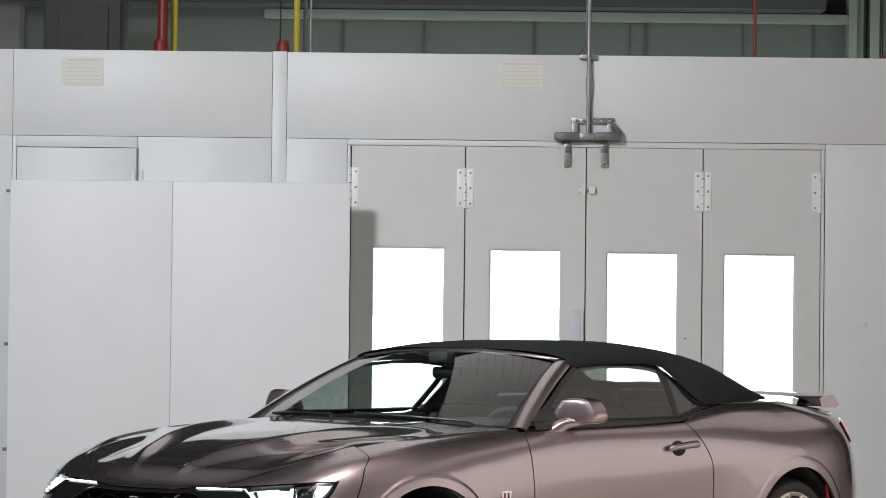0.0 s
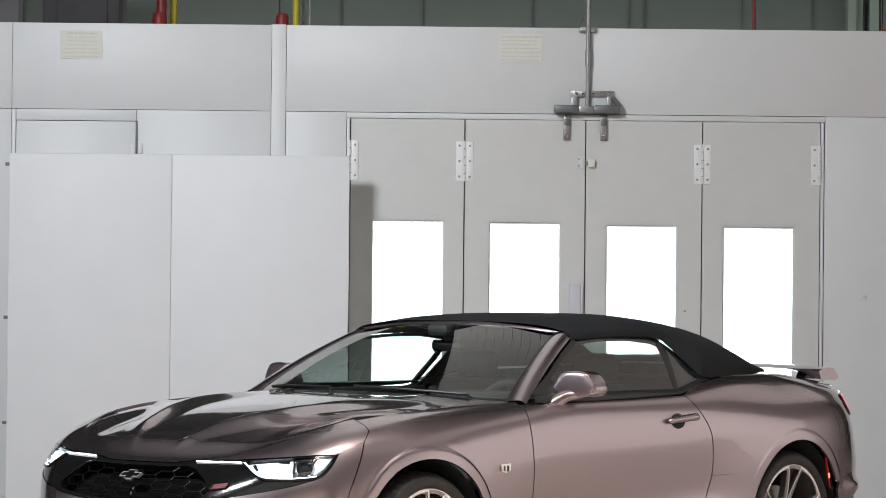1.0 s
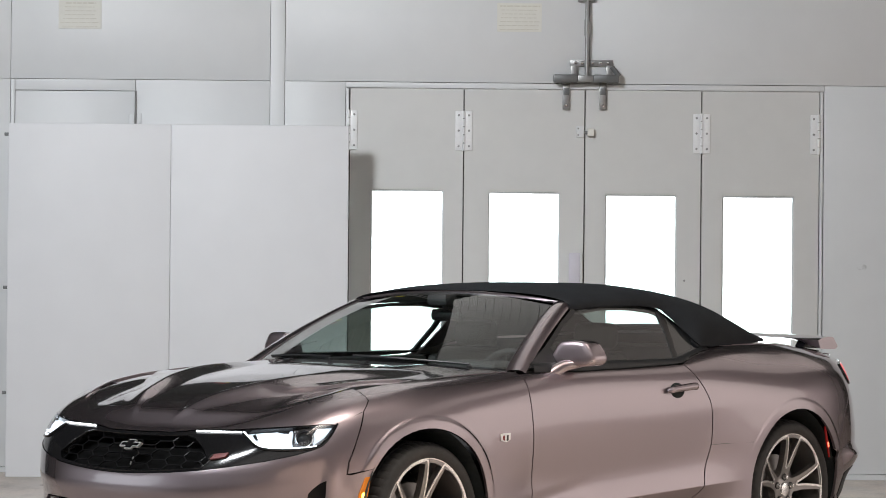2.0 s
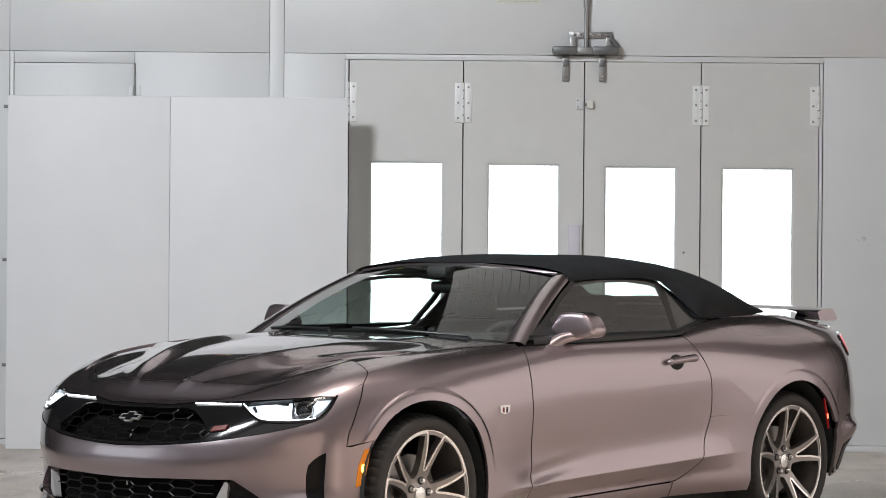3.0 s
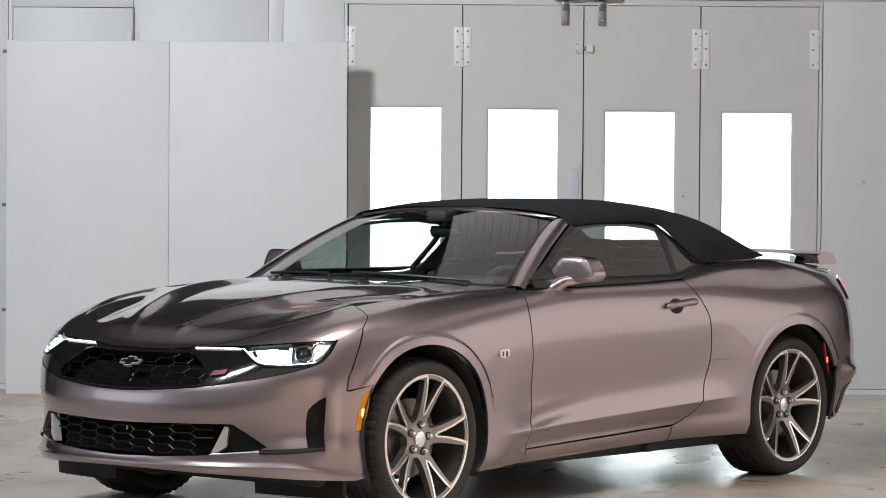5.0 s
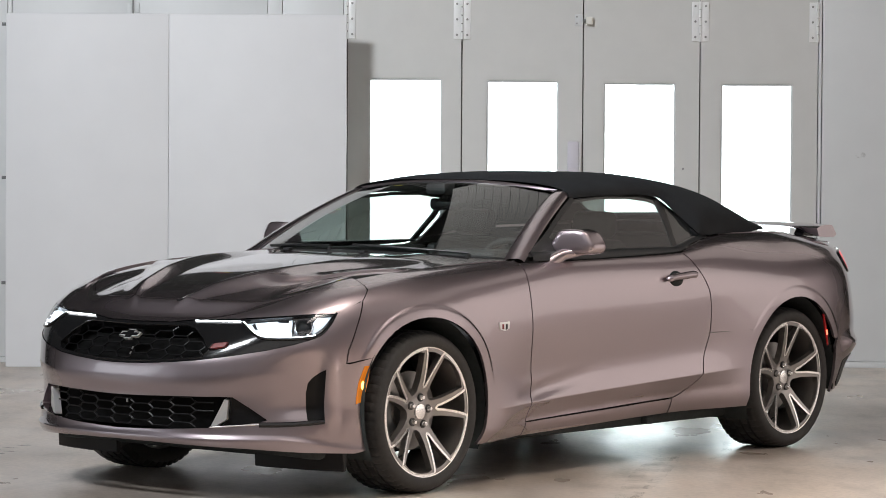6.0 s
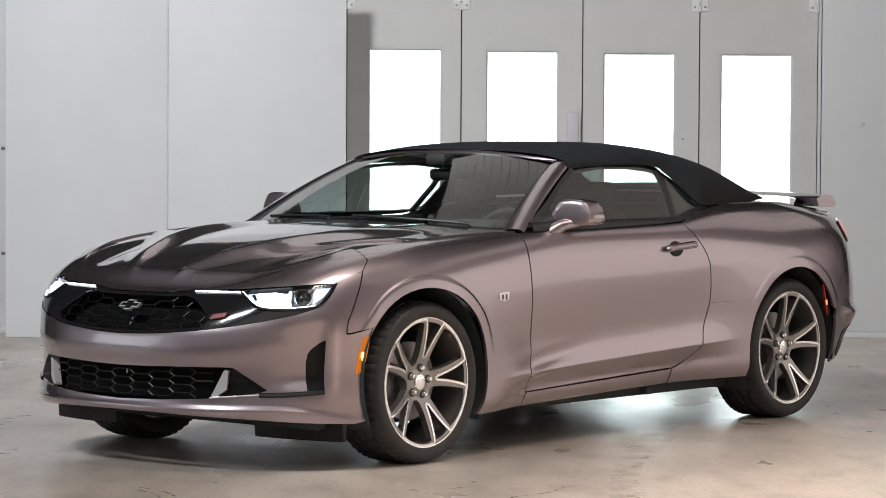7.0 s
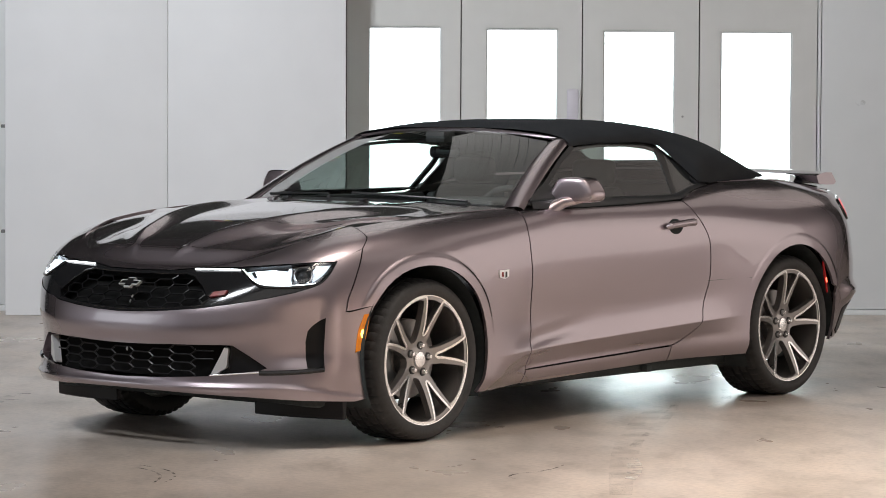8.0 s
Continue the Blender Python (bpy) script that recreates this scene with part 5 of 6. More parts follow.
def header():
    def surf(b, a):
        b, a = np.broadcast_arrays(np.asarray(b, float), np.asarray(a, float))
        e0 = screen(np.ones_like(a), a * 0.985)
        r = roof(np.zeros_like(a), np.sign(a) * np.minimum(np.abs(a), 1) ** 1.0)
        yy = np.clip(np.abs(a) * 0.62, 0, 0.63)
        r = np.stack([-1.262 - 0.035 * a * a - 0.012, np.sign(a) * yy, 1.320 - 0.045 * np.abs(a) ** 2.6], -1)
        return e0 + (r - e0) * b[..., None] + np.array([0, 0, 0.006]) * (4 * b * (1 - b))[..., None]

    return grid_patch("windscreen_header", surf, np.linspace(0, 1, 5), np.linspace(-1, 1, 31), PAINT, car, out=(0.3, 0, 1), thick=0.02)


header()


def pillar(side):
    """A-pillar: outer face, upper face and return, from the shoulder up to the header."""
    sec = []
    for t in np.linspace(-0.035, 1, 14):
        g = screen(t, 0.985) + np.array([0, 0, 0.002])
        o = np.array([-0.765, 0.838, 0.975]) * (1 - t) + np.array([-1.33, 0.652, 1.258]) * t + np.array([0.012, 0.004, 0.010]) * 4 * max(t, 0) * (1 - t)
        m = (g * 0.35 + o * 0.65) + np.array([0.006, 0.004, 0.014])
        i = o + np.array([-0.035, -0.02, -0.006])
        j = g + np.array([-0.03, -0.03, -0.02])
        ring = [g, g * 0.6 + m * 0.4 + np.array([0, 0, 0.004]), m, m * 0.4 + o * 0.6 + np.array([0, 0.002, 0.003]), o, i, j]
        sec.append([q * np.array([1, side, 1]) for q in ring])
    V = [q for r in sec for q in r]
    n = 7
    F = [(a * n + b, a * n + (b + 1) % n, (a + 1) * n + (b + 1) % n, (a + 1) * n + b) for a in range(13) for b in range(n)]
    F += [tuple(range(n)), tuple(range(13 * n, 14 * n))]
    bm = bmesh.new()
    vs = [bm.verts.new(v) for v in V]
    for f in F:
        bm.faces.new([vs[k] for k in f])
    bmesh.ops.recalc_face_normals(bm, faces=bm.faces[:])
    part("windscreen_pillar", bm, PAINT, car, smooth=True)


def glass_side(side):
    surf = lambda x, z: side_glass(x, z) * np.array([1, side, 1])
    o = (0, side, 0)
    pane = [(-0.86, 1.0), (-1.02, 1.09), (-1.19, 1.172), (-1.345, 1.232), (-1.56, 1.247), (-1.784, 1.250), (-1.95, 1.241), (-2.005, 1.224), (-1.985, 1.126), (-1.93, 1.0)]
    w = patch("door_window", pane, SIDE_GLASS, car, surf=surf, h=0.05, lip=0, out=o, label="tinted side window")
    w.visible_shadow = False
    q = patch("quarter_window", [(-1.965, 1.0), (-2.02, 1.126), (-2.06, 1.245), (-2.15, 1.19), (-2.23, 1.12), (-2.29, 1.056), (-2.29, 1.0)], QUARTER_GLASS, car, surf=lambda x, z: np.stack(np.broadcast_arrays(x, side * (0.828 - 0.013 * (-1.9 - x) - 0.70 * (z - 0.985)), z), -1), h=0.05, lip=0, out=o, label="small tinted rear side window")
    q.visible_shadow = False
    patch("quarter_lining", [(-1.955, 0.99), (-2.03, 1.126), (-2.06, 1.235), (-2.14, 1.18), (-2.23, 1.11), (-2.30, 1.05), (-2.30, 0.99)], LINING, car, surf=lambda x, z: np.stack(np.broadcast_arrays(x, side * (0.800 - 0.013 * (-1.9 - x) - 0.70 * (z - 0.985)), z), -1), h=0.05, lip=0.006, out=o, label="grey cloth lining of the folding top")
    # seals
    front = [(-0.775, 0.985), (-1.02, 1.10), (-1.19, 1.185), (-1.335, 1.247), (-1.345, 1.23), (-1.19, 1.165), (-1.02, 1.077), (-0.84, 0.985)]
    patch("window_seal", front, BLACK, car, surf=surf, h=0.03, out=o, lift=0.004, lip=0.012)
    patch("window_divider", [(-1.925, 1.0), (-1.978, 1.126), (-2.0, 1.228), (-2.03, 1.228), (-2.012, 1.126), (-1.962, 1.0)], BLACK, car, surf=surf, h=0.03, out=o, lift=0.003, lip=0.01)
    patch("mirror_sail", [(-0.80, 1.003), (-0.99, 1.085), (-1.03, 1.003)], BLACK, car, surf=surf, h=0.03, out=o, lift=0.006, lip=0.01)
    rail = [(-1.30, 1.236), (-1.345, 1.238), (-1.56, 1.253), (-1.84, 1.264), (-1.96, 1.262), (-2.05, 1.240), (-2.045, 1.206), (-1.95, 1.228), (-1.784, 1.243), (-1.56, 1.243), (-1.345, 1.227)]
    patch("roof_seal", rail, BLACK, car, surf=surf, h=0.03, out=o, lift=-0.004, lip=0.01)
    # belt moulding along the sill of the windows
    V = []
    xs = np.linspace(-0.805, -2.25, 24)
    for x in xs:
        s = S(x)
        z0 = float(np.interp(s, [p[0] for p in BELT], [p[1] for p in BELT]))
        a = wrap(s, z0 + 0.002) + np.array([0, 0.002, 0])
        b = side_glass(x, 1.010 + 0.05 * max(0, (-1.95 - x)) / 0.27) + np.array([0, 0.006, 0])
        c = a * 0.55 + b * 0.45 + np.array([0, 0.004, 0.008])
        V += [a, c, b, b + np.array([0, -0.03, -0.004])]
    V = [v * np.array([1, side, 1]) for v in V]
    F = [(i * 4 + j, (i + 1) * 4 + j, (i + 1) * 4 + j + 1, i * 4 + j + 1) for i in range(len(xs) - 1) for j in range(3)]
    if side < 0:
        F = [f[::-1] for f in F]
    mesh_ob("belt_moulding", V, F, BLACK, car, smooth=True)


for sd_ in (1, -1):
    pillar(sd_)
    glass_side(sd_)

# front fascia
LID = [(0.0, 0.732), (0.1, 0.7325), (0.2, 0.734), (0.33, 0.7465), (0.45, 0.750), (0.58, 0.755), (0.70, 0.763), (0.80, 0.770), (0.90, 0.777), (0.98, 0.781), (1.052, 0.785)]
FASCIA = LID + [(s, z) for s, z in BAR_TOP[::-1][1:]]
HEADLAMP = [(0.612, 0.752), (0.66, 0.712), (0.716, 0.690), (0.78, 0.684), (0.843, 0.684), (0.91, 0.690), (0.959, 0.699), (1.003, 0.732), (1.042, 0.776), (0.96, 0.776), (0.886, 0.772), (0.75, 0.763)]
GRILLE = [(0.0, 0.722), (0.15, 0.724), (0.30, 0.727), (0.36, 0.715), (0.42, 0.68), (0.47, 0.63), (0.44, 0.603), (0.419, 0.598), (0.281, 0.586), (0.14, 0.577), (0.0, 0.573)]
patch("front_fascia", mirrored(FASCIA), GLOSS_BLACK, car, h=0.016, holes=[mirrored(GRILLE), HEADLAMP, both(HEADLAMP, -1)], lift=-0.003, lip=0.03, label="gloss black front panel")

# wheel houses and underbody


def wheel_house(cx, cz, r, side):
    bm = bmesh.new()
    n = 30
    rows = []
    for k in range(n + 1):
        a = radians((-28 + 220 * k / n) if cx < -1 else (-28 + 236 * k / n))
        q = float(arch_r(0 if cx > -1 else 1, math.degrees(a))) + 0.012
        rows.append([bm.verts.new((cx + q * math.cos(a), side * y, cz + q * math.sin(a))) for y in (0.905, 0.72, 0.55)])
    for p, q in zip(rows, rows[1:]):
        for j in range(2):
            bm.faces.new((p[j], q[j], q[j + 1], p[j + 1]))
    c = bm.verts.new((cx, side * 0.55, cz))
    for p, q in zip(rows, rows[1:]):
        bm.faces.new((p[2], q[2], c))
    part("wheel_house", bm, MATT_BLACK, car)


for cx, cz, r in WHEELS:
    for sd_ in (1, -1):
        wheel_house(cx, cz, r, sd_)
box("underbody", (-3.02, -0.78, 0.17), (0.55, 0.78, 0.24), MATT_BLACK, car, bevel=0.03)

# ------------------------------------------------------------------ wheels
WHEEL_R, HUB_Z, WHEEL_K, RIM_K = 0.3395, 0.347, 1.022, 1.058


def wheel_surf(at, side):
    """Face of a wheel: u to the viewer's right, v up, dished towards the hub."""
    def f(u, v):
        u, v = np.broadcast_arrays(np.asarray(u, float), np.asarray(v, float))
        r = np.hypot(u, v)
        w = herm([0.0, 0.035, 0.06, 0.12, 0.20, 0.245, 0.30], [-0.040, -0.040, -0.044, -0.030, -0.010, -0.001, 0.0], r)
        return np.stack([-side * u, side * w, v], -1)
    return f


def polar(r, deg):
    return (r * math.sin(radians(deg)), r * math.cos(radians(deg)))


def strip(name, line, width, surf, lift, mat, parent, out):
    """A flat band of even width along a line on a surface."""
    p = np.array(line, float)
    t = np.gradient(p, axis=0)
    n = np.stack([-t[:, 1], t[:, 0]], 1) / np.maximum(np.linalg.norm(t, axis=1, keepdims=True), 1e-9)
    a, b = p + n * width / 2, p - n * width / 2
    up = np.array(out) * lift
    A, B = surf(a[:, 0], a[:, 1]) + up, surf(b[:, 0], b[:, 1]) + up
    k = len(p)
    V = list(A) + list(B) + list(A - up * 1.5) + list(B - up * 1.5)
    F = []
    for i in range(k - 1):
        F += [(i, i + 1, k + i + 1, k + i), (2 * k + i, 2 * k + i + 1, i + 1, i), (k + i, k + i + 1, 3 * k + i + 1, 3 * k + i)]
    bm = bmesh.new()
    vs = [bm.verts.new(v) for v in V]
    for f in F:
        bm.faces.new([vs[j] for j in f])
    bmesh.ops.recalc_face_normals(bm, faces=bm.faces[:])
    return part(name, bm, mat, parent)


def tyre_bm(side):
    """Tyre with four grooves round it and cut shoulders."""
    prof = [(0.266, -0.012), (0.271, 0.000), (0.281, 0.009), (0.297, 0.014), (0.315, 0.011), (0.324, 0.003), (0.331, -0.008), (0.3345, -0.020)]
    w = -0.024
    for k in range(5):
        a = 0.001 if k in (0, 4) else 0.0
        prof += [(WHEEL_R - 0.002 * (k in (0, 4)), w), (WHEEL_R - a, w - 0.032)]
        if k < 4:
            prof += [(WHEEL_R - 0.009, w - 0.034), (WHEEL_R - 0.009, w - 0.041)]
        w -= 0.043
    prof += [(0.330, -0.235), (0.315, -0.25), (0.295, -0.25), (0.262, -0.235), (0.25, -0.22)]
    seg = 216
    bm = bmesh.new()
    rings = []
    for k in range(seg):
        a = math.tau * k / seg
        ring = []
        for i, (r, h) in enumerate(prof):
            cut = 0.006 if (k % 4 == 0 and (6 <= i <= 9 or 24 <= i <= 27)) else (0.0045 if ((k + i // 4 * 2) % 6 == 0 and 12 <= i <= 23) else 0.0)
            ring.append(bm.verts.new((-side * (r - cut) * math.sin(a), side * h, (r - cut) * math.cos(a))))
        rings.append(ring)
    for k in range(seg):
        q0, q1 = rings[k], rings[(k + 1) % seg]
        for i in range(len(prof) - 1):
            bm.faces.new((q0[i], q0[i + 1], q1[i + 1], q1[i]))
    bmesh.ops.recalc_face_normals(bm, faces=bm.faces[:])
    return bm


def wheel(x, y, side, turn):
    at = (x, side * y, HUB_Z)
    surf = wheel_surf(at, side)
    o = (0, side, 0)
    holes, lines = [], []
    for k in range(5):
        c = 12 + turn + 72 * k
        # narrow cut between the twin spokes
        holes.append([polar(0.104, c - 3.6), polar(0.100, c), polar(0.104, c + 3.6), polar(0.241, c + 10.4), polar(0.2435, c + 5.0), polar(0.244, c), polar(0.2435, c - 5.0), polar(0.241, c - 10.4)])
        m = c + 36
        # wide opening between neighbouring pairs
        holes.append([polar(0.082, m - 13), polar(0.074, m), polar(0.082, m + 13), polar(0.13, m + 20.0), polar(0.19, m + 21.0), polar(0.240, m + 20.8), polar(0.2465, m + 14), polar(0.2485, m + 5), polar(0.2485, m - 5), polar(0.2465, m - 14), polar(0.240, m - 20.8), polar(0.19, m - 21.0), polar(0.13, m - 20.0)])
        a = [polar(r, c + 4.2 + (7.5 * (r - 0.104) / 0.143)) for r in np.linspace(0.104, 0.248, 9)]
        arc = [polar(0.2550, g) for g in np.linspace(c + 12.8, c + 59.2, 20)]
        b = [polar(r, c + 72 - 4.2 - (7.5 * (r - 0.104) / 0.143)) for r in np.linspace(0.248, 0.104, 9)]
        lines.append(a + arc + b)
        lines.append([polar(0.0995 + 0.004 * abs(q), c + 4.3 * q) for q in np.linspace(-1, 1, 7)])
    rim = patch("wheel", [polar(0.258, g) for g in np.linspace(0, 354, 60)][::-1], ALLOY, car, surf=surf, h=0.011, holes=holes, lip=0.03, out=o, label="twin-spoke grey alloy wheel with bright machined edges")
    rim.location = at
    rim.scale = (RIM_K, WHEEL_K, RIM_K)
    axis = lambda c, s, h: (c, side * h, s)
    part("barrel", lathe_bm([(0.2575, 0.0), (0.262, 0.001), (0.266, -0.003), (0.262, -0.012), (0.248, -0.02), (0.243, -0.05), (0.238, -0.22), (0.245, -0.232)], axis, 72), ALLOY, rim, smooth=True)
    tyre = part("tyre", tyre_bm(side), RUBBER, rim, "black low-profile tyre", smooth=True)
    tyre.scale = (WHEEL_K / RIM_K, 1, WHEEL_K / RIM_K)
    for ln in lines:
        strip("machined_edge", ln, 0.0098, surf, 0.0026, MACHINED, rim, o)
    part("rim_edge", lathe_bm([(0.2585, 0.0018), (0.2625, 0.0026), (0.266, 0.0)], axis, 72), MACHINED, rim, smooth=True)
    part("hub_cap", lathe_bm([(0.0, -0.030), (0.02, -0.0305), (0.031, -0.033), (0.034, -0.042)], axis, 32), MACHINED, rim, "brushed round hub cap", smooth=True)
    for k in range(5):
        u, v = polar(0.057, 9 + turn + 72 * k)
        # flat black disc: the shade of the nut's pocket, put in as colour
        part("nut_shade_disc", lathe_bm([(0.0, -0.0395), (0.017, -0.0395), (0.0175, -0.048)], lambda c, s, h, u=u, v=v: (-side * u + c, side * h, v + s), 16), BLACK, rim, smooth=True)
        part("wheel_nut", lathe_bm([(0.0, -0.022), (0.007, -0.023), (0.0105, -0.030), (0.0115, -0.046)], lambda c, s, h, u=u, v=v: (-side * u + c, side * h, v + s), 12), CHROME, rim, smooth=True)
    part("brake_disc", lathe_bm([(0.05, -0.10), (0.16, -0.10), (0.162, -0.104), (0.162, -0.126), (0.05, -0.13)], axis, 56), DISC, rim, smooth=True)
    part("disc_bell", lathe_bm([(0.0, -0.07), (0.085, -0.072), (0.09, -0.10)], axis, 40), DISC, rim, smooth=True)
    cal = [polar(r, g) for r, g in [(0.10, 235), (0.115, 250), (0.12, 270), (0.115, 290), (0.10, 305)]] + [polar(0.185, g) for g in (305, 290, 270, 250, 235)]
    part("brake_caliper", prism_bm(cal, -0.135, -0.085, lambda u, v, w: (-side * u, side * w, v), 0.006), DARK_STEEL, rim, smooth=True)
    u, v = polar(0.236, 222 + turn)
    part("valve_stem", tube_bm([(-side * u, side * -0.02, v), (-side * u * 0.93, side * -0.004, v * 0.93)], 0.004, 8), BLACK, rim, smooth=True)
    return rim


for sd_ in (1, -1):
    wheel(0.0, 0.906, sd_, 0.0)
    wheel(-2.811, 0.906, sd_, -7.0)

# ------------------------------------------------------------------ lamps
LAMP_BOWL = material("lamp_bowl_metal", (0.30, 0.31, 0.33), 0.25, 0.9, 0.1, 200)
SMOKED = material("smoked_lamp_trim", (0.03, 0.032, 0.035), 0.2, 0.2, 0.1, 80)


def headlamp(side):
    h = patch("headlamp", both([(s, z) for s, z in HEADLAMP], side), LAMP_BOWL, car, h=0.014, lift=-0.040, lip=0, label="slim lit headlamp with a round projector")
    lit = [(0.628, 0.7495), (0.664, 0.714), (0.72, 0.694), (0.79, 0.688), (0.842, 0.689), (0.838, 0.722), (0.846, 0.766), (0.76, 0.760)]
    patch("reflector", both(lit, side), LAMP_DIM, h, h=0.014, lift=-0.020, lip=0.02, label="pale reflector bowl")
    # bright facets of the main beam, stepped one behind the other
    for k in range(5):
        a, b = 0.676 + k * 0.033, 0.676 + k * 0.033 + 0.027
        lo, hi = 0.722 - 0.005 * min(k, 3), 0.7485 + 0.0025 * k
        patch("facet", both([(a, lo + 0.004), (b, lo), (b + 0.003, hi), (a + 0.002, hi - 0.002)], side), LAMP_LIT, h, h=0.012, lift=-0.010 - 0.001 * k, lip=0.006, label="bright lit facet")
    for k in range(4):
        a = 0.712 + k * 0.032
        patch("facet", both([(a, 0.7015 - 0.001 * k), (a + 0.026, 0.700 - 0.001 * k), (a + 0.026, 0.709), (a, 0.711)], side), LAMP_LIT, h, h=0.012, lift=-0.011, lip=0.005)
    patch("reflector", both([(0.942, 0.704), (0.995, 0.736), (1.034, 0.773), (0.965, 0.771), (0.938, 0.745)], side), LAMP_DIM, h, h=0.014, lift=-0.018, lip=0.02, label="pale reflector bowl")
    for a, b, c2, d in ((0.958, 0.728, 0.016, 0.030), (0.978, 0.737, 0.014, 0.026), (0.996, 0.747, 0.012, 0.018)):
        patch("facet", both([(a, b), (a + c2, b + 0.006), (a + c2 + 0.006, b + d), (a + 0.004, b + d)], side), LAMP_LIT, h, h=0.012, lift=-0.012, lip=0.006)
    patch("lamp_baffle", both([(0.775, 0.752), (0.828, 0.748), (0.832, 0.760), (0.79, 0.759)], side), SMOKED, h, h=0.012, lift=-0.009, lip=0.004)
    patch("lamp_baffle", both([(0.655, 0.738), (0.672, 0.720), (0.684, 0.722), (0.668, 0.744)], side), SMOKED, h, h=0.012, lift=-0.009, lip=0.004)
    patch("turn_strip", both([(0.852, 0.765), (0.935, 0.770), (0.93, 0.763), (0.853, 0.758)], side), CHROME, h, h=0.014, lift=-0.012, lip=0.01)
    c, n = wrap(0.893 * side, 0.728), wrap_n(np.array(0.893 * side), np.array(0.728))
    if n[1] * side < 0:
        n = -n
    n = Vector(n).lerp(Vector((0.9, 0.25 * side, 0)), 0.3).normalized()
    m = Matrix.Translation(Vector(c) - n * 0.03) @ n.to_track_quat("Z", "Y").to_matrix().to_4x4()
    ax = lambda cc, ss, hh: tuple(m @ Vector((cc, ss, hh)))
    part("projector_ring", lathe_bm([(0.027, 0.0), (0.033, 0.012), (0.036, 0.018), (0.034, 0.02), (0.030, 0.012)], ax, 28), CHROME, h, smooth=True)
    part("projector_lens", lathe_bm([(0.0, 0.018), (0.012, 0.016), (0.022, 0.010), (0.028, 0.0)], ax, 28), SMOKED, h, smooth=True)
    part("lit_rim", lathe_bm([(0.036, 0.010), (0.041, 0.014), (0.0415, 0.010)], ax, 28), CHROME, h, smooth=True)
    line = spline([(0.335, 0.7415), (0.47, 0.7430), (0.60, 0.7435), (0.628, 0.738), (0.67, 0.706), (0.705, 0.691), (0.76, 0.686), (0.85, 0.687), (0.93, 0.693), (0.965, 0.703), (1.0, 0.731), (1.03, 0.765)], 6)
    upper = [(s, z) for s, z in line if s < 0.62]
    lower = [(s, z) for s, z in line if 0.61 <= s < 0.95]
    part("daytime_strip", ribbon(both(upper, side), wrap_soft, 0.0034, 0.001), LAMP_DRL, h, "white lit daytime strip", smooth=True)
    part("daytime_strip", ribbon(both(lower, side), wrap_soft, 0.0021, -0.003), LAMP_DRL, h, "white lit daytime strip", smooth=True)
    patch("lens", both(HEADLAMP, side), LENS, h, h=0.02, lift=0.001, lip=0, label="clear lamp cover").visible_shadow = False
    trim = spline([(0.60, 0.748), (0.66, 0.704), (0.71, 0.682), (0.80, 0.677), (0.91, 0.682), (0.965, 0.694), (1.01, 0.73), (1.056, 0.782)], 6)
    part("lamp_seal", ribbon(both(trim, side), wrap_soft, 0.005, 0.0), GLOSS_BLACK, h, smooth=True)


def hexes(poly, w, hgt, surf, r, lift, slant=0.0):
    """Stretched honeycomb of thin bars, cut to an outline."""
    P = np.array(poly)
    lo, hi = P.min(0), P.max(0)
    bm = bmesh.new()
    done = set()
    a, b = w * 0.5, w * 0.30
    ky = 0
    z = lo[1]
    while z < hi[1] + hgt:
        x = -((hi[0] // w) + 2) * (a + b) * 2 + ((a + b) if ky % 2 else 0)
        while x < hi[0] + w:
            ring = [(x - a, z), (x - b, z + hgt / 2), (x + b, z + hgt / 2), (x + a, z), (x + b, z - hgt / 2), (x - b, z - hgt / 2)]
            for i in range(6):
                p, q = ring[i], ring[(i + 1) % 6]
                key = tuple(sorted(((round(p[0], 3), round(p[1], 3)), (round(q[0], 3), round(q[1], 3)))))
                if key in done:
                    continue
                done.add(key)
                if not inside(P, np.array([p, q, ((p[0] + q[0]) / 2, (p[1] + q[1]) / 2)])).all():
                    continue
                pts = np.array([p, ((p[0] + q[0]) / 2, (p[1] + q[1]) / 2), q])
                t = ribbon(pts, surf, r, lift, 5)
                me = bpy.data.meshes.new("bar")
                t.to_mesh(me)
                t.free()
                bm.from_mesh(me)
                bpy.data.meshes.remove(me)
            x += (a + b) * 2
        z += hgt / 2
        ky += 1
    return bm


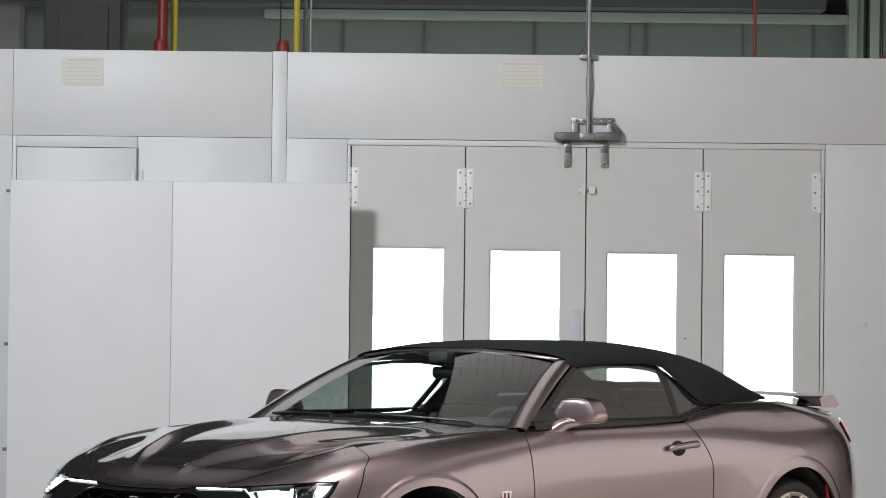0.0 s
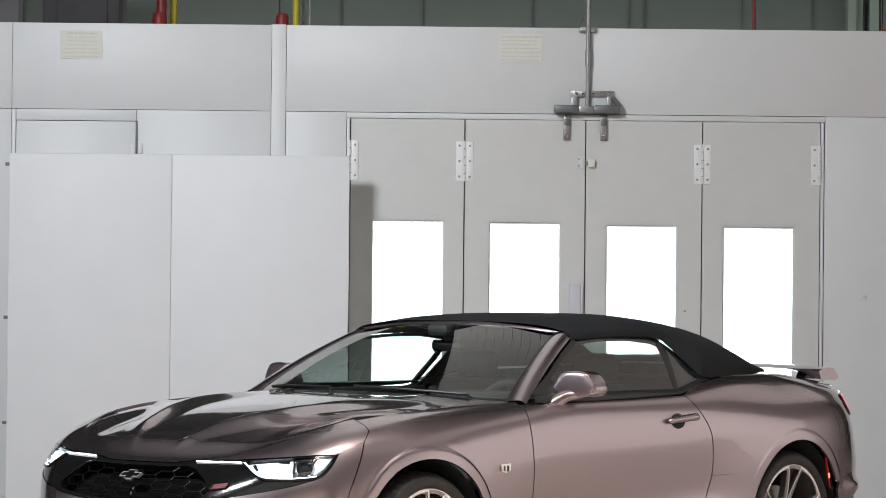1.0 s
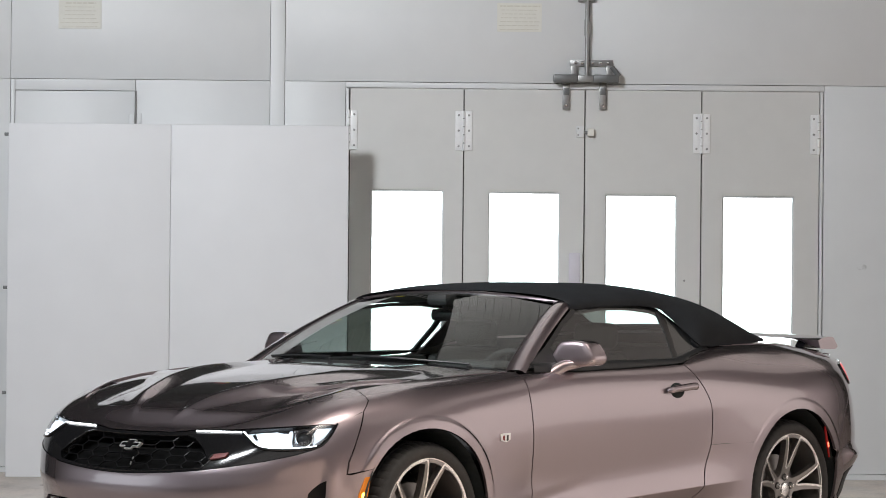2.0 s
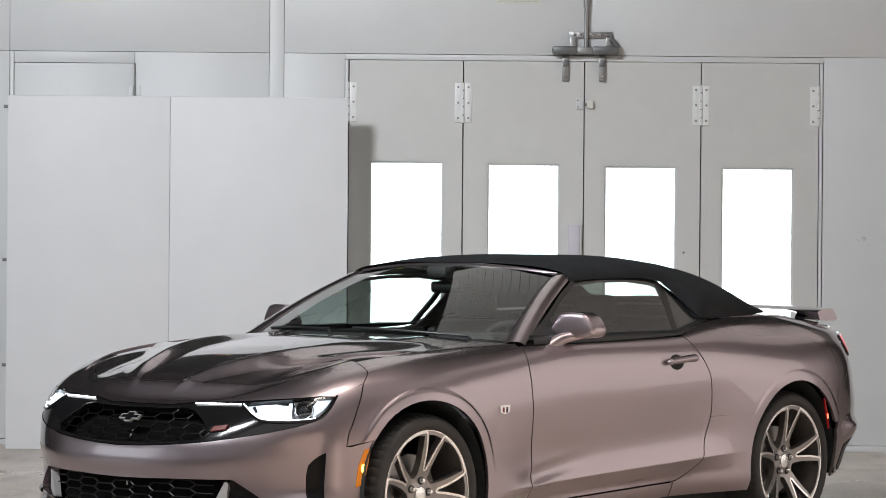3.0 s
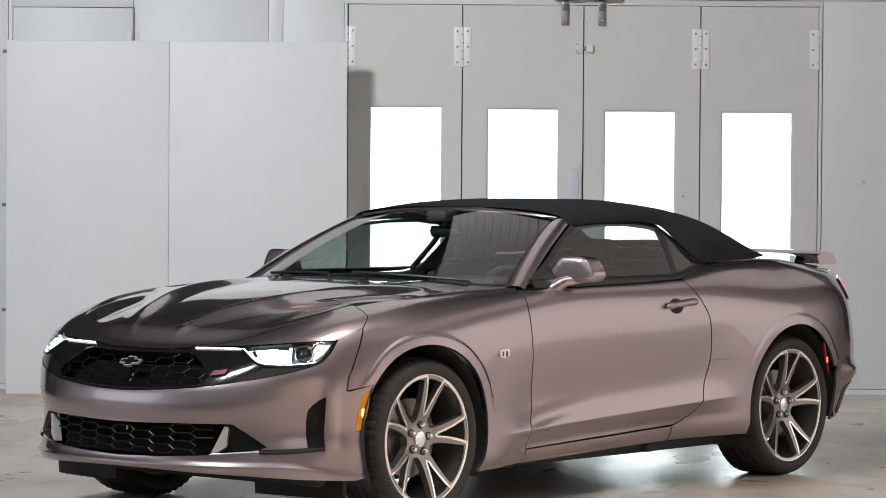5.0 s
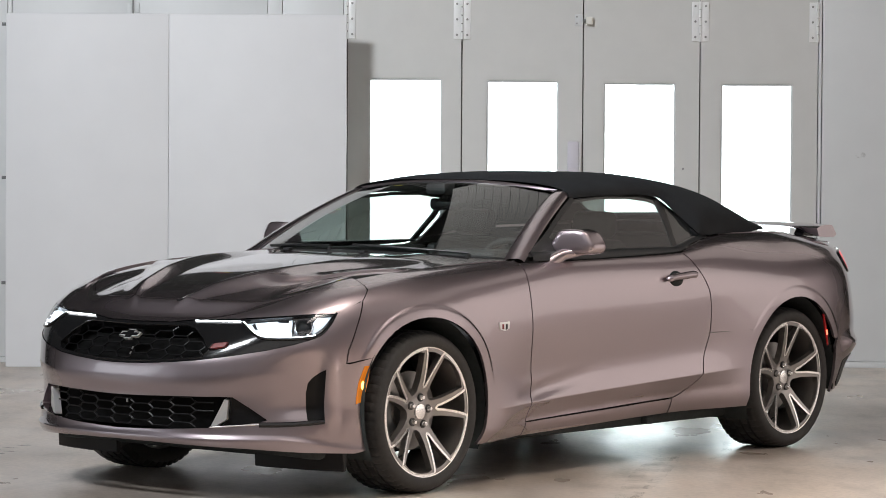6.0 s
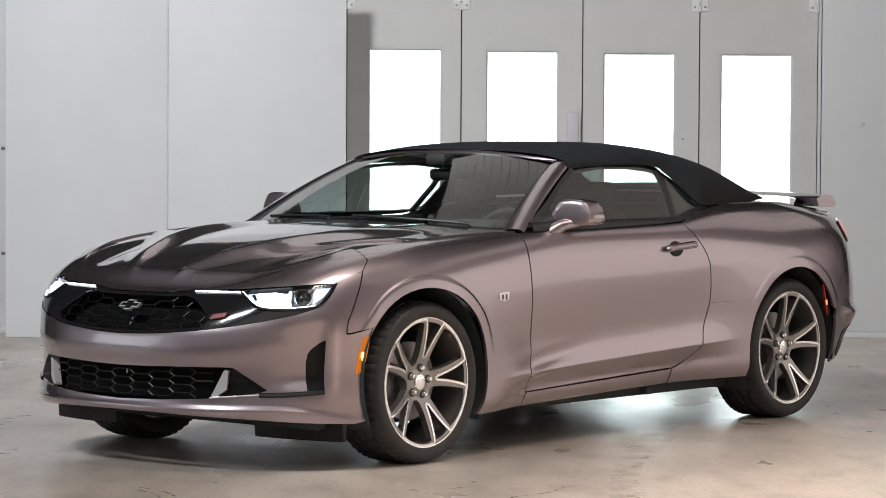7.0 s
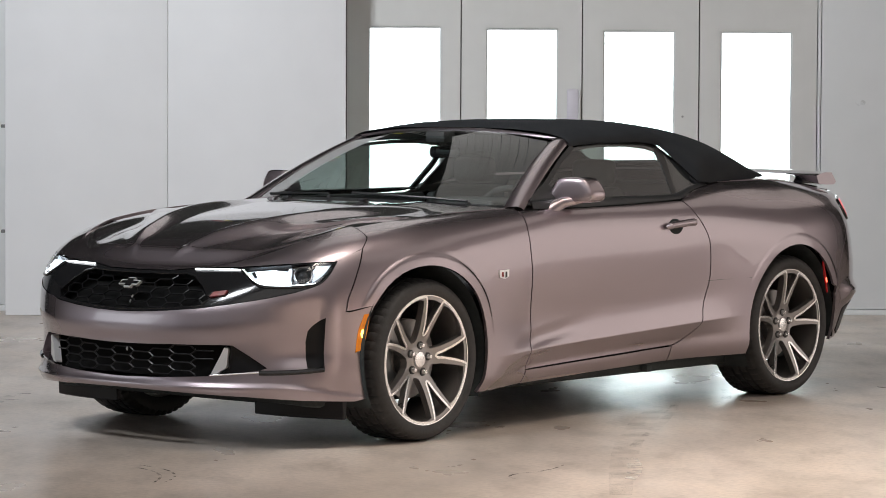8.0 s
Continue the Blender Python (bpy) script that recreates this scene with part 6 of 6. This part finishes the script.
def front_details():
    g = part("upper_grille", hexes(mirrored(GRILLE), 0.118, 0.038, wrap_soft, 0.0032, -0.016), GRILLE_BLACK, car, "black honeycomb grille mesh", smooth=True)
    part("grille_rim", ribbon(mirrored(GRILLE) + [GRILLE[0]], wrap_soft, 0.004, -0.004), GLOSS_BLACK, g, smooth=True)
    low = [(0.0, 0.424), (0.15, 0.426), (0.30, 0.430), (0.50, 0.432), (0.52, 0.40), (0.47, 0.312), (0.25, 0.299), (0.0, 0.292)]
    part("lower_grille", hexes(mirrored(low), 0.14, 0.034, wrap_soft, 0.0036, -0.02), GRILLE_BLACK, car, "black honeycomb lower grille", smooth=True)
    # emblem: plain slanted bar with a taller block in its middle
    def emblem(k, h0, h1, name, mat, par):
        o = [(-0.058, -0.012), (-0.020, -0.012), (-0.023, -0.024), (0.017, -0.024), (0.020, -0.012), (0.052, -0.012), (0.062, 0.012), (0.022, 0.012), (0.025, 0.024), (-0.015, 0.024), (-0.018, 0.012), (-0.048, 0.012)]
        n = Vector(wrap_n(np.array(0.0), np.array(0.675)))
        n = Vector((abs(n.x), 0, n.z))
        c = Vector(wrap(0.0, 0.675))
        up = Vector((-n.z, 0, n.x))
        return part(name, prism_bm([(u * k if abs(u) < 0.03 else u - math.copysign(0.058 * (1 - k), u), v * k if k == 1 else v - math.copysign(0.0052, v)) for u, v in o], h0, h1, lambda u, v, w: tuple(c + Vector((0, 1, 0)) * u + up * v + n * w)), mat, par)
    em = emblem(1.0, -0.005, 0.007, "emblem", BRIGHT_TRIM, car)
    em["label"] = "plain chrome-edged black emblem"
    emblem(0.88, 0.0065, 0.0085, "emblem_fill", GLOSS_BLACK, em)
    for dz in (-0.055, -0.075):
        q = np.array([(0.045, 0.675 + dz), (0.045, 0.675 + dz + 0.011)])
        part("sensor", ribbon(q, wrap_soft, 0.0035, -0.006, 6), STEEL, g)
    q = np.array([(0.035, 0.395), (0.035, 0.41)])
    part("sensor", ribbon(q, wrap_soft, 0.004, -0.012, 6), STEEL, car)
    bd = patch("grille_badge", [(0.476, 0.632), (0.545, 0.642), (0.558, 0.660), (0.492, 0.652)], RED_PAINT, car, h=0.02, lift=0.008, lip=0.01, label="small red slanted badge")
    patch("badge_edge", [(0.466, 0.633), (0.474, 0.634), (0.491, 0.652), (0.483, 0.651)], CHROME, bd, h=0.02, lift=0.009, lip=0.01)
    for k, sgn in enumerate((1, -1)):
        fin = [(0.484, 0.313), (0.512, 0.318), (0.556, 0.345), (0.564, 0.424), (0.546, 0.427)]
        f = patch("duct_fin", both(fin, sgn), BRIGHT_TRIM, car, h=0.015, lift=-0.006, lip=0.03, label="bright satin duct fin")
        part("duct_trim", ribbon(both([(0.484, 0.311), (0.60, 0.320), (0.72, 0.328)], sgn), wrap_soft, 0.0038, 0.0), CHROME, f, smooth=True)
        patch("duct_panel", both([(0.566, 0.43), (0.588, 0.433), (0.66, 0.391), (0.73, 0.345), (0.70, 0.334), (0.525, 0.318), (0.560, 0.345), (0.567, 0.424)], sgn), GLOSS_BLACK, car, h=0.02, lift=-0.03, lip=0.01, label="gloss black duct panel")
        part("lower_trim", ribbon(both(spline([(0.70, 0.325), (0.80, 0.326), (0.90, 0.331), (0.98, 0.337)], 5), sgn), wrap_soft, 0.011, -0.001), GLOSS_BLACK, car, smooth=True)
        patch("vent_panel", both(VENT, sgn), GRILLE_BLACK, car, h=0.02, lift=-0.022, lip=0.01, label="black air slot")
        # black air deflector ahead of the tyre
        V = []
        ys = np.linspace(0.41, 0.850, 12)
        for y in ys:
            x = 0.545 - 0.10 * ((y - 0.41) / 0.52) ** 2.5
            V += [(x, y, 0.235), (x - 0.008, y, 0.124), (x - 0.03, y, 0.124), (x - 0.035, y, 0.235)]
        V = [np.array(v) * np.array([1, sgn, 1]) for v in V]
        n = len(ys)
        F = [(i * 4 + j, (i + 1) * 4 + j, (i + 1) * 4 + (j + 1) % 4, i * 4 + (j + 1) % 4) for i in range(n - 1) for j in range(4)] + [(0, 1, 2, 3), tuple(4 * n - 4 + k2 for k2 in range(4))]
        bm = bmesh.new()
        vs = [bm.verts.new(v) for v in V]
        for f2 in F:
            bm.faces.new([vs[k2] for k2 in f2])
        bmesh.ops.recalc_face_normals(bm, faces=bm.faces[:])
        bmesh.ops.bevel(bm, geom=bm.edges[:], offset=0.004, segments=1, affect="EDGES")
        part("air_deflector", bm, GRILLE_BLACK, car, "black plastic air deflector ahead of the wheel", smooth=True)


headlamp(1)
headlamp(-1)
front_details()


def side_details(side):
    mk = patch("side_marker", both([(1.170, 0.560), (1.198, 0.563), (1.189, 0.50), (1.176, 0.455), (1.155, 0.412), (1.128, 0.403), (1.133, 0.45), (1.140, 0.49)], side), AMBER, car, h=0.012, lift=0.003, lip=0.012, label="amber side marker, lit")
    patch("bulb", both([(1.162 + 0.009 * math.cos(q), 0.480 + 0.018 * math.sin(q)) for q in np.linspace(0, math.tau, 14, endpoint=False)], side), AMBER_LIT, mk, h=0.012, lift=0.0045, lip=0.004, label="lit amber bulb")
    rf = patch("rear_reflector", both([(4.612, 0.652), (4.620, 0.654), (4.646, 0.59), (4.671, 0.500), (4.663, 0.497), (4.632, 0.575)], side), RED, car, h=0.012, lift=0.0015, lip=0.006, label="slim red side reflector, lit")
    patch("bulb", both([(4.641, 0.572), (4.649, 0.575), (4.654, 0.552), (4.646, 0.549)], side), RED_LIT, rf, h=0.01, lift=0.0055, lip=0.004, label="lit red bulb")
    tl = patch("tail_lamp", both([(S(-3.43), 0.945), (S(-3.56), 0.955), (S(-3.72), 0.95), (S(-3.74), 0.875), (S(-3.58), 0.86), (S(-3.46), 0.868), (S(-3.42), 0.90)], side), TAIL_LIT, car, h=0.02, lift=0.008, lip=0.02, label="red tail lamp lens")
    part("lamp_bezel", ribbon(both(spline([(S(-3.43), 0.95), (S(-3.56), 0.962), (S(-3.72), 0.957), (S(-3.75), 0.872), (S(-3.58), 0.853), (S(-3.45), 0.862), (S(-3.41), 0.90), (S(-3.43), 0.95)], 5), side), wrap_soft, 0.006, 0.003), GLOSS_BLACK, tl, smooth=True)
    patch("rear_valance", both([(S(-3.26), 0.30), (S(-3.31), 0.41), (S(-3.42), 0.44), (S(-3.52), 0.43), (S(-3.43), 0.37), (S(-3.285), 0.278)], side), BLACK, car, h=0.02, lift=0.003, lip=0.006, label="black lower rear valance")
    # shield badge behind the front wheel
    bd = patch("fender_badge", both([(S(-0.445), 0.712), (S(-0.517), 0.714), (S(-0.515), 0.684), (S(-0.485), 0.674), (S(-0.448), 0.682)], side), BRIGHT_TRIM, car, h=0.02, lift=0.006, lip=0.006, label="small shield-shaped metal badge")
    patch("badge_bar", both([(S(-0.462), 0.704), (S(-0.474), 0.704), (S(-0.474), 0.682), (S(-0.462), 0.684)], side), RED_PAINT, bd, h=0.02, lift=0.007, lip=0.002)
    patch("badge_bar", both([(S(-0.488), 0.705), (S(-0.500), 0.705), (S(-0.500), 0.682), (S(-0.488), 0.679)], side), BLACK, bd, h=0.02, lift=0.007, lip=0.002)
    # handle: flat dark oval as the shade of its recess, a bar over it
    ring = [(S(-1.815 - 0.055 * math.cos(a)), 0.864 + 0.036 * math.sin(a)) for a in np.linspace(0, math.tau, 20, endpoint=False)]
    hd = patch("handle_shade_patch", both(ring, side), MATT_BLACK, car, h=0.012, lift=0.0015, lip=0.004, label="flat dark oval for the shade of the handle recess")
    line = spline([(S(-1.735), 0.863), (S(-1.77), 0.868), (S(-1.84), 0.873), (S(-1.91), 0.877), (S(-1.94), 0.877)], 6)
    q = np.array(both(line, side))
    P, N = wrap_soft(q[:, 0], q[:, 1]), wrap_n(q[:, 0], q[:, 1])
    N *= np.sign(N[:, 1:2]) * side
    P = P + N * np.interp(np.linspace(0, 1, len(P)), [0, 0.12, 0.88, 1], [0.006, 0.024, 0.024, 0.006])[:, None]
    bm = tube_bm([tuple(p) for p in P], [float(np.interp(t, [0, 0.1, 0.9, 1], [0.010, 0.016, 0.0185, 0.014])) for t in np.linspace(0, 1, len(P))], 12)
    part("door_handle", bm, PAINT, hd, "body-coloured door handle", smooth=True)
    # seam between quarter panel and sill, lid of the arch
    part("quarter_joint", ribbon(both([(S(-2.085), 0.597), (S(-2.2), 0.600), (S(-2.42), 0.600)], side), wrap_soft, 0.0016, -0.0006, 6), SEAM, car)


def mirror(side):
    """Housing lofted from its front face back to the rim of the glass, on a swept arm."""
    face = spline([(0.846, 1.012), (0.852, 1.032), (0.882, 1.084), (0.908, 1.105), (0.975, 1.109), (1.018, 1.103), (1.040, 1.086), (1.068, 1.040), (1.062, 1.006), (1.025, 0.993), (0.940, 0.991), (0.870, 0.998)], 5, True)
    cy, cz = 0.962, 1.05
    bm = bmesh.new()
    rings = []
    for x, k, dy in ((-0.930, 0.30, 0.0), (-0.931, 0.60, 0.0), (-0.934, 0.84, 0.0), (-0.939, 0.93, 0.0), (-0.947, 0.98, 0.0), (-0.960, 1.0, 0.0), (-0.99, 1.0, 0.004), (-1.02, 0.985, 0.006), (-1.032, 0.96, 0.006), (-1.034, 0.90, 0.006), (-1.026, 0.88, 0.006)):
        rings.append([bm.verts.new((x - 0.078 - 0.20 * (y - cy) * k, (cy + (y - cy) * k + dy - 0.062) * side, cz + (z - cz) * k)) for y, z in face])
    n = len(face)
    for p, q in zip(rings, rings[1:]):
        for i in range(n):
            bm.faces.new((p[i], p[(i + 1) % n], q[(i + 1) % n], q[i]))
    bm.faces.new(rings[0])
    bm.faces.new(rings[-1])
    bmesh.ops.recalc_face_normals(bm, faces=bm.faces[:])
    m = part("wing_mirror", bm, PAINT, car, "body-coloured wing mirror", smooth=True)
    ring = [(-1.0365 - 0.20 * (y - cy), (cy + (y - cy) * 1.002 - 0.062) * side, 1.018) for y in np.linspace(0.861, 1.064, 14)]
    ring = [(x + 0.020, y, z) for x, y, z in ring]
    part("mirror_joint", tube_bm(ring, 0.0022, 6), SEAM, m)
    arm = spline([(-0.895, 0.826, 0.930), (-0.920, 0.838, 0.948), (-0.955, 0.852, 0.972), (-1.000, 0.874, 0.994), (-1.042, 0.918, 1.003), (-1.066, 0.968, 1.008)], 4)
    rs = [float(np.interp(t, [0, 0.25, 0.5, 0.75, 1], [0.036, 0.034, 0.030, 0.020, 0.010])) for t in np.linspace(0, 1, len(arm))]
    part("mirror_arm", tube_bm([(x, y * side, z) for x, y, z in arm], rs, 18), PAINT, m, smooth=True)
    part("mirror_glass", prism_bm([(y - cy, z - cz) for y, z in [(cy + (y - cy) * 0.88, cz + (z - cz) * 0.88) for y, z in face]], 0, 0.003, lambda u, v, w: (-1.108 - 0.20 * u + w, (cy + u - 0.056) * side, cz + v)), CHROME, m, "silvered mirror glass")


for sd_ in (1, -1):
    side_details(sd_)
    mirror(sd_)


def spoiler():
    """Rear wing: curved blade on two stands, with turned-down ends."""
    sec = [(-0.12, 0.004), (-0.06, 0.016), (0.02, 0.018), (0.10, 0.008), (0.13, 0.0), (0.10, -0.006), (0.0, -0.010), (-0.09, -0.010)]
    ys = np.linspace(-0.68, 0.68, 41)
    bm = bmesh.new()
    rings = []
    for y in ys:
        t = abs(y) / 0.68
        x0 = -3.60 + 0.10 * t ** 2.2
        z0 = 1.083 - 0.012 * t ** 3
        k = 1 - 0.25 * t ** 6
        ring = []
        for a, b in sec:
            dz = -0.036 * max(0.0, (t - 0.72) / 0.28) ** 0.9 if b < 0.0 or (a < -0.1) else 0.0
            ring.append(bm.verts.new((x0 + a * k, y, z0 + b + dz)))
        rings.append(ring)
    n = len(sec)
    for p, q in zip(rings, rings[1:]):
        for j in range(n):
            bm.faces.new((p[j], p[(j + 1) % n], q[(j + 1) % n], q[j]))
    bm.faces.new(rings[0])
    bm.faces.new(rings[-1][::-1])
    bmesh.ops.recalc_face_normals(bm, faces=bm.faces[:])
    sp = part("rear_wing", bm, PAINT, car, "body-coloured rear wing on gloss black stands", smooth=True)
    for y in (-0.52, 0.52):
        part("stand", prism_bm([(-0.075, 1.025), (0.095, 1.03), (0.05, 1.079), (-0.06, 1.081)], y - 0.03, y + 0.03, lambda u, v, w: (-3.56 + u, w, v), 0.006), GLOSS_BLACK, sp, smooth=True)


spoiler()

# ------------------------------------------------------------------ cabin


def cabin():
    box("dashboard", (-1.05, -0.70, 0.78), (-0.74, 0.70, 0.965), INTERIOR, car, "black dashboard", bevel=0.04, seg=4)
    box("instrument_hood", (-1.12, 0.20, 0.90), (-0.90, 0.54, 1.005), INTERIOR, car, "black instrument hood", bevel=0.03, seg=4)
    box("cabin_floor", (-2.6, -0.72, 0.30), (-0.6, 0.72, 0.36), INTERIOR, car)
    box("rear_bulkhead", (-2.62, -0.70, 0.36), (-2.45, 0.70, 0.98), INTERIOR, car, bevel=0.02)
    box("tonneau_shelf", (-3.02, -0.60, 0.95), (-2.45, 0.60, 1.045), INTERIOR, car, bevel=0.02)
    box("rear_bench", (-2.5, -0.55, 0.36), (-2.1, 0.55, 0.86), LEATHER, car, bevel=0.05, seg=4)
    for sgn in (1, -1):
        box("door_card", (-2.0, sgn * 0.79 - 0.03, 0.36), (-0.8, sgn * 0.79 + 0.03, 0.985), INTERIOR, car, bevel=0.02)
        box("side_trim", (-2.6, sgn * 0.76 - 0.03, 0.36), (-2.02, sgn * 0.76 + 0.03, 0.985), INTERIOR, car, bevel=0.02)
        seat = box("front_seat", (-1.75, sgn * 0.37 - 0.25, 0.36), (-1.25, sgn * 0.37 + 0.25, 0.56), LEATHER, car, "black leather front seat", bevel=0.05, seg=4)
        back = [(-1.72, 0.50), (-1.60, 0.50), (-1.80, 0.98), (-1.83, 1.03), (-1.88, 1.04), (-1.93, 1.02), (-1.92, 0.95)]
        part("backrest", prism_bm(back, -0.24, 0.24, lambda u, v, w, y=sgn * 0.37: (u, y + w * (1 - 0.35 * max(0, (v - 0.7)) / 0.35 * 0.8), v), 0.02), LEATHER, seat, smooth=True)
        part("headrest", box_bm((-1.95, sgn * 0.37 - 0.12, 1.04), (-1.86, sgn * 0.37 + 0.12, 1.17), 0.04, 4), LEATHER, seat, smooth=True)
    ring = []
    for k in range(40):
        a = math.tau * k / 40
        ring.append((-1.18 + 0.18 * math.sin(a) * -0.36, 0.37 + 0.18 * math.cos(a), 0.875 + 0.18 * math.sin(a) * 0.93))
    sw_ = part("steering_wheel", tube_bm(ring, 0.016, 10, closed=True), LEATHER, car, "black leather steering wheel", smooth=True)
    part("spokes", box_bm((-1.20, 0.21, 0.855), (-1.17, 0.53, 0.895), 0.01), INTERIOR, sw_)
    part("hub", box_bm((-1.21, 0.31, 0.81), (-1.16, 0.43, 0.92), 0.02), INTERIOR, sw_, smooth=True)
    rv = part("rear_view_mirror", box_bm((-1.235, -0.09, 1.178), (-1.205, 0.09, 1.232), 0.02, 4), GLOSS_BLACK, car, "black rear-view mirror", smooth=True)
    part("mirror_stalk", tube_bm([(-1.215, 0.0, 1.235), (-1.19, 0.0, 1.30)], 0.014, 10), INTERIOR, rv, smooth=True)
    part("sensor_box", box_bm((-1.23, -0.06, 1.25), (-1.14, 0.06, 1.305), 0.015), INTERIOR, rv, smooth=True)
    # wipers
    for y0, y1, b1 in ((0.60, 0.03, 0.02), (-0.10, -0.62, 0.02)):
        pts = [tuple(screen(0.02 + b1 * t, (y0 + (y1 - y0) * t) / 0.76) + np.array([0.004, 0, 0.002])) for t in np.linspace(0, 1, 9)]
        wp = part("wiper", tube_bm(pts, 0.0055, 8), BLACK, car, "black wiper", smooth=True)
        part("wiper_pivot", lathe_bm([(0.0, 0.016), (0.012, 0.014), (0.014, 0.0)], lambda c, s, h, p=pts[0]: (p[0] + c, p[1] + s, p[2] - 0.02 + h), 12), BLACK, wp, smooth=True)
    # cowl panel under the screen
    def cowl(b, a):
        b, a = np.broadcast_arrays(np.asarray(b, float), np.asarray(a, float))
        p, q = hood_back(a) + np.array([0.02, 0, -0.012]), screen(np.zeros_like(a), a) + np.array([-0.01, 0, -0.006])
        return p + (q - p) * b[..., None]
    grid_patch("cowl_panel", cowl, np.linspace(0, 1, 3), np.linspace(-1, 1, 25), BLACK, car, "black plastic cowl panel")
    for y in (0.16, -0.3):
        part("washer_nozzle", box_bm((-0.46, y - 0.018, 0.997), (-0.43, y + 0.018, 1.008), 0.003), BLACK, car)


cabin()


def underside():
    for k, (x, y) in enumerate(((-0.62, 0.78), (-1.75, 0.80))):
        box("jack_point", (x - 0.022, y - 0.02, 0.178), (x + 0.022, y + 0.02, 0.21), MATT_BLACK, car, bevel=0.005)
    for y in (0.45, -0.45):
        part("exhaust_pipe", tube_bm([(-3.3, y, 0.31), (-3.74, y, 0.33)], 0.04, 16), CHROME, car, "bright exhaust pipe", smooth=True)
    box("axle_beam", (-2.9, -0.7, 0.28), (-2.72, 0.7, 0.40), MATT_BLACK, car, bevel=0.02)


underside()
